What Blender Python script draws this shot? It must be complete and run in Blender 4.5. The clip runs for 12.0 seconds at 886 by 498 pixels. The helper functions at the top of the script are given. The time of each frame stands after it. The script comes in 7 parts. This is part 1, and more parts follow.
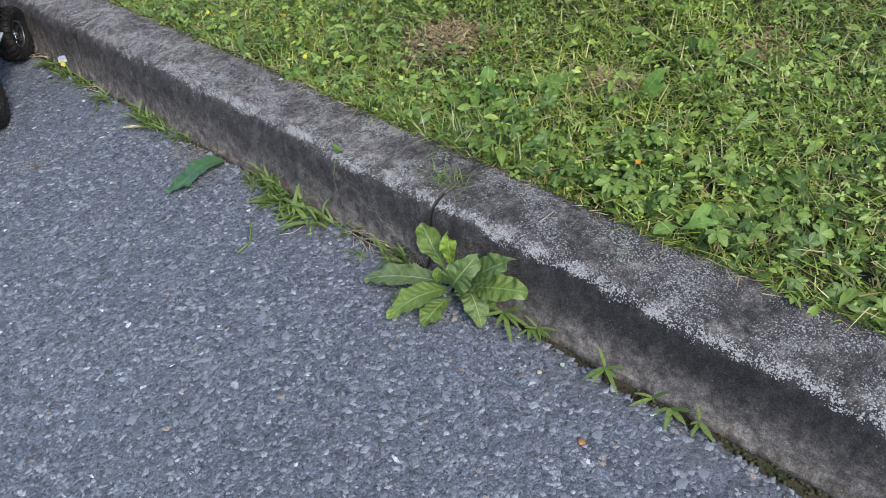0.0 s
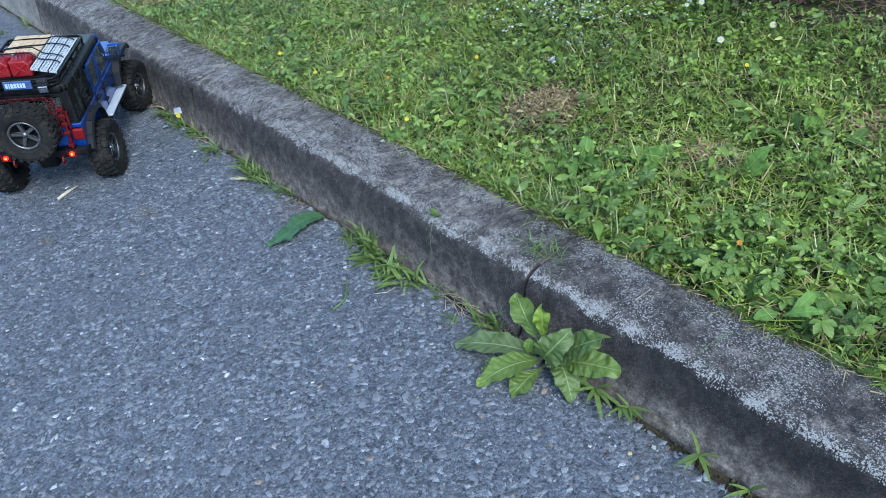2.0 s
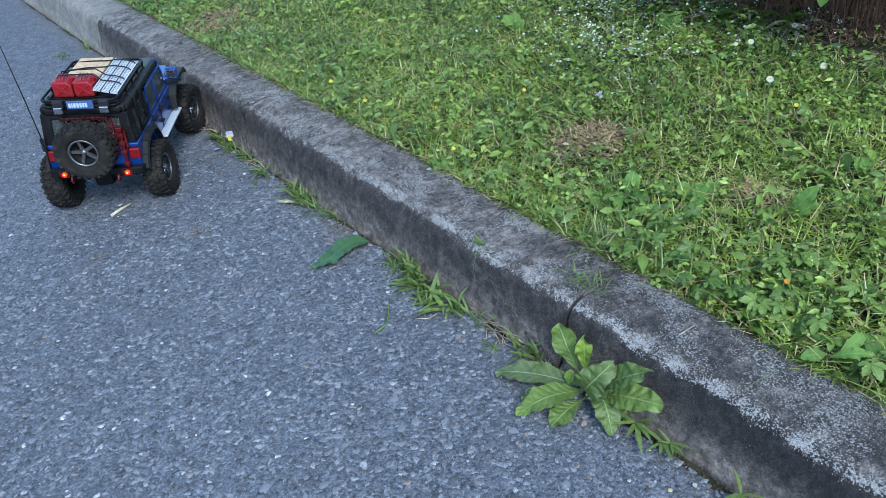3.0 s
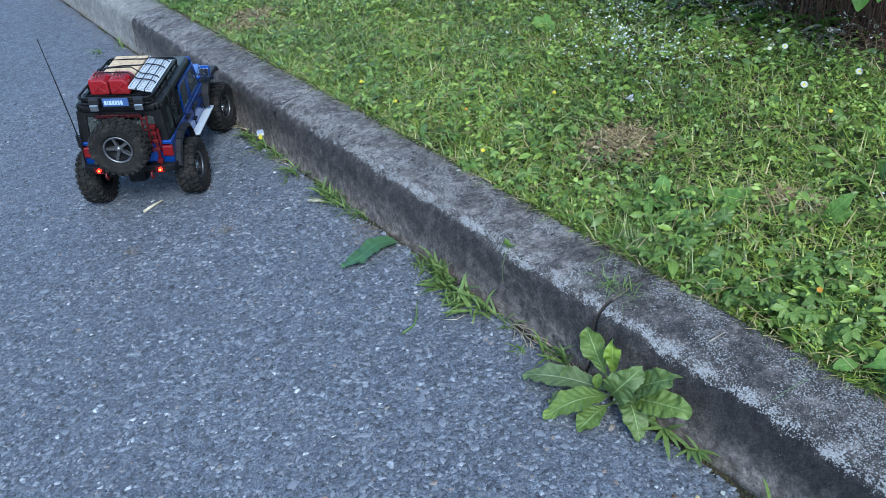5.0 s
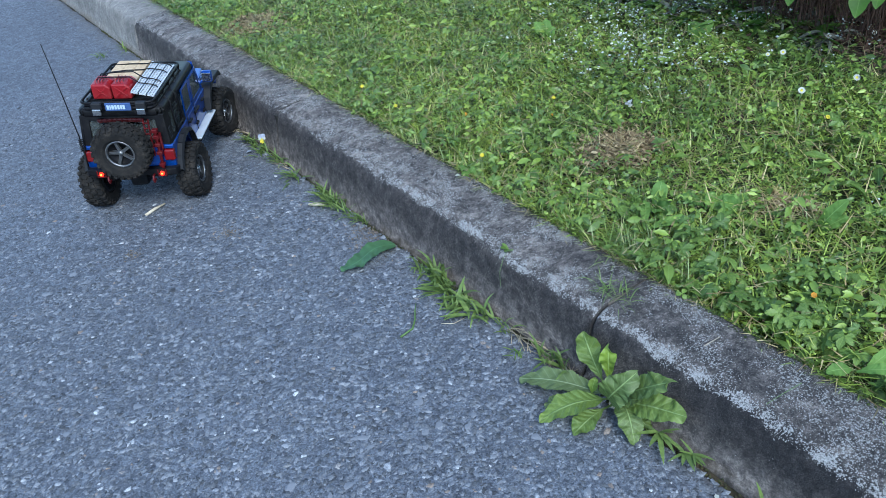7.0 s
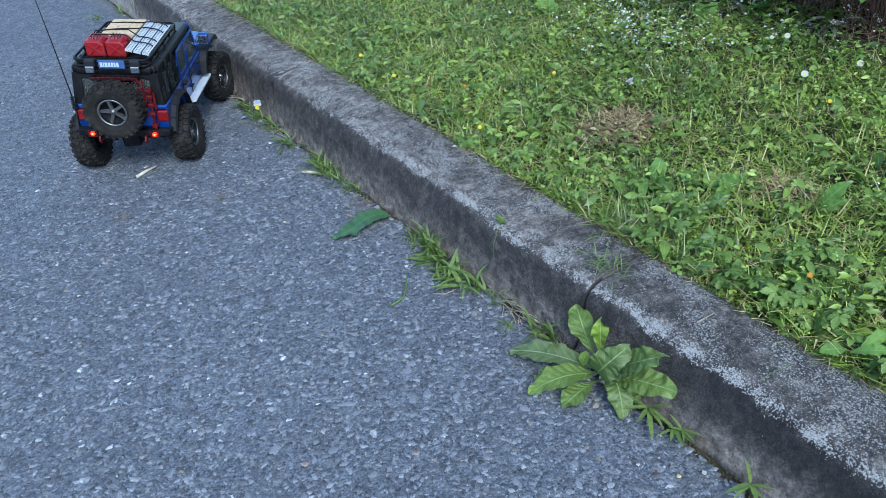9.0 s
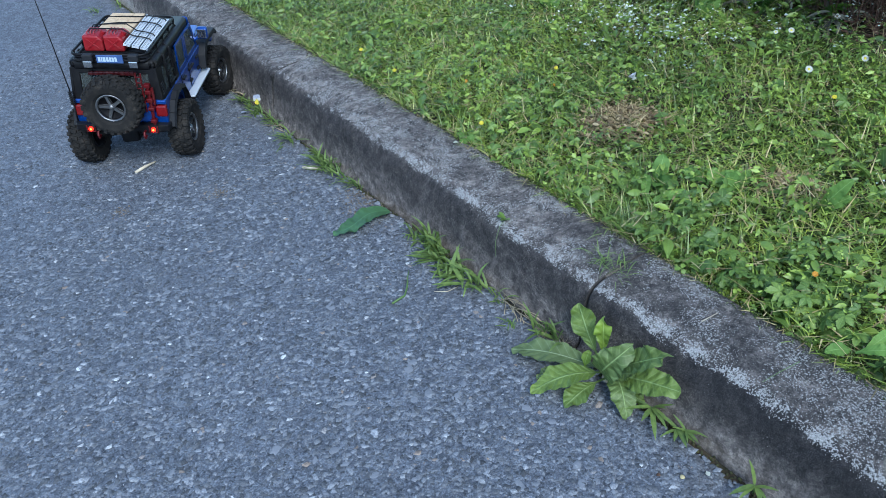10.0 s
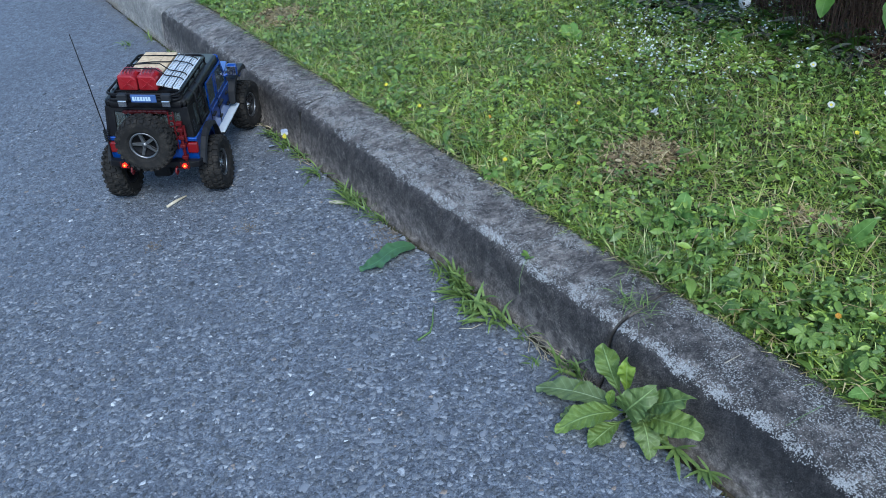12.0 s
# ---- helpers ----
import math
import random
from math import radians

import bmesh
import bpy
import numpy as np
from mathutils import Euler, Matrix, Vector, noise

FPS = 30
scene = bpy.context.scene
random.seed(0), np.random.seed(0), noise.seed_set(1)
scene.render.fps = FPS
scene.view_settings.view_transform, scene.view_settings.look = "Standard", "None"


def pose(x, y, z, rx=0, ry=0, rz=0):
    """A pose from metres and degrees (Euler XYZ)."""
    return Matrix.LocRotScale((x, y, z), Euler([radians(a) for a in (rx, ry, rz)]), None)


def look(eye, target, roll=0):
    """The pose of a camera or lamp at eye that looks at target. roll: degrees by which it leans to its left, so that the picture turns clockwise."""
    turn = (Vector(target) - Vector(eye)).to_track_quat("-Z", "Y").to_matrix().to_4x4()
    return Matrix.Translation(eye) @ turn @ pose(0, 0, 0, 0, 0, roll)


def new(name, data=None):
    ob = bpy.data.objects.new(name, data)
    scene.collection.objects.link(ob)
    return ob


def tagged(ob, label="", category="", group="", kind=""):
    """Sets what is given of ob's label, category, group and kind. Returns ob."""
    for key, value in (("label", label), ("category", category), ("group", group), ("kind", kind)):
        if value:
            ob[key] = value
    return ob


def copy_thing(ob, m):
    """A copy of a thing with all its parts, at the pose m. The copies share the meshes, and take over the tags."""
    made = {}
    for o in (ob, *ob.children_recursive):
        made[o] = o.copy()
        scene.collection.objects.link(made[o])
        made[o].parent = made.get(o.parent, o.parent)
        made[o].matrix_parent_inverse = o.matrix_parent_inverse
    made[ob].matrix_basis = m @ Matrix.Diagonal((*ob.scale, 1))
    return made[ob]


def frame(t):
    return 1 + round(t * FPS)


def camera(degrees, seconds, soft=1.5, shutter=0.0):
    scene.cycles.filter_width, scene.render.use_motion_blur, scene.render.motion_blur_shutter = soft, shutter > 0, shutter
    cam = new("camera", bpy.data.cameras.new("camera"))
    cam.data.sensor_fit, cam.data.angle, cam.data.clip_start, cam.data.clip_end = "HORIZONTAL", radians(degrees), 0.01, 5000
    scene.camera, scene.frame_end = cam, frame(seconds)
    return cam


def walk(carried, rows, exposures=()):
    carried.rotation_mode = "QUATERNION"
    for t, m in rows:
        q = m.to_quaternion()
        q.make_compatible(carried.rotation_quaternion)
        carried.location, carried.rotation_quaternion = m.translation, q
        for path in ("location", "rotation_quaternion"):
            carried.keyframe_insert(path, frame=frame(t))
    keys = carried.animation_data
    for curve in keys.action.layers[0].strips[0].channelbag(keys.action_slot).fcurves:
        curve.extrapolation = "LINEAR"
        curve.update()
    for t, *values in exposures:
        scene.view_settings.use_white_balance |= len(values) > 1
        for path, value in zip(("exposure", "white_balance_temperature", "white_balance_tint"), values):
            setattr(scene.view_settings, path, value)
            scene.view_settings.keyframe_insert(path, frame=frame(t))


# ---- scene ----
cam = camera(58.3, 12.0, soft=0.25)
PATH = [
    (0, (-0.526, -0.577, 0.72), (0.513, 0.501, -0.605), -6.7),
    (0.5, (-0.544, -0.567, 0.737), (0.454, 0.564, -0.577), -7.6),
    (1, (-0.53, -0.56, 0.753), (0.436, 0.62, -0.541), -8.6),
    (1.5, (-0.521, -0.561, 0.75), (0.433, 0.641, -0.532), -8.6),
    (2, (-0.53, -0.555, 0.755), (0.427, 0.703, -0.47), -8.0),
    (2.5, (-0.544, -0.556, 0.76), (0.404, 0.77, -0.399), -7.8),
    (3, (-0.547, -0.556, 0.757), (0.38, 0.791, -0.394), -7.5),
    (5, (-0.554, -0.552, 0.763), (0.327, 0.83, -0.384), -7.7),
    (5.5, (-0.547, -0.556, 0.764), (0.331, 0.831, -0.379), -7.8),
    (6, (-0.55, -0.562, 0.765), (0.327, 0.825, -0.378), -7.8),
    (6.5, (-0.55, -0.564, 0.772), (0.326, 0.827, -0.366), -7.9),
    (7, (-0.551, -0.562, 0.769), (0.326, 0.828, -0.371), -7.7),
    (9, (-0.556, -0.561, 0.742), (0.322, 0.802, -0.429), -5.3),
    (9.5, (-0.554, -0.558, 0.744), (0.321, 0.8, -0.435), -5.3),
    (10, (-0.551, -0.55, 0.743), (0.32, 0.804, -0.444), -5.3),
    (10.5, (-0.545, -0.548, 0.756), (0.316, 0.809, -0.435), -5.6),
    (11, (-0.552, -0.554, 0.761), (0.299, 0.812, -0.426), -5.7),
    (11.5, (-0.547, -0.55, 0.772), (0.296, 0.833, -0.401), -6.1),
    (12, (-0.551, -0.548, 0.78), (0.291, 0.856, -0.368), -6.4),
]
EXPOSURES = [(0, 1.58, 6600, 7), (0.5, 1.61, 6550, 6), (1.2, 1.61, 5950, 1), (2.0, 1.6, 5600, 0), (9.6, 1.6, 5500, 0), (10.5, 1.41, 5500, 0), (12, 1.44, 5500, 0)]
walk(cam, [(t, look(eye, target, roll)) for t, eye, target, roll in PATH], EXPOSURES)


# ---- world, sun, exposure ----
world = bpy.data.worlds.new("sky")
scene.world = world
world.use_nodes = True
wn = world.node_tree.nodes
sky = wn.new("ShaderNodeTexSky")
sky.sky_type = "NISHITA"
sky.sun_disc = False
SUN_UP, SUN_ROUND = radians(48), radians(200)
sky.sun_elevation, sky.sun_rotation = SUN_UP, SUN_ROUND
wn["Background"].inputs[1].default_value = 0.15
world.node_tree.links.new(sky.outputs[0], wn["Background"].inputs[0])

sun_data = bpy.data.lights.new("sun", "SUN")
sun_data.energy, sun_data.angle, sun_data.color = 1.5, radians(24), (1.0, 0.95, 0.88)
sun = new("sun", sun_data)
sun_way = Vector((math.sin(SUN_ROUND) * math.cos(SUN_UP), math.cos(SUN_ROUND) * math.cos(SUN_UP), math.sin(SUN_UP)))
sun.matrix_world = look(sun_way * 30, (0, 0, 0))


# ---- materials ----
def material(name, rough=0.8, metal=0.0, colour=(0.5, 0.5, 0.5), shine=0.25):
    """A node material; returns it with its node tree and its Principled node."""
    m = bpy.data.materials.new(name)
    m.use_nodes = True
    b = m.node_tree.nodes["Principled BSDF"]
    b.inputs["Roughness"].default_value = rough
    b.inputs["Metallic"].default_value = metal
    b.inputs["Base Color"].default_value = (*colour, 1)
    b.inputs["Specular IOR Level"].default_value = shine
    return m, m.node_tree, b


def add(tree, kind, **values):
    n = tree.nodes.new(kind)
    for key, value in values.items():
        n.inputs[key.replace("_", " ")].default_value = value
    return n


def ramp(tree, source, stops):
    n = tree.nodes.new("ShaderNodeValToRGB")
    e = n.color_ramp.elements
    while len(e) < len(stops):
        e.new(0.5)
    for el, (pos, col) in zip(e, stops):
        el.position = pos
        el.color = (*col, 1) if len(col) == 3 else col
    tree.links.new(source, n.inputs[0])
    return n.outputs[0]


def mix(tree, fac, a, b, how="MIX"):
    n = tree.nodes.new("ShaderNodeMix")
    n.data_type, n.blend_type = "RGBA", how
    for socket, value in ((n.inputs[0], fac), (n.inputs[6], a), (n.inputs[7], b)):
        if isinstance(value, bpy.types.NodeSocket):
            tree.links.new(value, socket)
        elif isinstance(value, (int, float)):
            socket.default_value = value
        else:
            socket.default_value = (*value, 1)
    return n.outputs[2]


def maths(tree, how, a, b=0.0, c=0.0):
    n = tree.nodes.new("ShaderNodeMath")
    n.operation = how
    for socket, value in zip(n.inputs, (a, b, c)):
        if isinstance(value, bpy.types.NodeSocket):
            tree.links.new(value, socket)
        else:
            socket.default_value = value
    return n.outputs[0]


def place(tree, scale=(1, 1, 1)):
    c = tree.nodes.new("ShaderNodeTexCoord")
    m = add(tree, "ShaderNodeMapping", Scale=scale)
    tree.links.new(c.outputs["Object"], m.inputs[0])
    return m.outputs[0]


def noise_tex(tree, at, scale, detail=4.0, rough=0.55):
    n = add(tree, "ShaderNodeTexNoise", Scale=scale, Detail=detail, Roughness=rough)
    tree.links.new(at, n.inputs["Vector"])
    return n.outputs[0]


def voronoi(tree, at, scale, feature="F1"):
    n = add(tree, "ShaderNodeTexVoronoi", Scale=scale)
    n.feature = feature
    tree.links.new(at, n.inputs["Vector"])
    return n


def bump(tree, b, height, strength=0.5, distance=0.002):
    n = add(tree, "ShaderNodeBump", Strength=strength, Distance=distance)
    tree.links.new(height, n.inputs["Height"])
    tree.links.new(n.outputs[0], b.inputs["Normal"])


def link_colour(tree, b, colour):
    tree.links.new(colour, b.inputs["Base Color"])


def span(tree, value, lo, hi):
    """0 below lo, 1 above hi, smooth between."""
    n = tree.nodes.new("ShaderNodeMapRange")
    n.interpolation_type = "SMOOTHSTEP"
    n.inputs[1].default_value, n.inputs[2].default_value = lo, hi
    tree.links.new(value, n.inputs[0])
    return n.outputs[0]


def asphalt_material():
    """Coarse worn asphalt: grit and angular stones in a dark binder, mottled at several scales."""
    m, t, b = material("asphalt", 0.82)
    at = place(t)
    warp = add(t, "ShaderNodeTexNoise", Scale=120.0, Detail=4.0)
    t.links.new(at, warp.inputs["Vector"])
    shift = t.nodes.new("ShaderNodeVectorMath")
    shift.operation = "MULTIPLY_ADD"
    shift.inputs[1].default_value = (0.009, 0.009, 0.009)
    t.links.new(warp.outputs["Color"], shift.inputs[0])
    t.links.new(at, shift.inputs[2])
    bent = shift.outputs[0]
    stone = voronoi(t, bent, 150)
    fine = voronoi(t, bent, 430)
    dust = noise_tex(t, at, 520, 4, 0.75)
    mottle = noise_tex(t, at, 150, 5, 0.7)
    clump = noise_tex(t, at, 42, 5, 0.65)
    wide = noise_tex(t, at, 2.3, 6)
    col = ramp(t, mottle, [(0.36, (0.032, 0.034, 0.038)), (0.5, (0.12, 0.125, 0.137)), (0.64, (0.26, 0.268, 0.286))])
    own = ramp(t, stone.outputs["Color"], [(0.1, (0.085, 0.088, 0.097)), (0.5, (0.17, 0.176, 0.19)), (0.9, (0.29, 0.298, 0.315))])
    col = mix(t, 0.45, col, own)
    grit = ramp(t, fine.outputs["Color"], [(0.15, (0.04, 0.041, 0.045)), (0.6, (0.13, 0.134, 0.145)), (0.92, (0.25, 0.255, 0.26)), (0.985, (0.5, 0.5, 0.5))])
    col = mix(t, 0.42, col, grit)
    col = mix(t, 0.6, col, mix(t, span(t, dust, 0.36, 0.64), (0.4, 0.4, 0.41), (1.6, 1.6, 1.58)), "MULTIPLY")
    col = mix(t, 0.5, col, mix(t, span(t, clump, 0.36, 0.64), (0.6, 0.6, 0.62), (1.28, 1.28, 1.26)), "MULTIPLY")
    col = mix(t, span(t, wide, 0.3, 0.75), mix(t, 0.2, col, (0.05, 0.05, 0.053)), col)
    # pores where the binder has worn away
    pore = span(t, noise_tex(t, bent, 210, 4, 0.65), 0.58, 0.68)
    col = mix(t, maths(t, "MULTIPLY", pore, 0.75), col, (0.03, 0.031, 0.035))
    # grey silt washed along the kerb
    sep = t.nodes.new("ShaderNodeSeparateXYZ")
    t.links.new(at, sep.inputs[0])
    along = maths(t, "ADD", sep.outputs[0], maths(t, "MULTIPLY", maths(t, "SUBTRACT", noise_tex(t, at, 14, 5, 0.6), 0.5), 0.16))
    silt = maths(t, "MULTIPLY", span(t, along, -0.075, -0.012), span(t, noise_tex(t, at, 60, 5, 0.7), 0.36, 0.6))
    col = mix(t, maths(t, "MULTIPLY", silt, 0.6), col, (0.155, 0.142, 0.128))
    link_colour(t, b, mix(t, 1.0, col, (0.79, 0.83, 0.94), "MULTIPLY"))
    rise = maths(t, "ADD", maths(t, "MULTIPLY", mottle, 2.4), maths(t, "ADD", maths(t, "MULTIPLY", stone.outputs["Color"], 0.5), maths(t, "MULTIPLY", dust, 0.9)))
    bump(t, b, maths(t, "SUBTRACT", rise, maths(t, "MULTIPLY", pore, 1.2)), 1.0, 0.0022)
    return m


def stone_material(name, stops, rough=0.7):
    """Crushed stone: each chip takes its own shade."""
    m, t, b = material(name, rough)
    g = t.nodes.new("ShaderNodeNewGeometry")
    col = ramp(t, g.outputs["Random Per Island"], stops)
    n = noise_tex(t, place(t), 520, 4, 0.7)
    col = mix(t, 0.6, col, mix(t, span(t, n, 0.34, 0.66), (0.4, 0.4, 0.41), (1.35, 1.35, 1.34)), "MULTIPLY")
    clump = noise_tex(t, place(t), 48, 5, 0.65)
    col = mix(t, 0.35, col, mix(t, span(t, clump, 0.36, 0.64), (0.56, 0.56, 0.57), (1.24, 1.24, 1.24)), "MULTIPLY")
    link_colour(t, b, col)
    bump(t, b, n, 0.6, 0.001)
    return m


def concrete_material(name, pale=False):
    """Old kerb concrete: black algae under the crest, a granular top, pale ragged lichen along the crest."""
    m, t, b = material(name, 0.92)
    at = place(t)
    sep = t.nodes.new("ShaderNodeSeparateXYZ")
    t.links.new(at, sep.inputs[0])
    x, y, z = sep.outputs
    large = noise_tex(t, at, 8, 6, 0.68)
    patch = noise_tex(t, at, 4, 5, 0.6)
    blotch = noise_tex(t, at, 44, 8, 0.78)
    grain = noise_tex(t, at, 360, 4, 0.8)
    salt = noise_tex(t, at, 700, 3, 0.8)
    run = noise_tex(t, place(t, (60, 60, 16)), 1.0, 6, 0.65)
    off = lambda value, by: maths(t, "MULTIPLY", maths(t, "SUBTRACT", value, 0.5), by)
    if pale:
        base = ramp(t, blotch, [(0.3, (0.15, 0.143, 0.135)), (0.5, (0.21, 0.2, 0.19)), (0.7, (0.29, 0.278, 0.262))])
    else:
        base = ramp(t, blotch, [(0.36, (0.046, 0.042, 0.042)), (0.5, (0.128, 0.115, 0.11)), (0.64, (0.275, 0.25, 0.235))])
    rough_grain = 0.5
    base = mix(t, rough_grain, base, mix(t, span(t, grain, 0.34, 0.66), (0.4, 0.39, 0.39), (1.5, 1.47, 1.44)), "MULTIPLY")
    base = mix(t, rough_grain, base, mix(t, span(t, salt, 0.36, 0.64), (0.5, 0.5, 0.5), (1.45, 1.43, 1.42)), "MULTIPLY")
    base = mix(t, 0.6, base, mix(t, span(t, large, 0.34, 0.66), (0.68, 0.67, 0.68), (1.25, 1.23, 1.2)), "MULTIPLY")
    # algae: strongest just under the crest, thinning down the face in ragged streaks
    level = maths(t, "ADD", maths(t, "ADD", z, off(large, 0.10)), maths(t, "ADD", off(blotch, 0.12), off(run, 0.045)))
    face = maths(t, "SUBTRACT", 1.0, span(t, x, 0.016, 0.032))
    near = span(t, maths(t, "ADD", y, off(patch, 0.2)), -0.02, -0.24)
    band = maths(t, "MULTIPLY", span(t, maths(t, "SUBTRACT", level, maths(t, "MULTIPLY", near, 0.009)), 0.0, 0.064), face)
    top = maths(t, "MULTIPLY", span(t, x, 0.022, 0.05), maths(t, "ADD", maths(t, "ADD", 0.1, maths(t, "MULTIPLY", span(t, maths(t, "ADD", y, off(patch, 0.3)), 0.25, -0.15), 0.48)), maths(t, "MULTIPLY", span(t, noise_tex(t, at, 48, 6, 0.74), 0.38, 0.6), 0.36)))
    dirt = maths(t, "MULTIPLY", maths(t, "MAXIMUM", maths(t, "MULTIPLY", band, 1.0), top), maths(t, "ADD", 0.72, maths(t, "MULTIPLY", span(t, grain, 0.6, 0.4), 0.28)))
    dirt = maths(t, "MULTIPLY", maths(t, "MULTIPLY", dirt, maths(t, "ADD", 0.72, maths(t, "MULTIPLY", span(t, noise_tex(t, at, 26, 7, 0.72), 0.62, 0.4), 0.28))), 0.14 if pale else 1.0)
    col = mix(t, dirt, base, mix(t, span(t, salt, 0.4, 0.66), (0.01, 0.0098, 0.0115), (0.05, 0.047, 0.049)))
    black = maths(t, "MULTIPLY", maths(t, "MULTIPLY", span(t, level, 0.036, 0.084), maths(t, "SUBTRACT", 1.0, span(t, x, 0.02, 0.045))), maths(t, "ADD", 0.3, maths(t, "MULTIPLY", near, 0.5)))
    col = mix(t, maths(t, "MULTIPLY", black, 0.1 if pale else 1.0), col, mix(t, span(t, salt, 0.45, 0.7), (0.008, 0.0078, 0.0095), (0.035, 0.033, 0.036)))
    cloud = noise_tex(t, at, 62, 7, 0.74)
    col = mix(t, 0.3 if pale else 0.75, col, mix(t, span(t, cloud, 0.36, 0.64), (0.5, 0.5, 0.52), (1.55, 1.52, 1.5)), "MULTIPLY")
    pits = maths(t, "MULTIPLY", span(t, noise_tex(t, at, 105, 6, 0.76), 0.545, 0.6), maths(t, "ADD", 0.25, maths(t, "MULTIPLY", span(t, x, 0.01, 0.024), 0.5)))
    col = mix(t, maths(t, "MULTIPLY", pits, 0.3 if pale else 1.0), col, (0.018, 0.017, 0.018))
    # brown-green film along the foot
    foot = maths(t, "MULTIPLY", maths(t, "SUBTRACT", 1.0, span(t, maths(t, "ADD", z, off(blotch, 0.02)), 0.0, 0.018)), span(t, patch, 0.38, 0.66))
    col = mix(t, maths(t, "MULTIPLY", foot, 0.55), col, (0.085, 0.062, 0.032))
    # lichen: ragged crust on the crest, crumbs of it strewn over the top, few on the face
    if not pale:
        wander = maths(t, "ADD", maths(t, "ADD", x, off(noise_tex(t, at, 9, 5, 0.6), 0.024)), off(blotch, 0.014))
        crest = maths(t, "MULTIPLY", span(t, wander, 0.014, 0.025), maths(t, "SUBTRACT", 1.0, span(t, wander, 0.028, 0.058)))
        thick = maths(t, "MULTIPLY", crest, maths(t, "ADD", 0.4, maths(t, "MULTIPLY", span(t, noise_tex(t, at, 30, 6, 0.75), 0.38, 0.62), 0.36)))
        thick = maths(t, "MULTIPLY", thick, maths(t, "SUBTRACT", 1.0, maths(t, "MULTIPLY", span(t, y, 0.35, 1.0), 0.32)))
        patches = span(t, noise_tex(t, at, 17, 6, 0.66), 0.36, 0.62)
        strewn = maths(t, "MULTIPLY", maths(t, "ADD", maths(t, "MULTIPLY", span(t, x, 0.018, 0.032), 0.32), 0.2), maths(t, "ADD", 0.5, maths(t, "MULTIPLY", patches, 0.5)))
        # none on the ends of the stones, down in the joints
        turn = t.nodes.new("ShaderNodeSeparateXYZ")
        t.links.new(t.nodes.new("ShaderNodeNewGeometry").outputs["Normal"], turn.inputs[0])
        end = span(t, maths(t, "ABSOLUTE", turn.outputs[1]), 0.72, 0.95)
        col = mix(t, end, col, (0.03, 0.027, 0.025))
        dense = maths(t, "MULTIPLY", maths(t, "MAXIMUM", thick, strewn), maths(t, "SUBTRACT", 1.0, end))
        for scale, share in ((320, 0.68), (500, 0.82), (780, 0.88)):
            cell = voronoi(t, at, scale)
            want = maths(t, "SUBTRACT", maths(t, "MULTIPLY", dense, share), maths(t, "ADD", maths(t, "MULTIPLY", cell.outputs["Color"], 0.72), maths(t, "MULTIPLY", cell.outputs["Distance"], 0.5)))
            speck = span(t, want, -0.03, 0.05)
            col = mix(t, maths(t, "MULTIPLY", speck, 0.9), col, mix(t, span(t, salt, 0.34, 0.66), (0.18, 0.176, 0.176), (0.46, 0.448, 0.44)))
    link_colour(t, b, col)
    bump(t, b, maths(t, "ADD", maths(t, "ADD", grain, salt), maths(t, "MULTIPLY", blotch, 1.2)), 1.0, 0.0026)
    return m


def leaf_material(name, stops, rough=0.5, through_light=0.3, vein=None, mottle=25, shine=0.5, side_veins=0.08, single=False):
    """Leaf: own shade for each island, soft light through the blade, veins along its own length."""
    m, t, b = material(name, rough, shine=shine)
    if single:
        own = t.nodes.new("ShaderNodeObjectInfo").outputs["Random"]
    else:
        own = t.nodes.new("ShaderNodeNewGeometry").outputs["Random Per Island"]
    col = ramp(t, own, stops)
    n = noise_tex(t, place(t), mottle, 4)
    col = mix(t, 0.5, col, mix(t, span(t, n, 0.3, 0.7), (0.45, 0.5, 0.42), (1.0, 1.0, 1.0)), "MULTIPLY")
    broad = noise_tex(t, place(t), 5.0, 5, 0.6)
    col = mix(t, 0.8, col, mix(t, span(t, broad, 0.34, 0.66), (0.66, 0.7, 0.68), (1.2, 1.16, 1.0)), "MULTIPLY")
    height = n
    if vein:
        c = t.nodes.new("ShaderNodeTexCoord")
        s = t.nodes.new("ShaderNodeSeparateXYZ")
        t.links.new(c.outputs["UV"], s.inputs[0])
        across = maths(t, "ABSOLUTE", maths(t, "SUBTRACT", s.outputs[0], 0.5))
        rib = maths(t, "SUBTRACT", 1.0, span(t, across, 0.01, 0.036))
        wave = maths(t, "SINE", maths(t, "MULTIPLY", maths(t, "SUBTRACT", s.outputs[1], maths(t, "MULTIPLY", across, 0.28)), 62.0))
        side = maths(t, "MULTIPLY", span(t, wave, 0.86, 1.0), side_veins)
        col = mix(t, maths(t, "MAXIMUM", maths(t, "MULTIPLY", rib, 0.8), side), col, vein)
        height = maths(t, "ADD", maths(t, "ADD", maths(t, "MULTIPLY", wave, -0.4), rib), maths(t, "MULTIPLY", n, 1.6))
    link_colour(t, b, col)
    bump(t, b, height, min(0.5, side_veins * 2.2) if vein else 0.5, 0.0016)
    tr = t.nodes.new("ShaderNodeBsdfTranslucent")
    t.links.new(mix(t, 0.5, col, (0.30, 0.45, 0.05)), tr.inputs[0])
    ms = t.nodes.new("ShaderNodeMixShader")
    ms.inputs[0].default_value = through_light
    t.links.new(b.outputs[0], ms.inputs[1])
    t.links.new(tr.outputs[0], ms.inputs[2])
    t.links.new(ms.outputs[0], t.nodes["Material Output"].inputs[0])
    return m


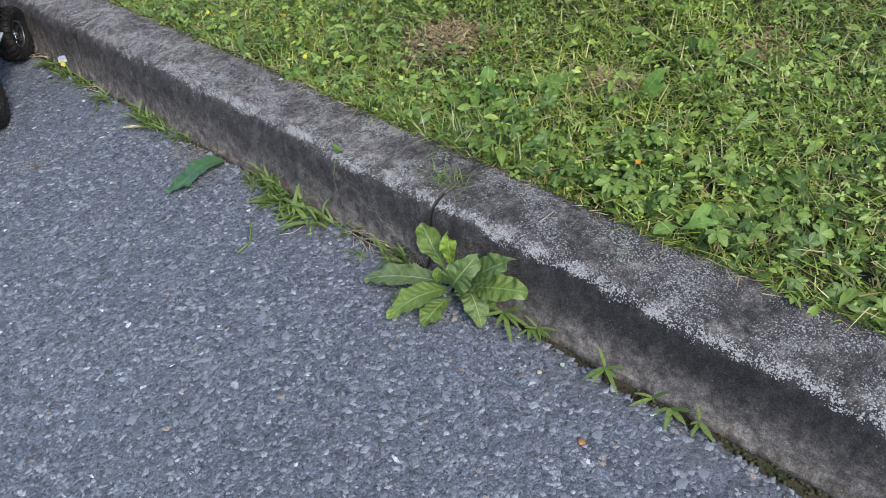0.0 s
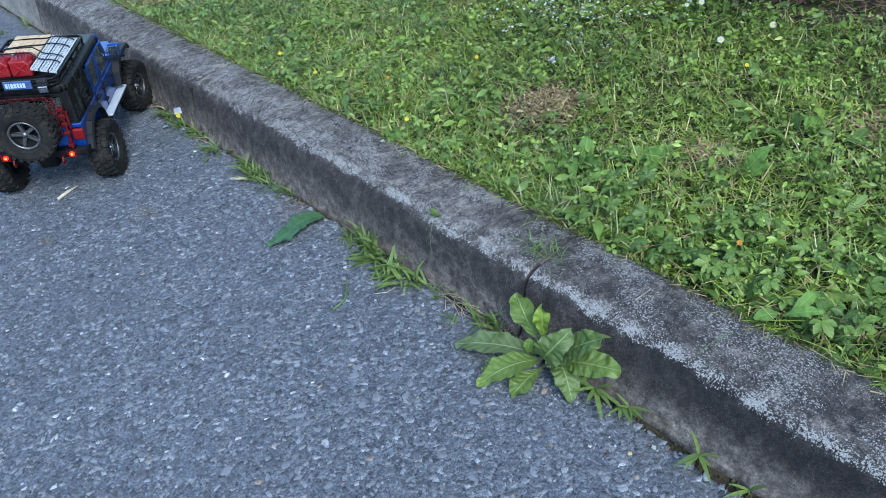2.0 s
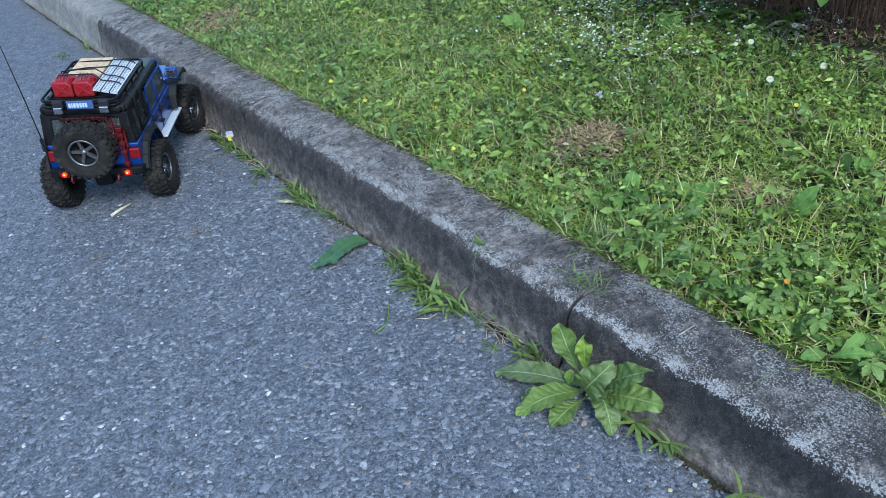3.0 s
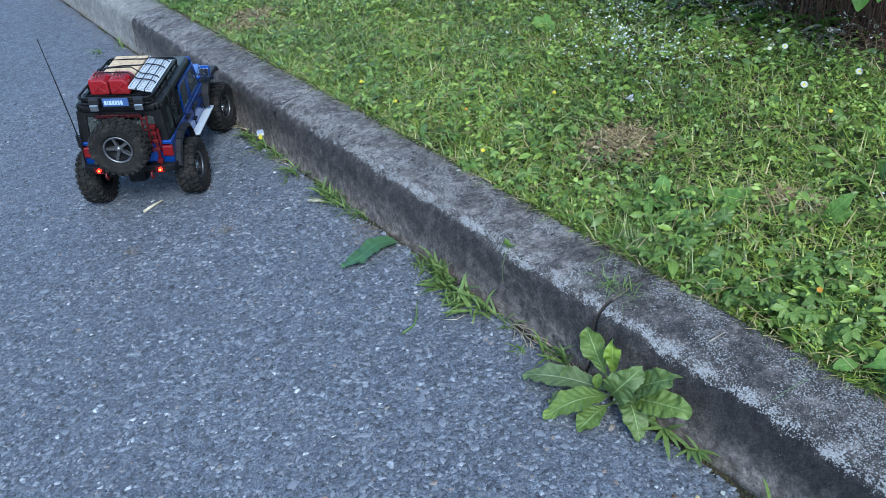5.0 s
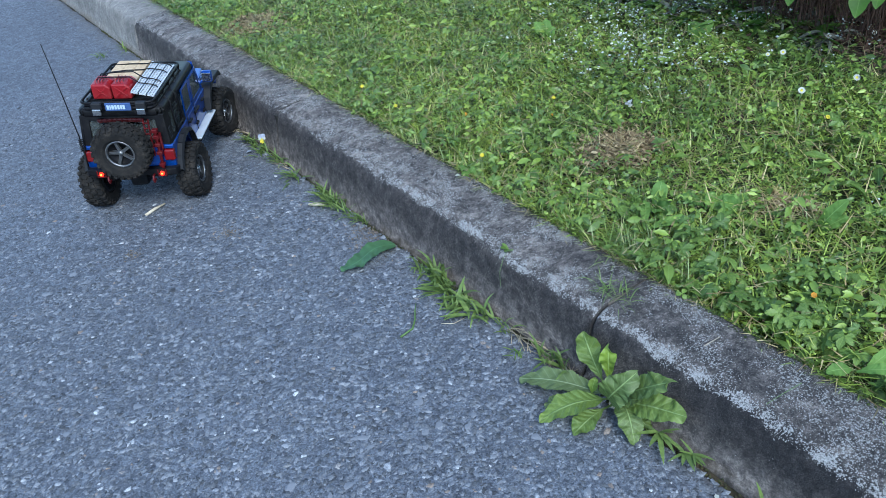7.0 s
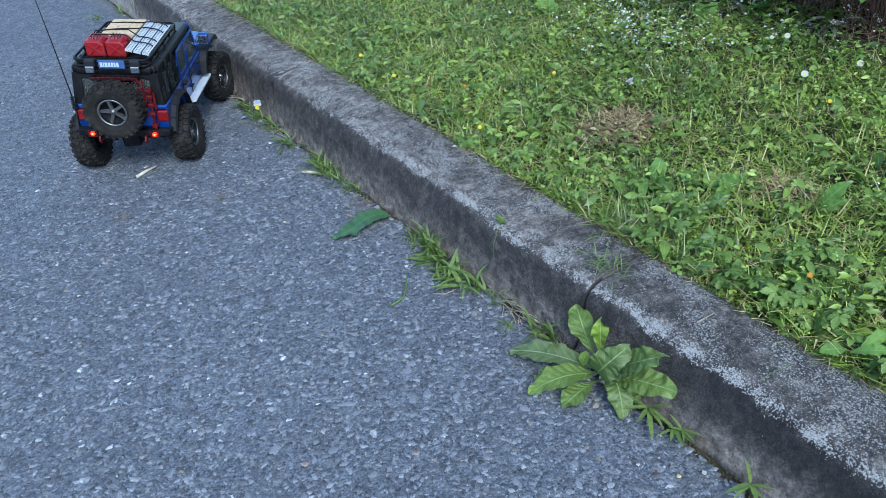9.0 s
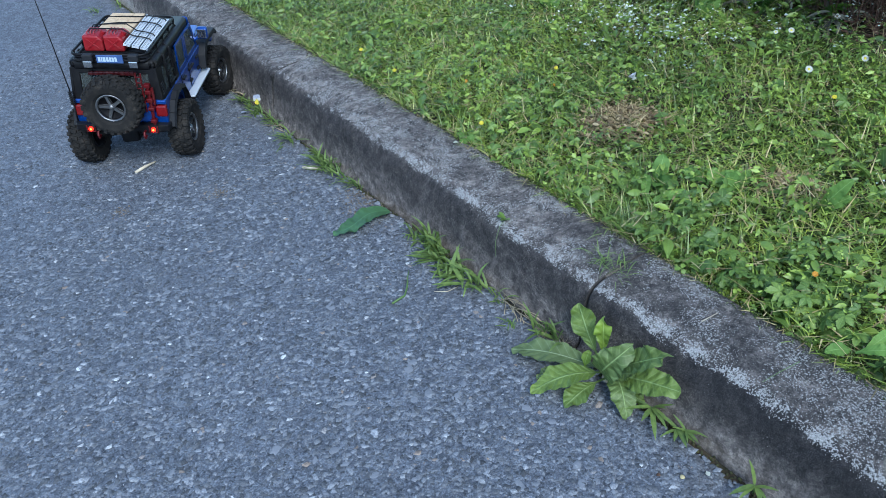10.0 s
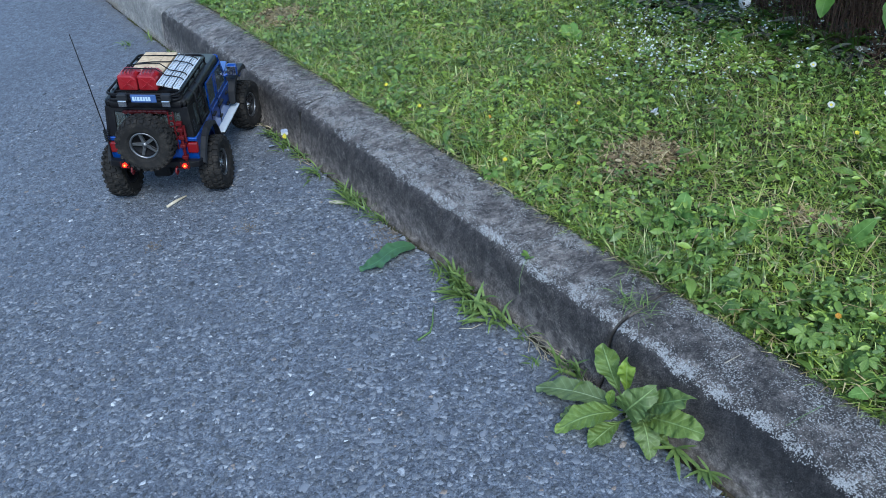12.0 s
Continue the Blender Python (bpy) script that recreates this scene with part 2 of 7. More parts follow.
def dusty_material(name, colour, rough, dust=(0.2, 0.18, 0.155), amount=0.35, scale=40, metal=0.0, coat=0.0, shine=0.3):
    """A manufactured surface with dust and scuffs on it."""
    m, t, b = material(name, rough, metal, colour, shine)
    at = place(t)
    n = noise_tex(t, at, scale, 6, 0.65)
    film = maths(t, "MULTIPLY", span(t, n, 0.45, 0.75), amount)
    link_colour(t, b, mix(t, film, colour, dust))
    t.links.new(maths(t, "ADD", maths(t, "MULTIPLY", film, 0.4), rough), b.inputs["Roughness"])
    b.inputs["Coat Weight"].default_value = coat
    b.inputs["Coat Roughness"].default_value = 0.12
    bump(t, b, noise_tex(t, at, 900, 2), 0.12, 0.0006)
    return m


ASPHALT = asphalt_material()
CHIP = stone_material("stone_chips", [(0.0, (0.045, 0.048, 0.055)), (0.35, (0.094, 0.1, 0.114)), (0.75, (0.142, 0.15, 0.17)), (0.955, (0.19, 0.2, 0.225)), (0.96, (0.18, 0.15, 0.13)), (0.967, (0.19, 0.15, 0.125)), (0.972, (0.19, 0.197, 0.21)), (0.99, (0.24, 0.25, 0.275)), (1.0, (0.38, 0.385, 0.39))], 0.92)
PEBBLE = stone_material("pebbles", [(0.0, (0.1, 0.106, 0.122)), (0.7, (0.165, 0.174, 0.2)), (1.0, (0.25, 0.262, 0.29))])
CONCRETE = concrete_material("kerb_concrete")
CONCRETE_PALE = concrete_material("pale_concrete", True)
GREENS = [(0.0, (0.03, 0.05, 0.01)), (0.3, (0.095, 0.14, 0.022)), (0.6, (0.185, 0.245, 0.038)), (0.9, (0.26, 0.33, 0.066)), (0.98, (0.4, 0.4, 0.16)), (1.0, (0.52, 0.45, 0.25))]
GRASS = leaf_material("grass", GREENS, 0.42, 0.1)
GRASS_LONG = leaf_material("long_grass", [(0.0, (0.06, 0.1, 0.02)), (0.5, (0.13, 0.19, 0.036)), (0.93, (0.21, 0.28, 0.06)), (1.0, (0.46, 0.42, 0.2))], 0.45, 0.14)
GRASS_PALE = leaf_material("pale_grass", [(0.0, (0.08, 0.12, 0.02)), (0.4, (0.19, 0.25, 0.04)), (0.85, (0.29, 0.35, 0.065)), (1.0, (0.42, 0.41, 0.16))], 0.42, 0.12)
LAWN_LEAF = leaf_material("lawn_leaf", [(0.0, (0.08, 0.15, 0.04)), (1.0, (0.125, 0.21, 0.05))], 0.6, 0.18, (0.17, 0.26, 0.08), 60, 0.15, single=True)
CLOVER = leaf_material("clover", [(0.0, (0.05, 0.085, 0.016)), (0.4, (0.115, 0.175, 0.03)), (0.82, (0.17, 0.24, 0.042)), (1.0, (0.22, 0.29, 0.055))], 0.45, 0.1, None, 90, 0.4)
HERB = leaf_material("herb_leaf", [(0.0, (0.06, 0.1, 0.025)), (0.5, (0.105, 0.165, 0.036)), (0.85, (0.13, 0.19, 0.042)), (1.0, (0.16, 0.225, 0.05))], 0.42, 0.16, (0.17, 0.26, 0.08), 60, 0.3)
HERB_LEAF = leaf_material("creeping_herb_leaf", [(0.0, (0.055, 0.095, 0.024)), (0.5, (0.095, 0.15, 0.034)), (1.0, (0.14, 0.2, 0.045))], 0.45, 0.16, (0.16, 0.24, 0.07), 120, 0.3, single=True)
DOCK = leaf_material("rosette_leaf", [(0.0, (0.085, 0.122, 0.038)), (0.5, (0.11, 0.158, 0.037)), (1.0, (0.145, 0.2, 0.042))], 0.5, 0.18, (0.2, 0.27, 0.1), 240, 0.35, 0.26, single=True)
DOCK_OLD = leaf_material("rosette_old_leaf", [(0.0, (0.115, 0.148, 0.07)), (1.0, (0.13, 0.17, 0.072))], 0.6, 0.15, (0.24, 0.29, 0.16), 90, 0.25, 0.2)
DOCK_YOUNG = leaf_material("rosette_young_leaf", [(0.0, (0.15, 0.22, 0.03)), (1.0, (0.18, 0.25, 0.035))], 0.5, 0.22, (0.24, 0.32, 0.1), 110, 0.3, 0.16)
FALLEN = leaf_material("fallen_leaf", [(0.0, (0.058, 0.125, 0.05)), (1.0, (0.062, 0.13, 0.052))], 0.5, 0.15, (0.075, 0.155, 0.06), 60)
BLADE = leaf_material("blade_leaf", [(0.0, (0.09, 0.135, 0.045)), (1.0, (0.155, 0.215, 0.06))], 0.55, 0.22, (0.13, 0.19, 0.055), 60, 0.35, single=True)
STRAW = leaf_material("dry_straw", [(0.0, (0.16, 0.11, 0.06)), (0.6, (0.3, 0.23, 0.12)), (1.0, (0.48, 0.4, 0.24))], 0.8, 0.15)
SHRUB_LEAF = leaf_material("shrub_leaf", [(0.0, (0.03, 0.075, 0.012)), (1.0, (0.065, 0.14, 0.018))], 0.55, 0.25, (0.07, 0.13, 0.025), 40, 0.2)
DEAD_ROOT = leaf_material("dead_root", [(0.0, (0.12, 0.085, 0.06)), (0.6, (0.3, 0.25, 0.19)), (1.0, (0.5, 0.46, 0.38))], 0.85, 0.05)
CLIPPING = leaf_material("dry_clipping", [(0.0, (0.075, 0.05, 0.032)), (0.6, (0.19, 0.135, 0.085)), (1.0, (0.4, 0.315, 0.205))], 0.85, 0.05, None, 90, 0.15)
PETAL_WHITE = leaf_material("white_petal", [(0.0, (0.4, 0.4, 0.42)), (1.0, (0.56, 0.55, 0.54))], 0.6, 0.3)
PETAL_STREWN = leaf_material("strewn_petal", [(0.0, (0.36, 0.4, 0.46)), (0.6, (0.5, 0.53, 0.56)), (1.0, (0.6, 0.6, 0.58))], 0.6, 0.3)
PETAL_BLUE = leaf_material("pale_blue_petal", [(0.0, (0.26, 0.28, 0.46)), (1.0, (0.36, 0.38, 0.52))], 0.6, 0.3)
PETAL_LILAC = leaf_material("lilac_petal", [(0.0, (0.46, 0.44, 0.6)), (1.0, (0.58, 0.56, 0.68))], 0.6, 0.3)
SCRAP = leaf_material("dry_orange_scrap", [(0.0, (0.24, 0.11, 0.05)), (1.0, (0.3, 0.15, 0.07))], 0.8, 0.1, None, 200, 0.2)
PETAL_YELLOW = leaf_material("yellow_petal", [(0.0, (0.5, 0.42, 0.02)), (1.0, (0.75, 0.6, 0.04))], 0.6, 0.25)
PETAL_ORANGE = leaf_material("orange_petal", [(0.0, (0.42, 0.15, 0.01)), (1.0, (0.55, 0.27, 0.02))], 0.6, 0.25)
HOP_GREEN = leaf_material("medick_head", [(0.0, (0.2, 0.26, 0.03)), (1.0, (0.38, 0.38, 0.05))], 0.6, 0.25)


def soil_material(wet=False):
    m, t, b = material("silt" if wet else "soil", 0.95)
    at = place(t)
    n = noise_tex(t, at, 30, 6, 0.65)
    moss = noise_tex(t, at, 7, 4)
    col = ramp(t, n, [(0.3, (0.012, 0.010, 0.007)), (0.6, (0.04, 0.031, 0.02)), (0.8, (0.09, 0.07, 0.045))])
    col = mix(t, maths(t, "MULTIPLY", span(t, moss, 0.42, 0.62), 0.35 if wet else 1.0), col, (0.03, 0.042, 0.012))
    if not wet:
        sep = t.nodes.new("ShaderNodeSeparateXYZ")
        t.links.new(at, sep.inputs[0])
        def beyond(a, b, c):
            """How far a spot lies past a line on the ground."""
            return maths(t, "ADD", maths(t, "ADD", maths(t, "MULTIPLY", sep.outputs[0], a), maths(t, "MULTIPLY", sep.outputs[1], b)), c)
        far = maths(t, "MAXIMUM", maths(t, "MAXIMUM", beyond(0.784, 0.622, -1.51), beyond(0.862, -0.507, -1.1)), maths(t, "MAXIMUM", beyond(0, -1, -0.72), beyond(0, 1, -2.2)))
        turf_col = ramp(t, noise_tex(t, at, 55, 6, 0.7), [(0.3, (0.018, 0.028, 0.006)), (0.5, (0.05, 0.07, 0.014)), (0.7, (0.1, 0.13, 0.026))])
        turf_col = mix(t, 0.6, turf_col, mix(t, span(t, noise_tex(t, at, 4, 5, 0.6), 0.35, 0.65), (0.7, 0.72, 0.7), (1.25, 1.2, 1.1)), "MULTIPLY")
        col = mix(t, span(t, far, -0.03, 0.12), col, turf_col)
    link_colour(t, b, col)
    bump(t, b, n, 0.9, 0.006)
    return m


def bark_material(name, dark, light):
    m, t, b = material(name, 0.9)
    n = noise_tex(t, place(t, (120, 120, 12)), 1.0, 5)
    link_colour(t, b, ramp(t, n, [(0.3, dark), (0.7, light)]))
    bump(t, b, n, 0.6, 0.002)
    return m


EARTH = stone_material("dry_earth", [(0.0, (0.07, 0.058, 0.048)), (1.0, (0.15, 0.125, 0.1))], 0.95)
# dirt with the shade of a deep, narrow joint put into its near-black colour
JOINT_DIRT_SHADED = stone_material("joint_dirt", [(0.0, (0.02, 0.018, 0.017)), (1.0, (0.02, 0.018, 0.017))], 0.95)
SOIL = soil_material()
SILT = soil_material(True)
BARK = bark_material("brown_stem", (0.024, 0.014, 0.01), (0.1, 0.058, 0.04))
DEAD_LEAF = leaf_material("dead_grey_leaf", [(0.0, (0.035, 0.034, 0.028)), (0.6, (0.09, 0.088, 0.072)), (1.0, (0.2, 0.195, 0.17))], 0.85, 0.05, (0.12, 0.12, 0.095), 60, 0.2)
WOOD = bark_material("raw_wood", (0.3, 0.215, 0.135), (0.46, 0.35, 0.23))
TWIG = bark_material("pale_twig", (0.27, 0.23, 0.17), (0.42, 0.37, 0.29))
MOSS = leaf_material("moss", [(0.0, (0.018, 0.018, 0.008)), (1.0, (0.05, 0.05, 0.015))], 0.9, 0.05)
GREEN_STEM = leaf_material("green_stem", [(0.0, (0.06, 0.12, 0.03)), (1.0, (0.12, 0.18, 0.05))], 0.5, 0.1)
BLUE = dusty_material("blue_paint", (0.003, 0.035, 0.2), 0.3, amount=0.05, scale=25, metal=0.45, coat=0.7)
BLACK = dusty_material("black_plastic", (0.0055, 0.0055, 0.0068), 0.42, amount=0.05, scale=50, shine=0.1)
RUBBER = dusty_material("rubber", (0.01, 0.0094, 0.0094), 0.88, amount=0.5, dust=(0.055, 0.047, 0.04), scale=60, shine=0.12)
CHROME = dusty_material("chrome", (0.38, 0.385, 0.4), 0.24, amount=0.4, scale=60, metal=1.0)
STEEL = dusty_material("dull_steel", (0.13, 0.13, 0.135), 0.4, amount=0.4, scale=60, metal=0.9, dust=(0.11, 0.1, 0.09))
GUNMETAL = dusty_material("black_chrome", (0.14, 0.14, 0.147), 0.38, amount=0.3, scale=60, metal=0.9, dust=(0.09, 0.085, 0.08))
RED = dusty_material("red_plastic", (0.16, 0.005, 0.009), 0.35, amount=0.1, scale=60)
# dark red lens, deepened further to hold the shade under the roof overhang
RED_SHADED = dusty_material("shaded_red_lens", (0.022, 0.002, 0.003), 0.3, amount=0.05, scale=60)
RED_METAL = dusty_material("red_anodised", (0.075, 0.003, 0.005), 0.4, amount=0.06, scale=60, metal=0.3)
ALLOY = dusty_material("white_alloy", (0.4, 0.42, 0.46), 0.4, amount=0.2, scale=60, metal=0.2)
GREY = dusty_material("grey_plastic", (0.012, 0.0125, 0.015), 0.55, amount=0.08, scale=50, dust=(0.06, 0.057, 0.055), shine=0.1)
PLATE_BLUE = dusty_material("plate_blue", (0.03, 0.06, 0.16), 0.4, amount=0.1)
PLATE_WHITE = dusty_material("plate_white", (0.3, 0.36, 0.45), 0.4, amount=0.1)
SEAT = dusty_material("interior_trim", (0.3, 0.3, 0.31), 0.7, amount=0.2)


def glass_material():
    m, t, b = material("tinted_glass", 0.04, 0, (0.16, 0.18, 0.18))
    b.inputs["Transmission Weight"].default_value = 0.8
    b.inputs["IOR"].default_value = 1.2
    return m


def lamp_material(name, colour, power):
    m, t, b = material(name, 0.3, 0, colour)
    b.inputs["Emission Color"].default_value = (*colour, 1)
    b.inputs["Emission Strength"].default_value = power
    return m


GLASS = glass_material()
LED_RED = lamp_material("lit_red_led", (1.0, 0.006, 0.001), 3.0)
LED_CORE = lamp_material("lit_led_core", (1.0, 0.1, 0.008), 5.0)
LENS_RED = dusty_material("red_lens", (0.11, 0.003, 0.005), 0.2, amount=0.05)


# ---- building helpers ----
def link_mesh(name, data, mat, parent=None, label="", smooth=True):
    if mat and not data.materials:
        data.materials.append(mat)
    if smooth:
        data.polygons.foreach_set("use_smooth", np.ones(len(data.polygons), bool))
    ob = new(name, data)
    if parent:
        ob.parent = parent
    if label:
        ob["label"] = label
    return ob


def part(name, bm, mat, parent=None, label="", smooth=False):
    """Links a bmesh as one mesh object under a thing or a part."""
    data = bpy.data.meshes.new(name)
    bmesh.ops.recalc_face_normals(bm, faces=bm.faces)
    bm.to_mesh(data)
    bm.free()
    return link_mesh(name, data, mat, parent, label, smooth)


def thing(name, m, label, category, group="", kind=""):
    ob = new(name)
    ob.empty_display_size = 0.02
    ob.matrix_basis = m
    return tagged(ob, label, category, group, kind)


def block(bm, x0, x1, y0, y1, z0, z1, bevel=0.0, m=None, seg=2):
    """A box with rounded edges, added to bm."""
    made = bmesh.ops.create_cube(bm, size=1.0)["verts"]
    for v in made:
        v.co = Vector((x0 + (v.co.x + 0.5) * (x1 - x0), y0 + (v.co.y + 0.5) * (y1 - y0), z0 + (v.co.z + 0.5) * (z1 - z0)))
    if m is not None:
        bmesh.ops.transform(bm, matrix=m, verts=made)
    if bevel:
        edges = list({e for v in made for e in v.link_edges})
        bmesh.ops.bevel(bm, geom=edges, offset=bevel, segments=seg, affect="EDGES", profile=0.5)


def rod(bm, a, b, r0, r1=None, seg=8):
    """A round bar from a to b."""
    a, b = Vector(a), Vector(b)
    m = Matrix.Translation((a + b) / 2) @ (b - a).to_track_quat("Z", "Y").to_matrix().to_4x4()
    bmesh.ops.create_cone(bm, cap_ends=True, segments=seg, radius1=r0, radius2=r0 if r1 is None else r1, depth=(b - a).length, matrix=m)


def tube(bm, points, r, seg=6):
    """A bent round bar through points, one skin; r may be a list."""
    points = [Vector(p) for p in points]
    radii = r if isinstance(r, (list, tuple)) else [r] * len(points)
    rings = []
    side = None
    for n, p in enumerate(points):
        way = (points[min(n + 1, len(points) - 1)] - points[max(n - 1, 0)]).normalized()
        if side is None:
            side = way.orthogonal().normalized()
        side = (side - way * side.dot(way)).normalized()
        other = way.cross(side)
        rings.append([bm.verts.new(p + radii[n] * (math.cos(a) * side + math.sin(a) * other)) for a in (2 * math.pi * k / seg for k in range(seg))])
    for one, two in zip(rings, rings[1:]):
        for k in range(seg):
            bm.faces.new((one[k], one[(k + 1) % seg], two[(k + 1) % seg], two[k]))
    bm.faces.new(rings[0][::-1])
    bm.faces.new(rings[-1])


def lathe(bm, profile, seg=40, closed=True):
    """Turns (radius, x) pairs about the x axis."""
    rings = [[bm.verts.new((x, r * math.cos(a), r * math.sin(a))) for r, x in profile] for a in (2 * math.pi * k / seg for k in range(seg))]
    count = len(profile)
    for k in range(seg):
        one, two = rings[k], rings[(k + 1) % seg]
        for n in range(count if closed else count - 1):
            bm.faces.new((one[n], one[(n + 1) % count], two[(n + 1) % count], two[n]))


def outline(bm, points, depth, axis="x", bevel=0.0):
    """A flat outline given thickness: points lie in the plane across the axis, from depth[0] to depth[1]."""
    def spot(p, d):
        return {"x": (d, p[0], p[1]), "y": (p[0], d, p[1]), "z": (p[0], p[1], d)}[axis]
    one = [bm.verts.new(spot(p, depth[0])) for p in points]
    two = [bm.verts.new(spot(p, depth[1])) for p in points]
    faces = [bm.faces.new(one[::-1]), bm.faces.new(two)]
    for k in range(len(points)):
        faces.append(bm.faces.new((one[k], one[(k + 1) % len(points)], two[(k + 1) % len(points)], two[k])))
    if bevel:
        bmesh.ops.bevel(bm, geom=list({e for f in faces for e in f.edges}), offset=bevel, segments=2, affect="EDGES", profile=0.5)


def mesh_from(name, verts, faces, uv=None):
    """A mesh from arrays: verts (n, 3), faces (m, 3 or 4); uv holds a pair for each vert."""
    verts, faces = np.asarray(verts, np.float32).reshape(-1, 3), np.asarray(faces, np.int32)
    data = bpy.data.meshes.new(name)
    data.vertices.add(len(verts))
    data.vertices.foreach_set("co", verts.ravel())
    data.loops.add(faces.size)
    data.loops.foreach_set("vertex_index", faces.ravel())
    data.polygons.add(len(faces))
    data.polygons.foreach_set("loop_start", np.arange(0, faces.size, faces.shape[1], dtype=np.int32))
    if uv is not None:
        layer = data.uv_layers.new(name="UVMap")
        layer.data.foreach_set("uv", np.asarray(uv, np.float32).reshape(-1, 2)[faces.ravel()].ravel())
    data.update(calc_edges=True)
    return data


def unit(v):
    return v / np.maximum(np.linalg.norm(v, axis=-1, keepdims=True), 1e-9)


def spread(shape, faces, places, ahead, up, size, uv=None):
    """Copies of one small shape as arrays: y along ahead, z along up, scaled by size (n or n, 3)."""
    shape = np.asarray(shape, float)
    y = unit(ahead)
    x = unit(np.cross(y, up))
    z = np.cross(x, y)
    size = np.asarray(size, float)
    size = size[:, None] * np.ones(3) if size.ndim == 1 else size
    s = shape[None] * size[:, None]
    verts = places[:, None] + s[..., :1] * x[:, None] + s[..., 1:2] * y[:, None] + s[..., 2:] * z[:, None]
    f = (np.asarray(faces)[None] + (np.arange(len(places)) * len(shape))[:, None, None]).reshape(-1, np.asarray(faces).shape[1])
    return verts.reshape(-1, 3), f, None if uv is None else np.tile(np.asarray(uv), (len(places), 1))


def leaf_shape(rows=5, wide=0.5, fold=0.12, droop=0.15, belly=0.5, tooth=0.0, teeth=6):
    """A leaf one long: verts, quads and uv. belly: where it is widest."""
    verts, uv = [], []
    for k in range(rows + 1):
        t = k / rows
        w = wide / 2 * (math.sin(math.pi * min(1.0, t ** (math.log(0.5) / math.log(belly)))) ** 0.8 + 0.02) * (1 + tooth * (1 if k % 2 else -1))
        for side in (-1, 0, 1):
            verts.append((side * w, t, abs(side) * w * fold * 2 - droop * t * t))
            uv.append((0.5 + side * 0.5, t))
    quads = [(3 * k + s, 3 * k + s + 1, 3 * k + s + 4, 3 * k + s + 3) for k in range(rows) for s in (0, 1)]
    return np.array(verts), np.array(quads), np.array(uv)


def blades(places, lengths, widths, heading, lean, curl, steps=3):
    """Grass blades: arcs that lean over, tapering to a tip."""
    n = len(places)
    out = np.stack([np.cos(heading), np.sin(heading), np.zeros(n)], 1)
    across = np.stack([-np.sin(heading), np.cos(heading), np.zeros(n)], 1)
    pts = np.zeros((n, steps + 1, 2, 3))
    at = places.copy()
    for k in range(steps + 1):
        t = k / steps
        w = widths * (1 - t) ** 0.7 * 0.5 + 0.00015
        pts[:, k, 0], pts[:, k, 1] = at - across * w[:, None], at + across * w[:, None]
        angle = lean + curl * t
        at = at + (lengths / steps)[:, None] * (np.sin(angle)[:, None] * out + np.cos(angle)[:, None] * np.array([0, 0, 1.0]))
    quads = np.array([(2 * k, 2 * k + 1, 2 * k + 3, 2 * k + 2) for k in range(steps)])
    f = (quads[None] + (np.arange(n) * (2 * steps + 2))[:, None, None]).reshape(-1, 4)
    return pts.reshape(-1, 3), f


def join(batches):
    """Joins (verts, faces, ...) batches into one."""
    verts, faces, uvs, start = [], [], [], 0
    for v, f, *rest in batches:
        verts.append(v)
        faces.append(f + start)
        uvs.append(rest[0] if rest and rest[0] is not None else np.zeros((len(v), 2)))
        start += len(v)
    return np.concatenate(verts), np.concatenate(faces), np.concatenate(uvs)


rng = np.random.default_rng(7)


def lumps(x, y, scale, seed=0):
    """Smooth unevenness of a surface, about -1 to 1."""
    x, y = np.asarray(x, float), np.asarray(y, float)
    s = seed * 1.7
    return (np.sin(x * 1.3 * scale + s) * np.cos(y * 1.1 * scale - s) + 0.6 * np.sin(x * 2.7 * scale + y * 1.9 * scale + 2 * s) + 0.4 * np.cos(x * 4.1 * scale - y * 5.3 * scale + s)) / 2


def wobble(y, seed=0.0):
    """A ragged line, about -1 to 1, along y."""
    y = np.asarray(y, float)
    return (np.sin(y * 31 + seed) + 0.7 * np.sin(y * 73 + 2 * seed) + 0.5 * np.sin(y * 163 + seed) + 0.35 * np.sin(y * 331 - seed)) / 2.55


# ---- the large structure ----
def kerb_edge(y):
    """How far the asphalt stays short of the kerb's foot."""
    y = np.asarray(y, float)
    return -0.008 - 0.008 * np.clip(-y * 3.0, 0, 1.2) + 0.006 * wobble(y, 1.3)


def build_road():
    """The asphalt: one sheet that reaches far away, ragged along the kerb."""
    ys = np.concatenate([[-60, -10, -3, -1.5], np.arange(-0.9, 3.2, 0.007), [4, 6, 12, 60]])
    xs = np.concatenate([[-60, -10, -3, -1.5], np.arange(-1.1, -0.12, 0.022), [-0.1, -0.08, -0.06, -0.04, -0.02, -0.006, 0.0]])
    rows = []
    for y in ys:
        edge = float(kerb_edge(y))
        x = xs + edge * np.clip((xs + 0.125) / 0.1, 0, 1)
        z = 0.0014 * lumps(x, y, 3.0) * (np.abs(x) < 3) - np.where(xs == 0.0, 0.006, np.where(xs == -0.006, 0.001, 0.0))
        z += np.where(np.abs(x) < 1.4, 0.0006 * lumps(x, y, 45.0, 2), 0)
        rows.append(np.stack([x, np.full_like(x, y), z], 1))
    verts = np.concatenate(rows)
    n = len(xs)
    a = np.arange(len(ys) - 1)[:, None] * n + np.arange(n - 1)[None]
    faces = np.stack([a, a + 1, a + n + 1, a + n], -1).reshape(-1, 4)
    return tagged(link_mesh("road", mesh_from("road", verts, faces), ASPHALT), "worn grey asphalt road with coarse blue-grey aggregate", "road", kind="structure")


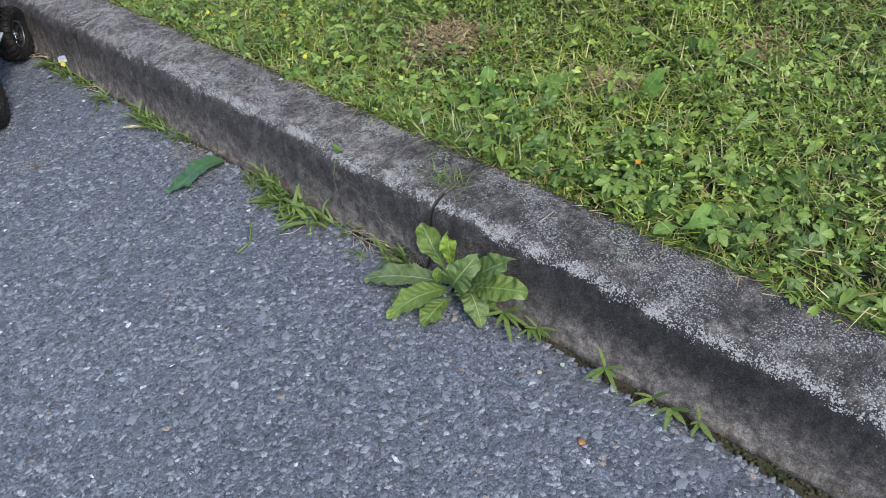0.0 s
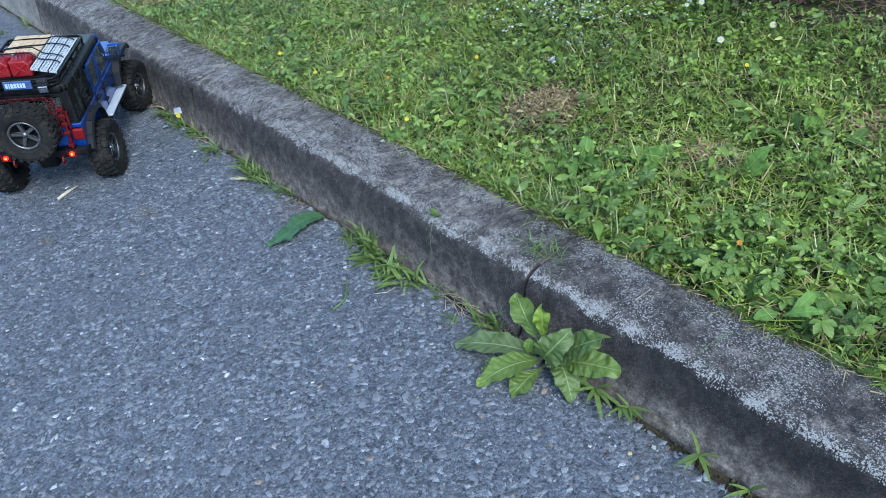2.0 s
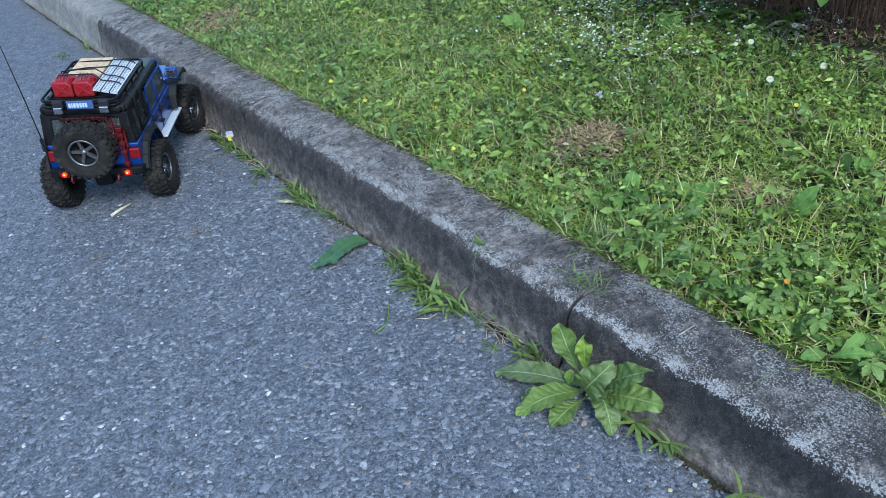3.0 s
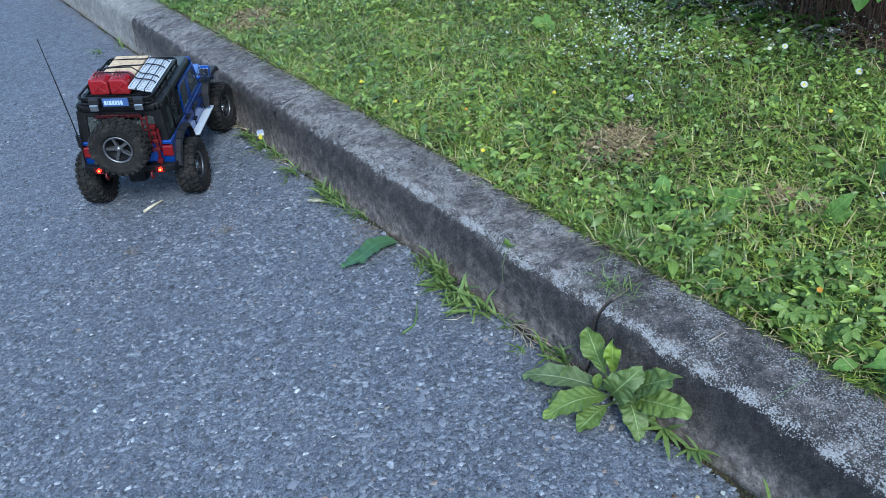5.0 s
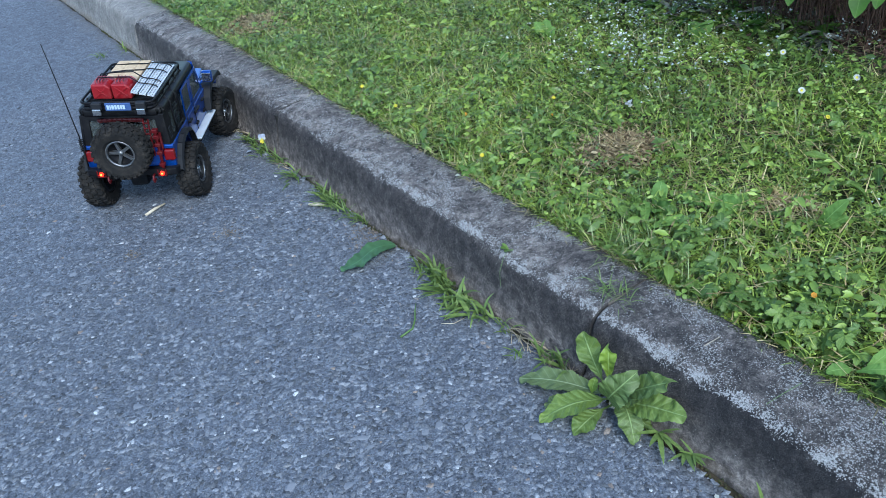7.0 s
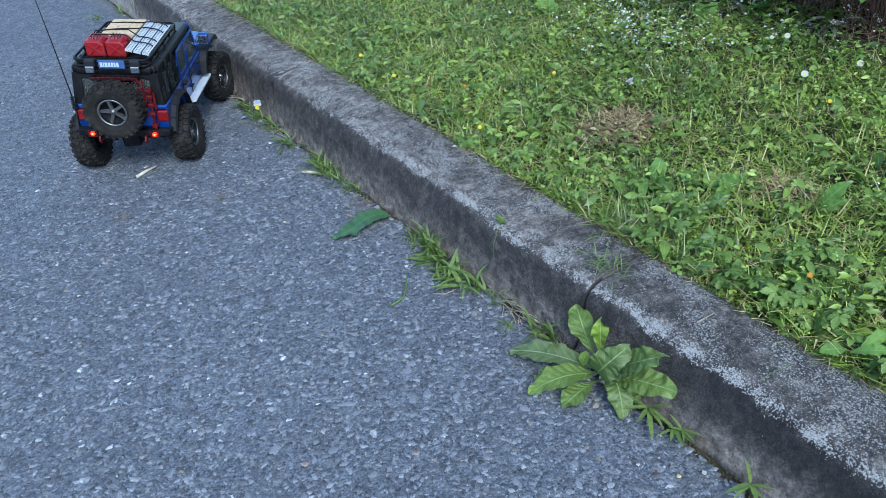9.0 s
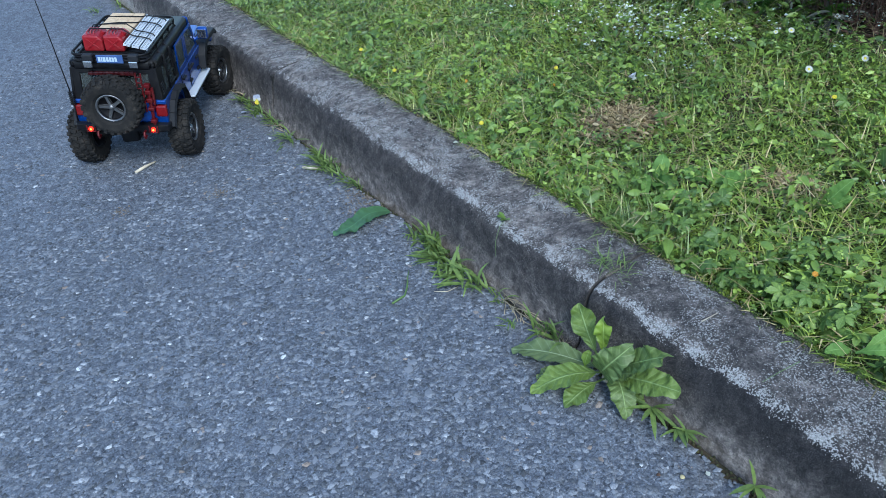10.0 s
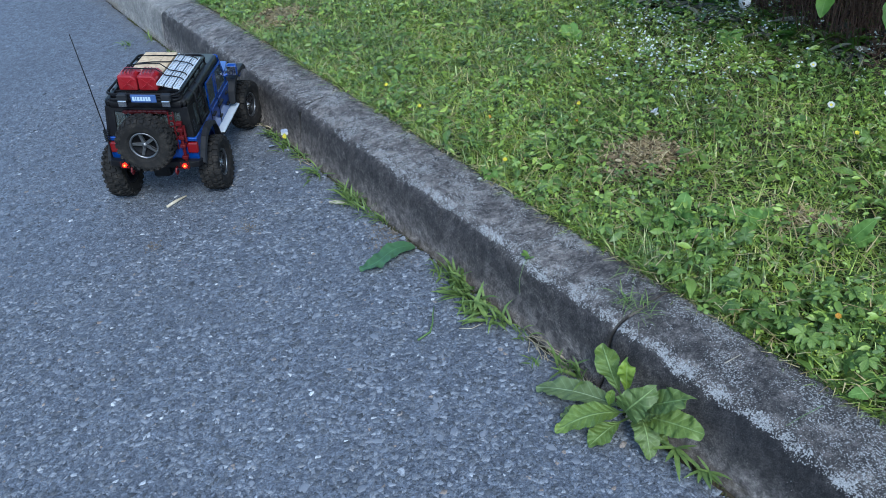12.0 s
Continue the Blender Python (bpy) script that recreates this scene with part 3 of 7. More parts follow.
def lawn_height(x, y):
    return 0.074 + 0.006 * lumps(x, y, 6.0, 1) + 0.004 * lumps(x, y, 19.0, 3) + 0.014 * np.clip(x - 0.12, 0, 1.5) + 0.014 * np.clip((0.15 - x) / 0.03, 0, 1)


def build_lawn_soil():
    ys = np.concatenate([[-60, -10, -3], np.arange(-1.6, 3.4, 0.03), [5, 12, 60]])
    xs = np.concatenate([[0.118, 0.13], np.arange(0.15, 1.8, 0.03), [2.2, 3, 6, 12, 60]])
    gx, gy = np.meshgrid(xs, ys)
    gz = lawn_height(gx, gy)
    verts = np.stack([gx, gy, gz], -1).reshape(-1, 3)
    n = len(xs)
    a = np.arange(len(ys) - 1)[:, None] * n + np.arange(n - 1)[None]
    faces = np.stack([a, a + 1, a + n + 1, a + n], -1).reshape(-1, 4)
    return tagged(link_mesh("ground", mesh_from("ground", verts, faces), SOIL), "dark mossy soil under the lawn behind the kerb", "ground", kind="structure")


def build_gutter():
    """Silt and moss in the joint at the kerb's foot."""
    ys = np.arange(-1.2, 3.4, 0.008)
    xs = np.array([-0.06, -0.03, -0.015, -0.006, 0.002])
    gx, gy = np.meshgrid(xs, ys)
    gz = -0.0065 + 0.0022 * lumps(gx, gy, 60.0, 2) + 0.0015 * lumps(gx, gy, 170.0, 5)
    verts = np.stack([gx, gy, gz], -1).reshape(-1, 3)
    n = len(xs)
    a = np.arange(len(ys) - 1)[:, None] * n + np.arange(n - 1)[None]
    faces = np.stack([a, a + 1, a + n + 1, a + n], -1).reshape(-1, 4)
    return tagged(link_mesh("gutter_joint", mesh_from("gutter_joint", verts, faces), SILT), "dark silt and moss in the joint along the kerb", "gutter", kind="structure")


KERB_PROFILE = [(0.0, -0.06), (0.0, -0.02), (-0.005, -0.004), (-0.0035, 0.0025), (0.0008, 0.007), (0.003, 0.02), (0.0052, 0.034), (0.0074, 0.048), (0.0094, 0.06), (0.0112, 0.07), (0.0132, 0.078), (0.0162, 0.0848), (0.0205, 0.0898), (0.0262, 0.0936), (0.034, 0.0966), (0.044, 0.0984), (0.057, 0.0997), (0.072, 0.1005), (0.088, 0.101), (0.104, 0.101), (0.118, 0.1005), (0.124, 0.098), (0.127, 0.09), (0.128, 0.05), (0.128, -0.06)]
STONE = 0.915


def kerb_mesh(y0, y1, seed, fine):
    """One kerb stone: worn profile, chipped ends, uneven skin."""
    steps = 150 if fine else 12
    ys = np.concatenate([[y0, y0 + 0.0025, y0 + 0.006], np.linspace(y0 + 0.012, y1 - 0.012, steps), [y1 - 0.006, y1 - 0.0025, y1]])
    prof = np.array(KERB_PROFILE)
    mid = np.array([0.066, 0.03])
    rows = []
    for k, y in enumerate(ys):
        p = prof.copy()
        inset = max(0.0, 0.0018 - min(y - y0, y1 - y) * 0.6)
        p = p + (mid - p) / np.maximum(np.linalg.norm(mid - p, axis=1, keepdims=True), 1e-6) * inset
        bend = 0.0016 * lumps(p[:, 0] * 3 + p[:, 1] * 2, y, 9.0, seed) + 0.001 * lumps(p[:, 0] * 2 - p[:, 1] * 3, y, 37.0, seed + 2) + 0.0006 * lumps(p[:, 0] + p[:, 1] * 2, y, 120.0, seed + 4)
        way = unit(p - mid)
        p = p + way * bend[:, None]
        rows.append(np.stack([p[:, 0], np.full(len(p), y), p[:, 1]], 1))
    verts = np.concatenate(rows)
    n = len(prof)
    a = np.arange(len(ys) - 1)[:, None] * n + np.arange(n - 1)[None]
    faces = np.stack([a, a + 1, a + n + 1, a + n], -1).reshape(-1, 4)
    data = mesh_from("kerb_stone", verts, faces)
    bm = bmesh.new()
    bm.from_mesh(data)
    bm.verts.ensure_lookup_table()
    bm.faces.new([bm.verts[i] for i in range(n)][::-1])
    bm.faces.new([bm.verts[len(verts) - n + i] for i in range(n)])
    bmesh.ops.recalc_face_normals(bm, faces=bm.faces)
    bm.to_mesh(data)
    bm.free()
    return data


def build_kerb():
    kerb = thing("kerb", pose(0, 0, 0), "weathered concrete kerb, blackened face and pale lichen crest", "kerb", kind="structure")
    # the joints seen: 0, 0.915 and 1.83 along the kerb
    for k in range(-12, 16):
        y0, y1 = k * STONE + {0: 0.0019, 1: 0.0013}.get(k, 0.0016), (k + 1) * STONE - {-1: 0.0019, 0: 0.0013}.get(k, 0.0016)
        pale = k >= 2
        link_mesh("kerb_stone", kerb_mesh(y0, y1, k + 20, -2 <= k <= 3), CONCRETE_PALE if pale else CONCRETE, kerb, "paler grey concrete kerb stone" if pale else "")
    for k in range(-11, 16):
        bm = bmesh.new()
        wide = k == 1
        block(bm, 0.0135 if wide else 0.036, 0.118, k * STONE - 0.0056, k * STONE + 0.0056, -0.05, 0.088 if wide else 0.066)
        if not wide:
            block(bm, 0.046, 0.118, k * STONE - 0.005, k * STONE + 0.005, 0.05, 0.0965)
        part("joint_dirt", bm, JOINT_DIRT_SHADED if wide else EARTH, kerb)
    return kerb


road = build_road()
ground = build_lawn_soil()
gutter = build_gutter()
kerb = build_kerb()


# ---- the model car ----
def tyre_mesh(radius, width):
    bm = bmesh.new()
    h = width / 2
    r = radius
    prof = [(r * 0.49, -h * 0.70), (r * 0.58, -h * 0.90), (r * 0.76, -h), (r * 0.86, -h * 0.97), (r * 0.925, -h * 0.80), (r * 0.94, -h * 0.4), (r * 0.945, 0), (r * 0.94, h * 0.4), (r * 0.925, h * 0.80), (r * 0.86, h * 0.97), (r * 0.76, h), (r * 0.58, h * 0.90), (r * 0.49, h * 0.70), (r * 0.48, 0)]
    lathe(bm, prof, 48)
    # chunky tread: two staggered centre rows and side lugs
    count = 26
    for k in range(count):
        a = 360 * k / count
        for x0, x1, turn, out in ((-h * 0.52, -h * 0.04, 18, 0.0), (h * 0.04, h * 0.52, -18, 0.5)):
            m = pose(0, 0, 0, a + out * 360 / count) @ pose((x0 + x1) / 2, 0, r * 0.965, 0, 0, turn)
            block(bm, -(x1 - x0) / 2, (x1 - x0) / 2, -r * 0.068, r * 0.068, -r * 0.05, r * 0.03, 0.0006, m, 1)
        for s in (-1, 1):
            m = pose(0, 0, 0, a + (0.25 if s > 0 else 0.75) * 360 / count) @ pose(s * h * 0.79, 0, r * 0.93, 0, s * 24, s * 8)
            block(bm, -h * 0.22, h * 0.22, -r * 0.062, r * 0.062, -r * 0.05, r * 0.04, 0.0006, m, 1)
            m = pose(0, 0, 0, a + (0.25 if s > 0 else 0.75) * 360 / count) @ pose(s * h * 0.955, 0, r * 0.83, 0, s * 80, 0)
            block(bm, -r * 0.06, r * 0.06, -r * 0.055, r * 0.055, -r * 0.02, r * 0.022, 0.0006, m, 1)
    data = bpy.data.meshes.new("tyre")
    bmesh.ops.recalc_face_normals(bm, faces=bm.faces)
    bm.to_mesh(data)
    bm.free()
    return data


def rim_meshes(radius, width):
    """The dished rim and its bright spokes, with the outer side at +x."""
    h, r = width / 2, radius * 0.5
    bm = bmesh.new()
    lathe(bm, [(r, -h * 0.9), (r, h * 0.62), (r * 0.93, h * 0.66), (r * 0.86, h * 0.5), (r * 0.84, h * 0.2), (r * 0.3, h * 0.1), (r * 0.3, -h * 0.4), (r * 0.84, -h * 0.6), (r * 0.9, -h * 0.9)], 40)
    rim = bpy.data.meshes.new("rim")
    bmesh.ops.recalc_face_normals(bm, faces=bm.faces)
    bm.to_mesh(rim)
    bm.free()
    bm = bmesh.new()
    for k in range(5):
        m = pose(0, 0, 0, 72 * k)
        outline_points = [(-r * 0.13, r * 0.12), (r * 0.13, r * 0.12), (r * 0.07, r * 0.5), (r * 0.11, r * 0.88), (-r * 0.11, r * 0.88), (-r * 0.07, r * 0.5)]
        start = len(bm.verts)
        outline(bm, outline_points, (h * 0.2, h * 0.46), "x", 0.0006)
        bm.verts.ensure_lookup_table()
        bmesh.ops.transform(bm, matrix=m, verts=bm.verts[start:])
    lathe(bm, [(0.0004, h * 0.3), (r * 0.18, h * 0.3), (r * 0.18, h * 0.56), (r * 0.1, h * 0.66), (0.0004, h * 0.68)], 16, False)
    spokes = bpy.data.meshes.new("spokes")
    bmesh.ops.recalc_face_normals(bm, faces=bm.faces)
    bm.to_mesh(spokes)
    bm.free()
    bm = bmesh.new()
    lathe(bm, [(r * 0.86, h * 0.48), (r * 1.0, h * 0.58), (r * 0.99, h * 0.74), (r * 0.86, h * 0.70)], 40)
    for k in range(10):
        rod(bm, Vector((h * 0.6, r * 0.93 * math.cos(k * 0.628), r * 0.95 * math.sin(k * 0.628))), Vector((h * 0.77, r * 0.93 * math.cos(k * 0.628), r * 0.95 * math.sin(k * 0.628))), 0.0011, seg=6)
    ring = bpy.data.meshes.new("ring")
    bmesh.ops.recalc_face_normals(bm, faces=bm.faces)
    bm.to_mesh(ring)
    bm.free()
    return rim, spokes, ring


def make_wheel(car, name, m, meshes, label, spoke=None):
    tyre, rim, spokes, ring = meshes
    wheel = link_mesh(name, tyre, RUBBER, car, label, False)
    wheel.matrix_basis = m
    link_mesh("rim", rim, BLACK, wheel, "black dished rim", True)
    link_mesh("spokes", spokes, spoke or CHROME, wheel, "dull steel five-spoke wheel face" if spoke else "bright five-spoke wheel face", False)
    link_mesh("beadlock_ring", ring, GUNMETAL, wheel, "black chrome bolted ring", True)
    return wheel


def window_panel(car, name, corners, x, frame_mat, inner=0.8):
    """A framed pane on the car's side: corners (y, z) in order, on the plane x."""
    s = 1 if x > 0 else -1
    c = np.array(corners)
    mid = c.mean(0)
    small = mid + (c - mid) * inner + (0, 0.002)
    bm = bmesh.new()
    rings = []
    for depth, pts in ((x, c), (x + s * 0.0022, c), (x + s * 0.0022, small), (x, small)):
        rings.append([bm.verts.new((depth, p[0], p[1])) for p in pts])
    n = len(c)
    for a, b in zip(rings, rings[1:] + rings[:1]):
        for k in range(n):
            bm.faces.new((a[k], a[(k + 1) % n], b[(k + 1) % n], b[k]))
    f = part(name, bm, frame_mat, car)
    bm = bmesh.new()
    outline(bm, [tuple(p) for p in mid + (c - mid) * (inner + 0.03) + (0, 0.002)], (x, x + s * 0.0008), "x")
    part("pane", bm, GLASS, f, "dark tinted clear pane")
    return f


CAR = pose(-0.265, 0.950, 0.0, 0, 0, -35.3)
# the body leans a little on its springs
LEAN = pose(0, 0, 0.06, 0, 5.5, 0) @ pose(0, 0, -0.06)
WHEELBASE, TYRE_R, TYRE_W, HALF_TRACK = 0.267, 0.0545, 0.040, 0.0955


def cab(z):
    return z if z < 0.146 else 0.146 + (z - 0.146) * 1.13


def build_car():
    car = thing("model_car", CAR, "blue radio-controlled off-road model car with loaded roof rack on asphalt", "model car")
    meshes = (tyre_mesh(TYRE_R, TYRE_W), *rim_meshes(TYRE_R, TYRE_W))
    for y, steer in ((0.0, 0.0), (WHEELBASE, -9.0)):
        make_wheel(car, "wheel", pose(HALF_TRACK, y, TYRE_R - 0.001, 0, 0, steer), meshes, "black knobbly rubber tyre, dusty")
        make_wheel(car, "wheel", pose(-HALF_TRACK, y, TYRE_R - 0.001, 33, 0, 180 + steer), meshes, "black knobbly rubber tyre, dusty")
    make_wheel(car, "spare_wheel", LEAN @ pose(0.002, -0.086, 0.150, 17, 0, -90), (tyre_mesh(0.0535, 0.040), *rim_meshes(0.0535, 0.040)), "spare tyre on the tailgate", STEEL)

    # axles, chassis rails and links
    for y in (0.0, WHEELBASE):
        bm = bmesh.new()
        rod(bm, (-HALF_TRACK + 0.012, y, TYRE_R), (HALF_TRACK - 0.012, y, TYRE_R), 0.008, seg=12)
        block(bm, -0.03, 0.006, y - 0.017, y + 0.017, TYRE_R - 0.018, TYRE_R + 0.018, 0.006)
        part("axle", bm, BLACK, car)
    for x in (-0.032, 0.032):
        bm = bmesh.new()
        block(bm, x - 0.004, x + 0.004, -0.055, 0.30, 0.085, 0.098, 0.001)
        part("chassis_rail", bm, BLACK, car)
        for y in (0.0, WHEELBASE):
            bm = bmesh.new()
            rod(bm, (x * 1.7, y + 0.006, TYRE_R + 0.004), (x * 1.3, y + 0.03, 0.12), 0.006, seg=10)
            rod(bm, (x * 1.7, y + 0.004, TYRE_R), (x * 1.2, y + 0.035, 0.132), 0.0028, seg=8)
            part("damper", bm, BLACK, car)
        bm = bmesh.new()
        rod(bm, (x, 0.012, TYRE_R - 0.006), (x, 0.12, 0.082), 0.003, seg=8)
        part("link", bm, GREY, car)

    # tub: blue body up to the belt line, with the arches cut out of the side outline
    W = 0.083
    low = 0.089
    side = [(-0.06, 0.098), (-0.052, low)]
    side += [(-0.048, 0.105), (-0.034, 0.124), (-0.012, 0.133), (0.014, 0.133), (0.036, 0.124), (0.05, 0.105), (0.056, low)]
    side += [(0.183, low), (0.19, 0.105), (0.206, 0.126), (0.23, 0.137), (0.268, 0.137), (0.293, 0.126), (0.305, 0.112), (0.308, 0.140), (0.298, 0.146), (0.212, 0.149), (0.2, 0.147), (-0.056, 0.146), (-0.062, 0.12)]
    bm = bmesh.new()
    outline(bm, side, (-W, W), "x", 0.003)
    body = part("body", bm, BLUE, car, "glossy metallic blue body shell", False)
    # bonnet, grille, windscreen frame
    bm = bmesh.new()
    outline(bm, [(-0.07, 0.2), (0.07, 0.2), (0.058, 0.3), (-0.058, 0.3)], (0.14, 0.153), "z", 0.004)
    part("bonnet", bm, BLUE, car, "blue bonnet")
    bm = bmesh.new()
    block(bm, -0.06, 0.06, 0.303, 0.312, 0.108, 0.148, 0.003)
    grille = part("grille", bm, BLACK, car)
    for x in (-0.045, 0.045):
        bm = bmesh.new()
        rod(bm, (x, 0.308, 0.13), (x, 0.317, 0.13), 0.010, seg=18)
        part("headlight", bm, CHROME, grille, "round clear headlight")
    bm = bmesh.new()
    for z0, y0, z1, y1 in ((0.150, 0.204, 0.207, 0.172),):
        for x in (-0.074, 0.074):
            tube(bm, [(x, y0, z0), (x, y1, z1)], 0.0042, 6)
        tube(bm, [(-0.074, y1, z1), (0.074, y1, z1)], 0.0042, 6)
        tube(bm, [(-0.074, y0, z0), (0.074, y0, z0)], 0.0042, 6)
    screen = part("windscreen_frame", bm, BLUE, car)
    bm = bmesh.new()
    pts = [Vector((-0.072, 0.203, 0.151)), Vector((0.072, 0.203, 0.151)), Vector((0.072, 0.1725, 0.206)), Vector((-0.072, 0.1725, 0.206))]
    bm.faces.new([bm.verts.new(p) for p in pts])
    extruded = bmesh.ops.extrude_face_region(bm, geom=list(bm.faces))
    bmesh.ops.translate(bm, verts=[v for v in extruded["geom"] if isinstance(v, bmesh.types.BMVert)], vec=(0, 0.0006, 0.0006))
    part("pane", bm, GLASS, screen, "clear windscreen")

    # hard top: leaning sides and back, each with its window opening, under a rounded roof
    def flank(z):
        return 0.0815 - 0.1 * max(0.0, z - 0.146)

    def holed(name, outer, inner, spot, mat, label, parent, pane_label):
        """A panel round an opening with a pane in it; spot(u, v, d) gives the place at depth d behind the skin."""
        bm = bmesh.new()
        rings = [[bm.verts.new(spot(u, v, d)) for u, v in pts] for d, pts in ((0.0, outer), (0.0, inner), (0.005, inner), (0.005, outer))]
        count = len(outer)
        for one, two in zip(rings, rings[1:] + rings[:1]):
            for k in range(count):
                bm.faces.new((one[k], one[(k + 1) % count], two[(k + 1) % count], two[k]))
        bmesh.ops.recalc_face_normals(bm, faces=bm.faces)
        sharp = [e for e in bm.edges if len(e.link_faces) == 2 and e.calc_face_angle() > 0.6]
        bmesh.ops.bevel(bm, geom=sharp, offset=0.0009, segments=2, affect="EDGES", profile=0.5)
        panel = part(name, bm, mat, parent, label)
        bm = bmesh.new()
        rings = [[bm.verts.new(spot(u, v, d)) for u, v in inner] for d in (0.0028, 0.0036)]
        bm.faces.new(rings[0])
        bm.faces.new(rings[1][::-1])
        for k in range(count):
            bm.faces.new((rings[0][k], rings[0][(k + 1) % count], rings[1][(k + 1) % count], rings[1][k]))
        part("pane", bm, GLASS, panel, pane_label)
        return panel

    bm = bmesh.new()
    corner = lambda cx, cy, a0: [(cx + 0.014 * math.cos(radians(a0 + d)), cy + 0.014 * math.sin(radians(a0 + d))) for d in (0, 30, 60, 90)]
    outline(bm, corner(0.064, 0.161, 0) + corner(-0.064, 0.161, 90) + corner(-0.064, -0.043, 180) + corner(0.064, -0.043, 270), (0.196, 0.212), "z", 0.0055)
    roof = part("roof", bm, BLACK, car, "matt black hard top roof", True)
    for y in (0.062, 0.118):
        bm = bmesh.new()
        block(bm, -0.07, 0.07, y - 0.0012, y + 0.0012, 0.2112, 0.2132, 0.0006)
        part("roof_rib", bm, BLACK, roof)
    holed("rear_frame", [(-0.079, 0.146), (0.079, 0.146), (0.0765, 0.2), (-0.0765, 0.2)], [(-0.062, 0.152), (0.062, 0.152), (0.06, 0.191), (-0.06, 0.191)], lambda u, v, d: (u, -0.0615 + 0.12 * (v - 0.146) + d, v), BLACK, "matt black rear window surround", car, "tinted rear window")
    for s in (-1, 1):
        holed("quarter_panel", [(-0.0625, 0.146), (0.052, 0.146), (0.052, 0.2), (-0.0555, 0.2)], [(-0.032, 0.1525), (0.042, 0.1525), (0.042, 0.192), (-0.026, 0.192)], lambda u, v, d: (s * (flank(v) - d), u, v), BLACK, "matt black rear quarter panel", car, "dark tinted quarter window")
        # ladder of bars over the quarter window, hooked over the roof edge
        bm = bmesh.new()
        for y in (-0.012, 0.024):
            tube(bm, [(s * 0.0825, y, 0.150), (s * 0.0795, y, 0.19), (s * 0.0795, y, 0.206), (s * 0.07, y, 0.2135)], 0.0021, 6)
        for z in (0.156, 0.172, 0.188):
            rod(bm, (s * (flank(z) + 0.002), -0.012, z), (s * (flank(z) + 0.002), 0.024, z), 0.0018, seg=6)
        part("side_ladder", bm, BLACK, car, "black ladder bars over the quarter window", True)
        # louvred vent behind it
        bm = bmesh.new()
        for k in range(5):
            z = 0.154 + k * 0.0042
            block(bm, s * flank(z) - 0.0012, s * flank(z) + 0.0012, -0.052, -0.039, z, z + 0.0022, 0.0004)
        part("vent", bm, GREY, car)
        rear_door = window_panel(car, "door_window", [(0.054, 0.147), (0.110, 0.147), (0.110, 0.199), (0.054, 0.199)], s * 0.0795, BLUE, 0.8)
        front_door = window_panel(car, "door_window", [(0.113, 0.147), (0.197, 0.147), (0.168, 0.2), (0.113, 0.199)], s * 0.0795, BLUE, 0.78)
        for y in (0.054, 0.110):
            bm = bmesh.new()
            block(bm, s * 0.0835 - 0.0006, s * 0.0835 + 0.0006, y - 0.0006, y + 0.0006, 0.092, 0.15)
            part("door_gap", bm, BLACK, car)
        for y in (0.066, 0.124):
            bm = bmesh.new()
            block(bm, s * 0.085 - 0.003, s * 0.085 + 0.003, y - 0.009, y + 0.009, 0.134, 0.1385, 0.0012)
            part("door_handle", bm, BLACK, car, "black door handle")
        for y in (0.108, 0.168):
            bm = bmesh.new()
            for z in (0.112, 0.136):
                block(bm, s * 0.085 - 0.0026, s * 0.085 + 0.0026, y - 0.006, y + 0.006, z - 0.0025, z + 0.0025, 0.001)
            part("hinge", bm, BLACK, car)
        # rock slider with a bright step
        bm = bmesh.new()
        outline(bm, [(s * 0.082, 0.064), (s * 0.099, 0.07), (s * 0.099, 0.203), (s * 0.082, 0.206)], (0.0925, 0.0965), "z", 0.0012)
        slider = part("side_step", bm, ALLOY, car, "pale metal side step")
        bm = bmesh.new()
        tube(bm, [(s * 0.075, 0.06, 0.092), (s * 0.096, 0.07, 0.0905), (s * 0.096, 0.203, 0.0905), (s * 0.075, 0.209, 0.092)], 0.003, 6)
        part("step_tube", bm, BLACK, slider)
        # flares
        bm = bmesh.new()
        for pts in ([(-0.058, 0.094), (-0.047, 0.116), (-0.03, 0.134), (-0.01, 0.142), (0.014, 0.142), (0.036, 0.134), (0.05, 0.116), (0.06, 0.092)],):
            for (y0, z0), (y1, z1) in zip(pts, pts[1:]):
                n = Vector((0, -(z1 - z0), y1 - y0)).normalized() * 0.003
                a, b = Vector((0, y0, z0)), Vector((0, y1, z1))
                quad = [bm.verts.new((x, p.y, p.z)) for x, p in ((s * 0.08, a), (s * 0.08, b), (s * 0.0925, b), (s * 0.0925, a))]
                top = [bm.verts.new((v.co.x, v.co.y + n.y, v.co.z + abs(n.z))) for v in quad]
                lip = [bm.verts.new((s * 0.095, p.y, p.z - 0.004)) for p in (a, b)]
                for f in ((quad[0], quad[1], quad[2], quad[3]), (top[0], top[3], top[2], top[1]), (quad[3], quad[2], lip[1], lip[0]), (top[2], top[3], lip[0], lip[1]), (quad[0], top[0], top[1], quad[1])):
                    bm.faces.new(f)
        bmesh.ops.remove_doubles(bm, verts=bm.verts, dist=0.0002)
        part("wheel_flare", bm, GREY, car, "dark grey plastic wheel flare")
        bm = bmesh.new()
        outline(bm, [(0.186, 0.104), (0.194, 0.128), (0.212, 0.144), (0.234, 0.149), (0.285, 0.146), (0.3, 0.134), (0.304, 0.139), (0.288, 0.152), (0.232, 0.156), (0.206, 0.151), (0.187, 0.132), (0.179, 0.104)], tuple(sorted((s * 0.07, s * 0.097))), "x", 0.002)
        part("front_wing", bm, GREY, car, "flat dark grey front wing")
        # mirror
        bm = bmesh.new()
        tube(bm, [(s * 0.08, 0.186, 0.163), (s * 0.092, 0.19, 0.168)], 0.003, 6)
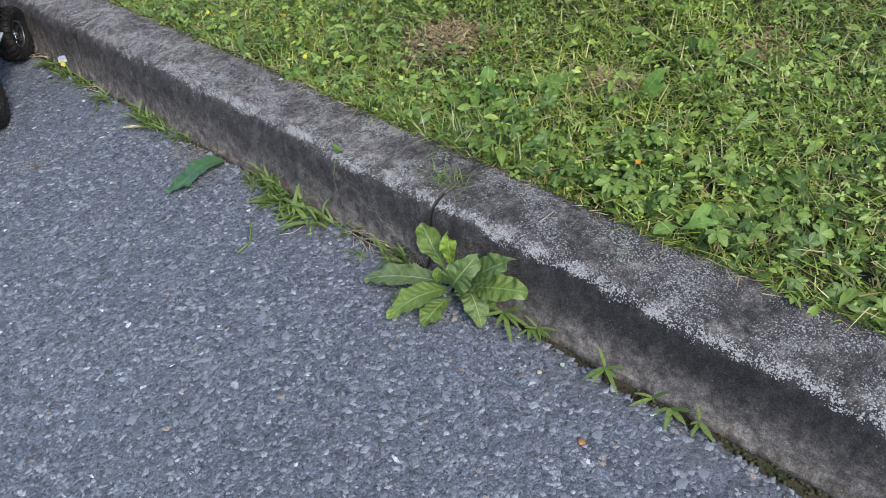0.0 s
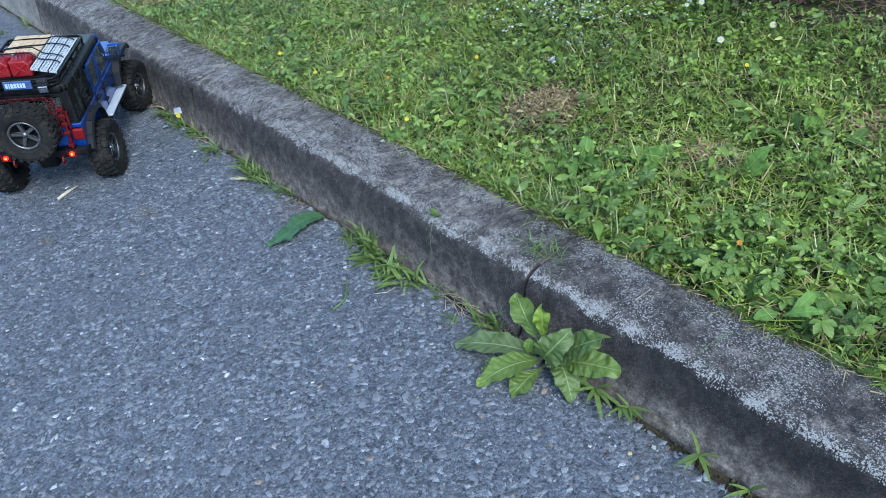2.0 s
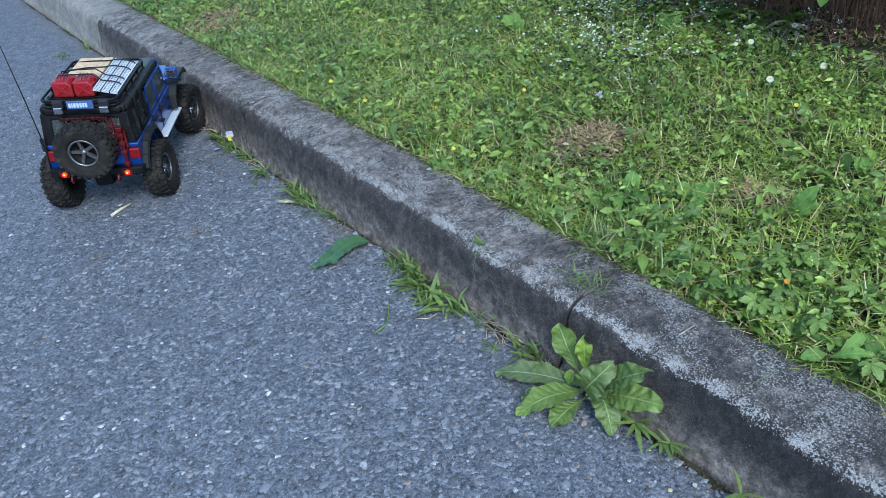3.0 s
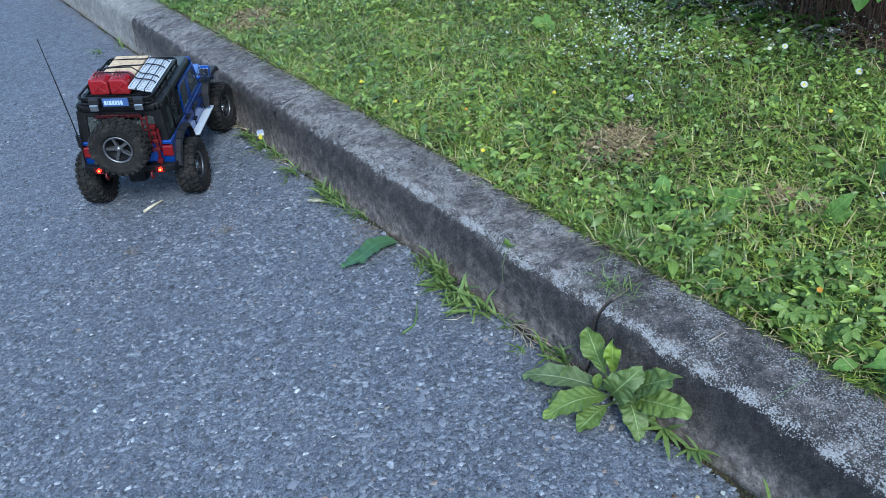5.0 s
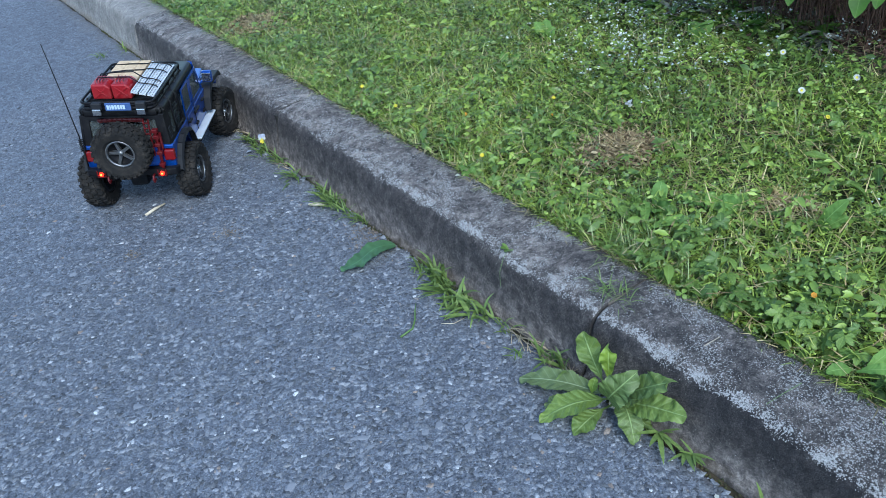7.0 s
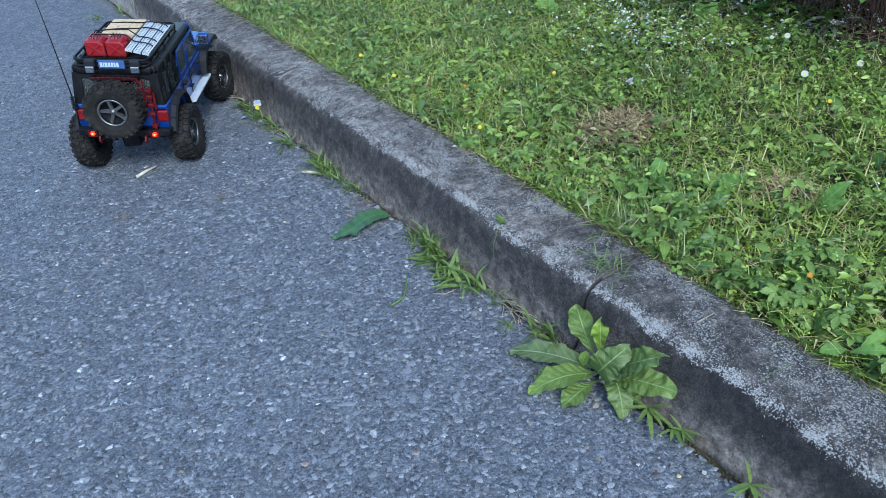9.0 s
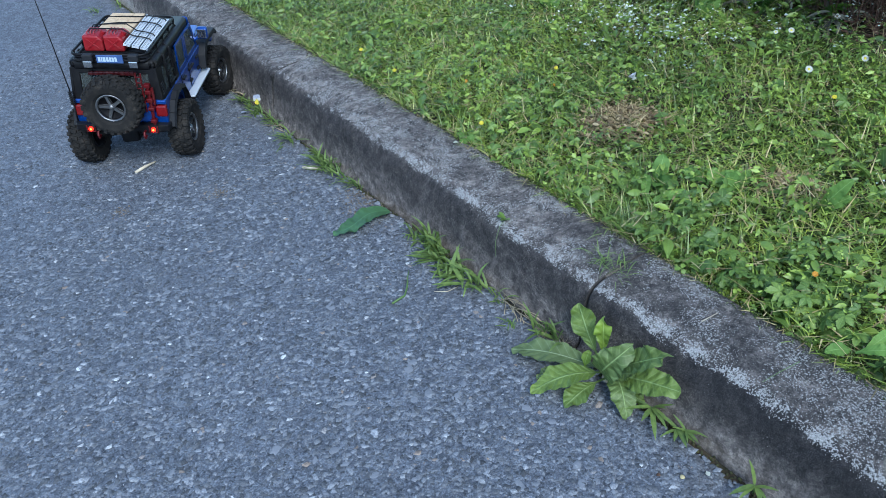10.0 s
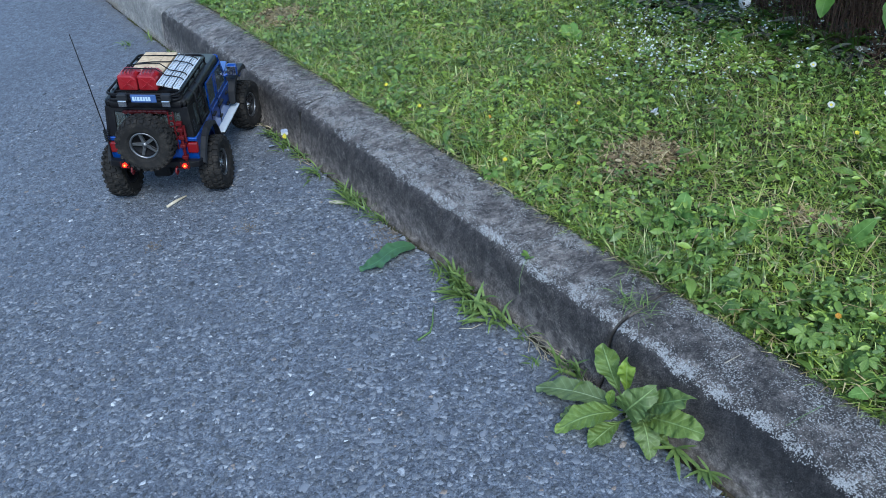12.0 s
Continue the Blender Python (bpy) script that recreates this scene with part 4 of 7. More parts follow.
        block(bm, s * 0.098 - 0.011, s * 0.098 + 0.011, 0.184, 0.196, 0.164, 0.186, 0.004)
        mirror = part("wing_mirror", bm, BLUE, car, "blue wing mirror")
        bm = bmesh.new()
        block(bm, s * 0.098 - 0.009, s * 0.098 + 0.009, 0.1825, 0.1845, 0.167, 0.183, 0.0006)
        part("mirror_glass", bm, CHROME, mirror)
        # tail lamp: red lens in a black surround, a lit red lamp in the bumper
        bm = bmesh.new()
        block(bm, s * 0.074 - 0.0095, s * 0.074 + 0.0105, -0.0655, -0.055, 0.117, 0.139, 0.003)
        lamp = part("tail_lamp", bm, LENS_RED, car, "red tail lamp lens")
        bm = bmesh.new()
        block(bm, s * 0.074 - 0.0105, s * 0.074 + 0.0115, -0.064, -0.056, 0.141, 0.149, 0.002)
        part("lamp_cap", bm, BLUE, lamp)
        bm = bmesh.new()
        rod(bm, (s * 0.057, -0.0765, 0.0955), (s * 0.057, -0.069, 0.0955), 0.0042, seg=12)
        light = part("bumper_light", bm, LED_RED, car, "lit red light in the bumper")
        bm = bmesh.new()
        rod(bm, (s * 0.057, -0.0776, 0.0955), (s * 0.057, -0.0764, 0.0955), 0.0016, seg=10)
        part("led", bm, LED_CORE, light, "glowing orange-white core")
        bm = bmesh.new()
        block(bm, s * 0.057 - 0.0085, s * 0.057 + 0.0085, -0.0752, -0.0705, 0.0885, 0.0905, 0.0006)
        block(bm, s * 0.057 - 0.0085, s * 0.057 - 0.0065, -0.0752, -0.0705, 0.0885, 0.1025, 0.0006)
        block(bm, s * 0.057 + 0.0065, s * 0.057 + 0.0085, -0.0752, -0.0705, 0.0885, 0.1025, 0.0006)
        part("light_bracket", bm, RED_METAL, light, "red metal light bracket")
    # tailgate, with an opening for its window
    bm = bmesh.new()
    block(bm, -0.06, 0.06, -0.0655, -0.058, 0.106, 0.144, 0.003)
    part("tailgate", bm, BLUE, car, "blue tailgate")
    # red light bar under the roof edge, the overhang's shade put into its colour
    bm = bmesh.new()
    for k in range(9):
        x = -0.036 + k * 0.009
        block(bm, x - 0.0032, x + 0.0032, -0.0645, -0.0595, 0.1905, 0.1965, 0.001)
    block(bm, -0.042, 0.042, -0.0635, -0.0585, 0.191, 0.1955, 0.0005)
    part("brake_light_bar", bm, RED_SHADED, car, "unlit red brake light strip")
    # bumper
    bm = bmesh.new()
    outline(bm, [(-0.088, -0.06), (-0.084, -0.071), (-0.06, -0.074), (0.06, -0.074), (0.084, -0.071), (0.088, -0.06), (0.088, -0.05), (-0.088, -0.05)], (0.091, 0.1035), "z", 0.002)
    bumper = part("rear_bumper", bm, BLACK, car, "black rear bumper")
    for x in (-0.042, 0.042):
        bm = bmesh.new()
        tube(bm, [(x, -0.072, 0.093), (x, -0.082, 0.093), (x, -0.085, 0.087), (x, -0.082, 0.081), (x, -0.074, 0.083)], 0.002, 6)
        part("shackle", bm, RED_METAL, bumper, "red shackle")
    # carrier behind the spare wheel
    bm = bmesh.new()
    block(bm, -0.016, 0.032, -0.075, -0.064, 0.128, 0.168, 0.002)
    part("spare_carrier", bm, BLACK, car)
    # red jack and ladder on the tailgate's right
    bm = bmesh.new()
    for x in (0.042, 0.051):
        tube(bm, [(x, -0.066, 0.196), (x, -0.07, 0.165), (x, -0.071, 0.13)], 0.0014, 6)
    for k in range(7):
        z = 0.134 + k * 0.0095
        rod(bm, (0.042, -0.0705, z), (0.051, -0.0705, z), 0.0011, seg=6)
    part("ladder", bm, RED_METAL, car, "red metal rear ladder")
    bm = bmesh.new()
    rod(bm, (0.06, -0.069, 0.104), (0.06, -0.069, 0.178), 0.003, seg=8)
    rod(bm, (0.0665, -0.067, 0.142), (0.0665, -0.067, 0.172), 0.0026, seg=8)
    for z in (0.112, 0.136, 0.152, 0.166, 0.177):
        block(bm, 0.055, 0.0655, -0.0745, -0.0655, z - 0.0032, z + 0.0032, 0.001)
    part("jack", bm, RED_METAL, car, "red high-lift jack")
    # interior: floor, seats, roll bars
    bm = bmesh.new()
    block(bm, -0.072, 0.072, -0.045, 0.19, 0.140, 0.1475, 0.001)
    part("interior_floor", bm, GREY, car)
    for x in (-0.038, 0.038):
        bm = bmesh.new()
        block(bm, x - 0.024, x + 0.024, 0.095, 0.14, 0.148, 0.162, 0.005)
        block(bm, x - 0.023, x + 0.023, 0.082, 0.096, 0.15, 0.198, 0.005)
        part("seat", bm, SEAT, car, "pale grey seat")

    # roof rack: tube rails, cross bars, front lamps
    bm = bmesh.new()
    z0, z1 = 0.2135, 0.224
    def ring(z, x, ya, yb):
        pts = []
        for cx, cy, a0 in ((x - 0.012, yb - 0.012, 0), (-x + 0.012, yb - 0.012, 90), (-x + 0.012, ya + 0.012, 180), (x - 0.012, ya + 0.012, 270)):
            pts += [(cx + 0.012 * math.cos(radians(a0 + d)), cy + 0.012 * math.sin(radians(a0 + d)), z) for d in (0, 30, 60, 90)]
        return pts + pts[:1]
    tube(bm, ring(z1, 0.066, -0.061, 0.128), 0.0022, 6)
    tube(bm, ring(z0, 0.065, -0.059, 0.126), 0.0022, 6)
    rack = part("roof_rack", bm, BLACK, car, "black tubular roof rack", True)
    for k in range(8):
        bm = bmesh.new()
        y = -0.045 + k * 0.0235
        rod(bm, (-0.065, y, z0), (0.065, y, z0), 0.0016, seg=6)
        part("cross_bar", bm, BLACK, rack)
    for s in (-1, 1):
        for y in (-0.042, 0.0, 0.04, 0.08, 0.118):
            bm = bmesh.new()
            rod(bm, (s * 0.065, y, z0), (s * 0.067, y, z1), 0.002, seg=6)
            rod(bm, (s * 0.066, y, z0), (s * 0.071, y, 0.2045), 0.0022, seg=6)
            part("rack_post", bm, BLACK, rack)
    # plain plate and two lamps along the back of the rack
    bm = bmesh.new()
    block(bm, -0.018, 0.028, -0.0705, -0.0675, 0.2135, 0.2265, 0.0008)
    plate = part("plate", bm, PLATE_BLUE, car, "small blue plate with pale bars")
    x = -0.0145
    for w in (0.0052, 0.0032, 0.0056, 0.0052, 0.0048, 0.0046, 0.005):
        bm = bmesh.new()
        block(bm, x, x + w - 0.0012, -0.0712, -0.0703, 0.2165, 0.2235)
        part("bar", bm, PLATE_WHITE, plate)
        x += w
    for x in (-0.034, 0.045):
        bm = bmesh.new()
        block(bm, x - 0.0092, x + 0.0092, -0.071, -0.0585, 0.2145, 0.2265, 0.0018, seg=1)
        lamp = part("rack_lamp", bm, GREY, car, "square grey lamp")
        bm = bmesh.new()
        block(bm, x - 0.0078, x + 0.0078, -0.0738, -0.0705, 0.2065, 0.2175, 0.0014, pose(0, 0, 0))
        part("lens", bm, CHROME, lamp, "clear lens")
    # antenna with its spring
    bm = bmesh.new()
    tube(bm, [(-0.078, -0.066, 0.108), (-0.0775, -0.067, 0.14)], 0.0016, 6)
    spring = [(-0.0775 + 0.0042 * math.cos(a), -0.067 + 0.0042 * math.sin(a), 0.14 + 0.026 * a / (14 * math.pi)) for a in np.linspace(0, 14 * math.pi, 85)]
    tube(bm, spring, 0.0009, 5)
    tube(bm, [(-0.0775, -0.067, 0.138), (-0.0785, -0.066, 0.17), (-0.087, -0.064, 0.25), (-0.099, -0.06, 0.345)], [0.0014, 0.0012, 0.001, 0.0008], 6)
    part("antenna", bm, BLACK, car, "thin black whip antenna with a coil spring", True)
    # the cab stands a little taller above the belt line
    for ob in car.children_recursive:
        if ob.name.split(".")[0] in ("wheel", "rim", "spokes", "beadlock_ring", "spare_wheel", "axle", "damper", "link"):
            continue
        if ob.name.split(".")[0] != "antenna":
            for v in ob.data.vertices:
                v.co.z = cab(v.co.z)
                v.co.x = 0.003 + v.co.x
        if ob.parent == car:
            ob.matrix_basis = LEAN
    return car


car = build_car()


def on_car(x, y, z, rx=0, ry=0, rz=0):
    return CAR @ LEAN @ pose(x, y, z + 0.0085, rx, ry, rz)


def build_jerrycan():
    """A red fuel can: body with pressed cross, three handles, cap."""
    can = thing("jerrycan", on_car(-0.034, -0.012, 0.2163), "small red plastic fuel can strapped on the roof rack", "fuel can", "fuel cans on the rack")
    bm = bmesh.new()
    outline(bm, [(-0.0175, 0.0), (0.0175, 0.0), (0.0175, 0.022), (0.0095, 0.029), (-0.0175, 0.029)], (-0.013, 0.03), "y", 0.003)
    part("can_body", bm, RED, can, "", False)
    for y in (-0.013, 0.03):
        bm = bmesh.new()
        s = -1 if y < 0 else 1
        for turn in (40, -40):
            block(bm, -0.014, 0.014, -0.0008, 0.0008, -0.0014, 0.0014, 0.0004, pose(0, y + s * 0.0006, 0.014, 0, turn, 0))
        part("pressed_cross", bm, RED, can)
    for x in (-0.010, -0.004, 0.002):
        bm = bmesh.new()
        tube(bm, [(x, -0.004, 0.028), (x, -0.002, 0.0325), (x, 0.018, 0.0325), (x, 0.02, 0.028)], 0.0014, 6)
        part("handle", bm, RED, can)
    bm = bmesh.new()
    rod(bm, (0.0125, 0.008, 0.024), (0.016, 0.008, 0.031), 0.005, seg=12)
    part("cap", bm, RED, can)
    return can


can = build_jerrycan()
copy_thing(can, on_car(0.003, -0.012, 0.2163))


def build_roof_load():
    box = thing("wooden_crate_lid", on_car(-0.013, 0.066, 0.2163), "pale raw wooden board strapped flat on the roof rack", "board")
    for k in range(3):
        bm = bmesh.new()
        block(bm, -0.031 + k * 0.021, -0.0105 + k * 0.021, -0.052, 0.052, 0.0, 0.019, 0.001)
        part("plank", bm, WOOD, box)
    ladder = thing("traction_boards", on_car(0.044, 0.03, 0.2175, 0, 12, 0), "white perforated metal traction boards tied to the rack", "traction board")
    for k in range(3):
        bm = bmesh.new()
        x = -0.022 + k * 0.0148
        # each strip is a ladder of bars round two rows of slots, with a raised edge
        for dx, high in ((0.0, 0.0166), (0.0051, 0.0155), (0.0102, 0.0166)):
            block(bm, x + dx, x + dx + 0.0019, -0.07, 0.075, 0.0125, high)
        for j in range(21):
            y = -0.07 + j * 0.00714
            block(bm, x + 0.001, x + 0.0116, y, y + 0.0025, 0.0128, 0.0153)
        part("strip", bm, ALLOY, ladder)
    straps = thing("bungee_cords", on_car(0.007, 0.008, 0), "black elastic cords stretched over the roof load", "cord")
    for y, bend in ((-0.008, -0.006), (0.008, 0.003), (0.05, 0.006), (0.09, -0.003)):
        bm = bmesh.new()
        top = 0.2515 if y < 0.02 else 0.2372
        tube(bm, [(-0.065, y, 0.2258), (-0.05, y + bend * 0.3, top - 0.002), (-0.02, y + bend * 0.8, top), (0.010, y + bend, top), (0.026, y + bend, 0.2395), (0.045, y + bend * 0.9, 0.2365), (0.054, y + bend * 0.8, 0.2335), (0.060, y + bend * 0.7, 0.2258)], 0.0012, 6)
        part("cord", bm, BLACK, straps, "", True)


build_roof_load()


# ---- plants and litter along the kerb ----
def big_leaf(base, tip, width, arch=0.015, up=(0, 0, 1), cup=0.15, wave=0.004, tooth=0.09, belly=0.6, stalk=0.2, seed=1, rows=34, cols=8, curl=0.0, bend=0.0, blunt=0.75, pucker=0.0):
    """A broad leaf from base to tip: arched, cupped along the rib, wavy, with a toothed edge. A mesh with uv."""
    base, tip, up = np.array(base, float), np.array(tip, float), np.array(up, float)
    way = tip - base
    length = np.linalg.norm(way)
    y = way / length
    x = unit(np.cross(y, up))
    z = np.cross(x, y)
    r = np.random.default_rng(seed)
    phase = r.uniform(0, 6, 6)
    verts, uv = [], []
    for k in range(rows + 1):
        t = k / rows
        body = max(0.0, (t - stalk) / (1 - stalk))
        w = math.sin(math.pi * body ** (math.log(0.5) / math.log(belly))) ** blunt if 0 < body < 1 else 0.0
        w = 0.5 * width * w + 0.0012 * (1 - t) + 0.0006
        saw = ((k * 0.5 + phase[0]) % 1.0 - 0.5) * (0.25 + 0.75 * abs(math.sin(k * 1.7 + phase[4]) * math.sin(k * 0.43 + phase[5])))
        for c in range(cols + 1):
            u = c / cols * 2 - 1
            edge = abs(u)
            ww = w * (1 + (tooth * saw * 2 + 0.06 * math.sin(t * 23 + phase[1] + 2 * (u > 0))) * (edge > 0.9))
            lift = cup * w * edge ** 1.5 + wave * edge * body * (math.sin(t * 19 + phase[2] + 2 * (u > 0)) + 0.6 * math.sin(t * 41 + phase[3] - (u > 0)))
            lift += pucker * math.sin((t - edge * 0.1) * 62) * math.sin(math.pi * min(1, edge * 1.1)) * min(1, body * 4)
            high = arch * math.sin(math.pi * min(1, t * 0.95)) - curl * max(0, t - 0.7) ** 2
            p = base + way * t + x * (u * ww + bend * math.sin(2 * math.pi * t)) + z * (lift + high)
            verts.append(p)
            uv.append((0.5 + 0.5 * u, t))
    n = cols + 1
    a = np.arange(rows)[:, None] * n + np.arange(cols)[None]
    faces = np.stack([a, a + 1, a + n + 1, a + n], -1).reshape(-1, 4)
    return mesh_from("leaf", verts, faces, uv)


def build_rosette():
    """The broad-leaved weed rooted in the joint."""
    root = Vector((-0.014, -0.066, 0.0))
    plant = thing("rosette_weed", Matrix.Translation(root), "broad-leaved green weed rosette growing at the kerb's foot", "weed")
    flat = dict(wave=0.0028, stalk=0.1, tooth=0.10)
    leaves = [
        # broad leaves lying on the asphalt
        ("old", (-0.014, -0.056, 0.012), (-0.074, 0.048, 0.008), 0.039, dict(flat, arch=0.010, tooth=0.16, belly=0.52, curl=0.02, blunt=0.55)),
        ("", (-0.018, -0.063, 0.014), (-0.105, -0.026, 0.005), 0.037, dict(flat, arch=0.014, belly=0.5, blunt=0.7)),
        ("", (-0.018, -0.070, 0.010), (-0.087, -0.068, 0.003), 0.028, dict(flat, arch=0.008, belly=0.62, stalk=0.25)),
        ("", (-0.010, -0.073, 0.016), (-0.044, -0.129, 0.004), 0.030, dict(flat, arch=0.018, belly=0.52, stalk=0.06, blunt=0.5)),
        ("old", (-0.046, -0.030, 0.008), (-0.080, -0.008, 0.004), 0.020, dict(flat, arch=0.003, belly=0.5)),
        ("", (-0.010, -0.088, 0.008), (-0.016, -0.130, 0.004), 0.018, dict(flat, arch=0.006, belly=0.5)),
        # leaves rising against the kerb
        ("", (-0.012, -0.082, 0.018), (-0.007, -0.173, 0.060), 0.033, dict(arch=0.010, wave=0.004, tooth=0.09, belly=0.55, stalk=0.1, up=(-0.55, 0.3, 0.78), blunt=0.5)),
        ("", (-0.010, -0.078, 0.024), (-0.007, -0.150, 0.100), 0.028, dict(arch=0.008, wave=0.006, tooth=0.13, belly=0.6, stalk=0.2, up=(-0.8, 0.45, 0.4), cup=0.5)),
        ("", (-0.022, -0.064, 0.018), (-0.022, -0.104, 0.088), 0.037, dict(arch=0.016, wave=0.005, tooth=0.14, belly=0.56, stalk=0.06, up=(-0.8, -0.35, 0.5), curl=0.1, blunt=0.45)),
        ("", (-0.014, -0.062, 0.016), (-0.008, -0.007, 0.087), 0.034, dict(arch=0.006, wave=0.004, tooth=0.14, belly=0.66, stalk=0.3, up=(-0.9, -0.3, 0.4), blunt=0.6)),
        ("young", (-0.014, -0.062, 0.016), (-0.012, -0.054, 0.094), 0.019, dict(arch=0.004, wave=0.005, tooth=0.14, belly=0.68, stalk=0.38, up=(-0.9, -0.45, 0.3), cup=0.4)),
        ("young", (-0.028, -0.042, 0.014), (-0.022, -0.043, 0.041), 0.011, dict(arch=0.004, wave=0.001, belly=0.6, stalk=0.2, up=(-0.9, -0.3, 0.3))),
        ("", (-0.014, -0.078, 0.016), (-0.008, -0.112, 0.042), 0.020, dict(arch=0.006, wave=0.004, belly=0.55, stalk=0.2, up=(-0.6, 0.2, 0.8), cup=0.4)),
    ]
    for n, (look_of, a, b, width, more) in enumerate(leaves):
        data = big_leaf(Vector(a) - root, Vector(b) - root, width, seed=n + 3, rows=56, cols=12, pucker=0.0005, **more)
        link_mesh("leaf", data, {"old": DOCK_OLD, "young": DOCK_YOUNG}.get(look_of, DOCK), plant, {"old": "older greyish toothed leaf", "young": "small young yellow-green leaf"}.get(look_of, ""))
    bm = bmesh.new()
    tube(bm, [(0.004, 0.004, -0.008), (0.001, 0.001, 0.004), (0, 0, 0.014)], [0.005, 0.006, 0.004], 8)
    part("root_crown", bm, TWIG, plant, "short brown root crown", True)
    return plant


build_rosette()


def kerb_seedling(x, y, z):
    """A tiny weed rooted in the kerb's crest, one thread hanging down the face."""
    plant = thing("kerb_seedling", pose(x, y, z), "tiny pale-green weed rooted in the kerb's crest", "weed")
    r = random.Random(3)
    for k in range(7):
        a = r.uniform(100, 260)
        tip = (0.012 * math.cos(radians(a)), 0.012 * math.sin(radians(a)), 0.004 + 0.004 * r.random())
        link_mesh("leaf", big_leaf((0, 0, 0), tip, 0.004, arch=0.001, wave=0.0, tooth=0.0, rows=6, cols=2, stalk=0.2, seed=k), HERB, plant)
    bm = bmesh.new()
    tube(bm, [(0, 0, 0.001), (-0.014, -0.004, -0.004), (-0.026, -0.008, -0.022), (-0.030, -0.012, -0.046)], [0.0004, 0.0004, 0.0003, 0.0003], 5)
    part("stem", bm, GREEN_STEM, plant, "", True)
    return plant


kerb_seedling(0.034, 0.187, 0.0955)


def blade_meshes():
    """A few lance-shaped grass leaves, one long, to be shared."""
    out = []
    for n, (wide, arch, curl) in enumerate(((0.10, 0.10, 0.25), (0.12, 0.16, 0.45), (0.09, 0.05, 0.1), (0.12, 0.2, 0.7))):
        data = big_leaf((0, 0, 0), (0, 1, 0), wide, arch=arch, cup=0.35, wave=0.01, tooth=0.0, belly=0.4, stalk=0.0, seed=n, rows=10, cols=2, curl=curl * 2)
        data.name = "blade"
        out.append(data)
    return out


BLADES = blade_meshes()
LANCES = [big_leaf((0, 0, 0), (0, 1, 0), w, arch=a, cup=0.25, wave=0.006, tooth=0.0, belly=0.36, stalk=0.0, seed=n, rows=10, cols=2, curl=0.1) for n, (w, a) in enumerate(((0.15, 0.03), (0.13, 0.06), (0.18, 0.02)))]


def weed_clump(name, x, y, z, count, size, radius, label, group="", steep=(15, 70), towards=None, seed=0, mat=None, stems=2, wide=1.0, lance=0.6):
    """A tuft of lance-shaped leaves on short stems, each leaf a part."""
    r = random.Random(seed)
    clump = thing(name, pose(x, y, z), label, "weed", group)
    for n in range(count):
        a = r.uniform(0, 360) if towards is None or r.random() < 0.4 else towards + r.gauss(0, 90)
        d = radius * math.sqrt(r.random())
        spin = radians(r.uniform(0, 360))
        px, py = d * math.cos(spin) * 0.5 - 0.006, d * math.sin(spin)
        px = min(px, -x - 0.004) if z < 0.02 else px
        s = size * r.uniform(0.7, 1.5)
        leaf = link_mesh("leaf", r.choice(LANCES if r.random() < lance else BLADES), mat or BLADE, clump)
        tilt = r.uniform(*steep)
        m = pose(px, py, r.uniform(0.0, 0.012), 0, 0, a - 90) @ pose(0, 0, 0, tilt, 0, 0)
        out = (m @ Vector((0, s, 0))).x + x
        if z < 0.02 and out > 0.0:
            m = pose(px, py, r.uniform(0.0, 0.012), 0, 0, 180 - a - 90) @ pose(0, 0, 0, tilt, 0, 0)
        leaf.matrix_basis = m @ Matrix.Diagonal((s * wide, s, s, 1))
    for n in range(stems):
        bm = bmesh.new()
        yy = r.uniform(-radius, radius) * 0.7
        tube(bm, [(0, yy, -0.006), (-0.004, yy * 1.05, 0.008), (-0.008, yy * 1.1 + 0.004, 0.02)], [0.0012, 0.001, 0.0008], 5)
        part("stem", bm, GREEN_STEM, clump)
    return clump


GREEN_TUFT = "small tuft of green grass weeds in the kerb joint"
WEEDS_MIDDLE = [
    (-0.014, 0.672, 34, 0.028, 0.034, (5, 60)), (-0.014, 0.632, 30, 0.027, 0.032, (5, 60)), (-0.008, 0.556, 12, 0.022, 0.018, (5, 50)), (-0.010, 0.590, 10, 0.022, 0.014, (5, 50)),
    (-0.013, 0.303, 20, 0.038, 0.022, (35, 82)), (-0.018, 0.280, 24, 0.038, 0.030, (5, 50)), (-0.018, 0.225, 26, 0.034, 0.036, (0, 42)), (-0.014, 0.345, 14, 0.024, 0.020, (5, 60)), (-0.012, 0.185, 8, 0.028, 0.014, (5, 60)), (-0.01, 0.147, 7, 0.024, 0.010, (15, 70)),
    (-0.011, 0.055, 9, 0.030, 0.014, (10, 70)), (-0.011, 0.015, 9, 0.034, 0.016, (20, 75)), (-0.036, 0.088, 7, 0.014, 0.01, (5, 40)),
]
WEEDS_FAR = [
    (-0.018, 0.795, 16, 0.030, 0.022, (3, 35)), (-0.009, 0.880, 12, 0.028, 0.022, (5, 45)), (-0.010, 1.025, 10, 0.03, 0.016, (5, 50)),
    (-0.012, 1.170, 16, 0.028, 0.026, (5, 55)), (-0.010, 1.205, 5, 0.036, 0.006, (50, 85)), (-0.010, 1.505, 16, 0.026, 0.026, (5, 55)), (-0.013, 1.37, 13, 0.024, 0.02, (5, 55)), (-0.012, 1.43, 7, 0.022, 0.02, (5, 55)),
    (-0.082, 1.905, 10, 0.022, 0.024, (5, 40)), (-0.014, 1.90, 8, 0.022, 0.02, (5, 60)), (-0.016, 1.72, 6, 0.02, 0.02, (5, 60)),
]


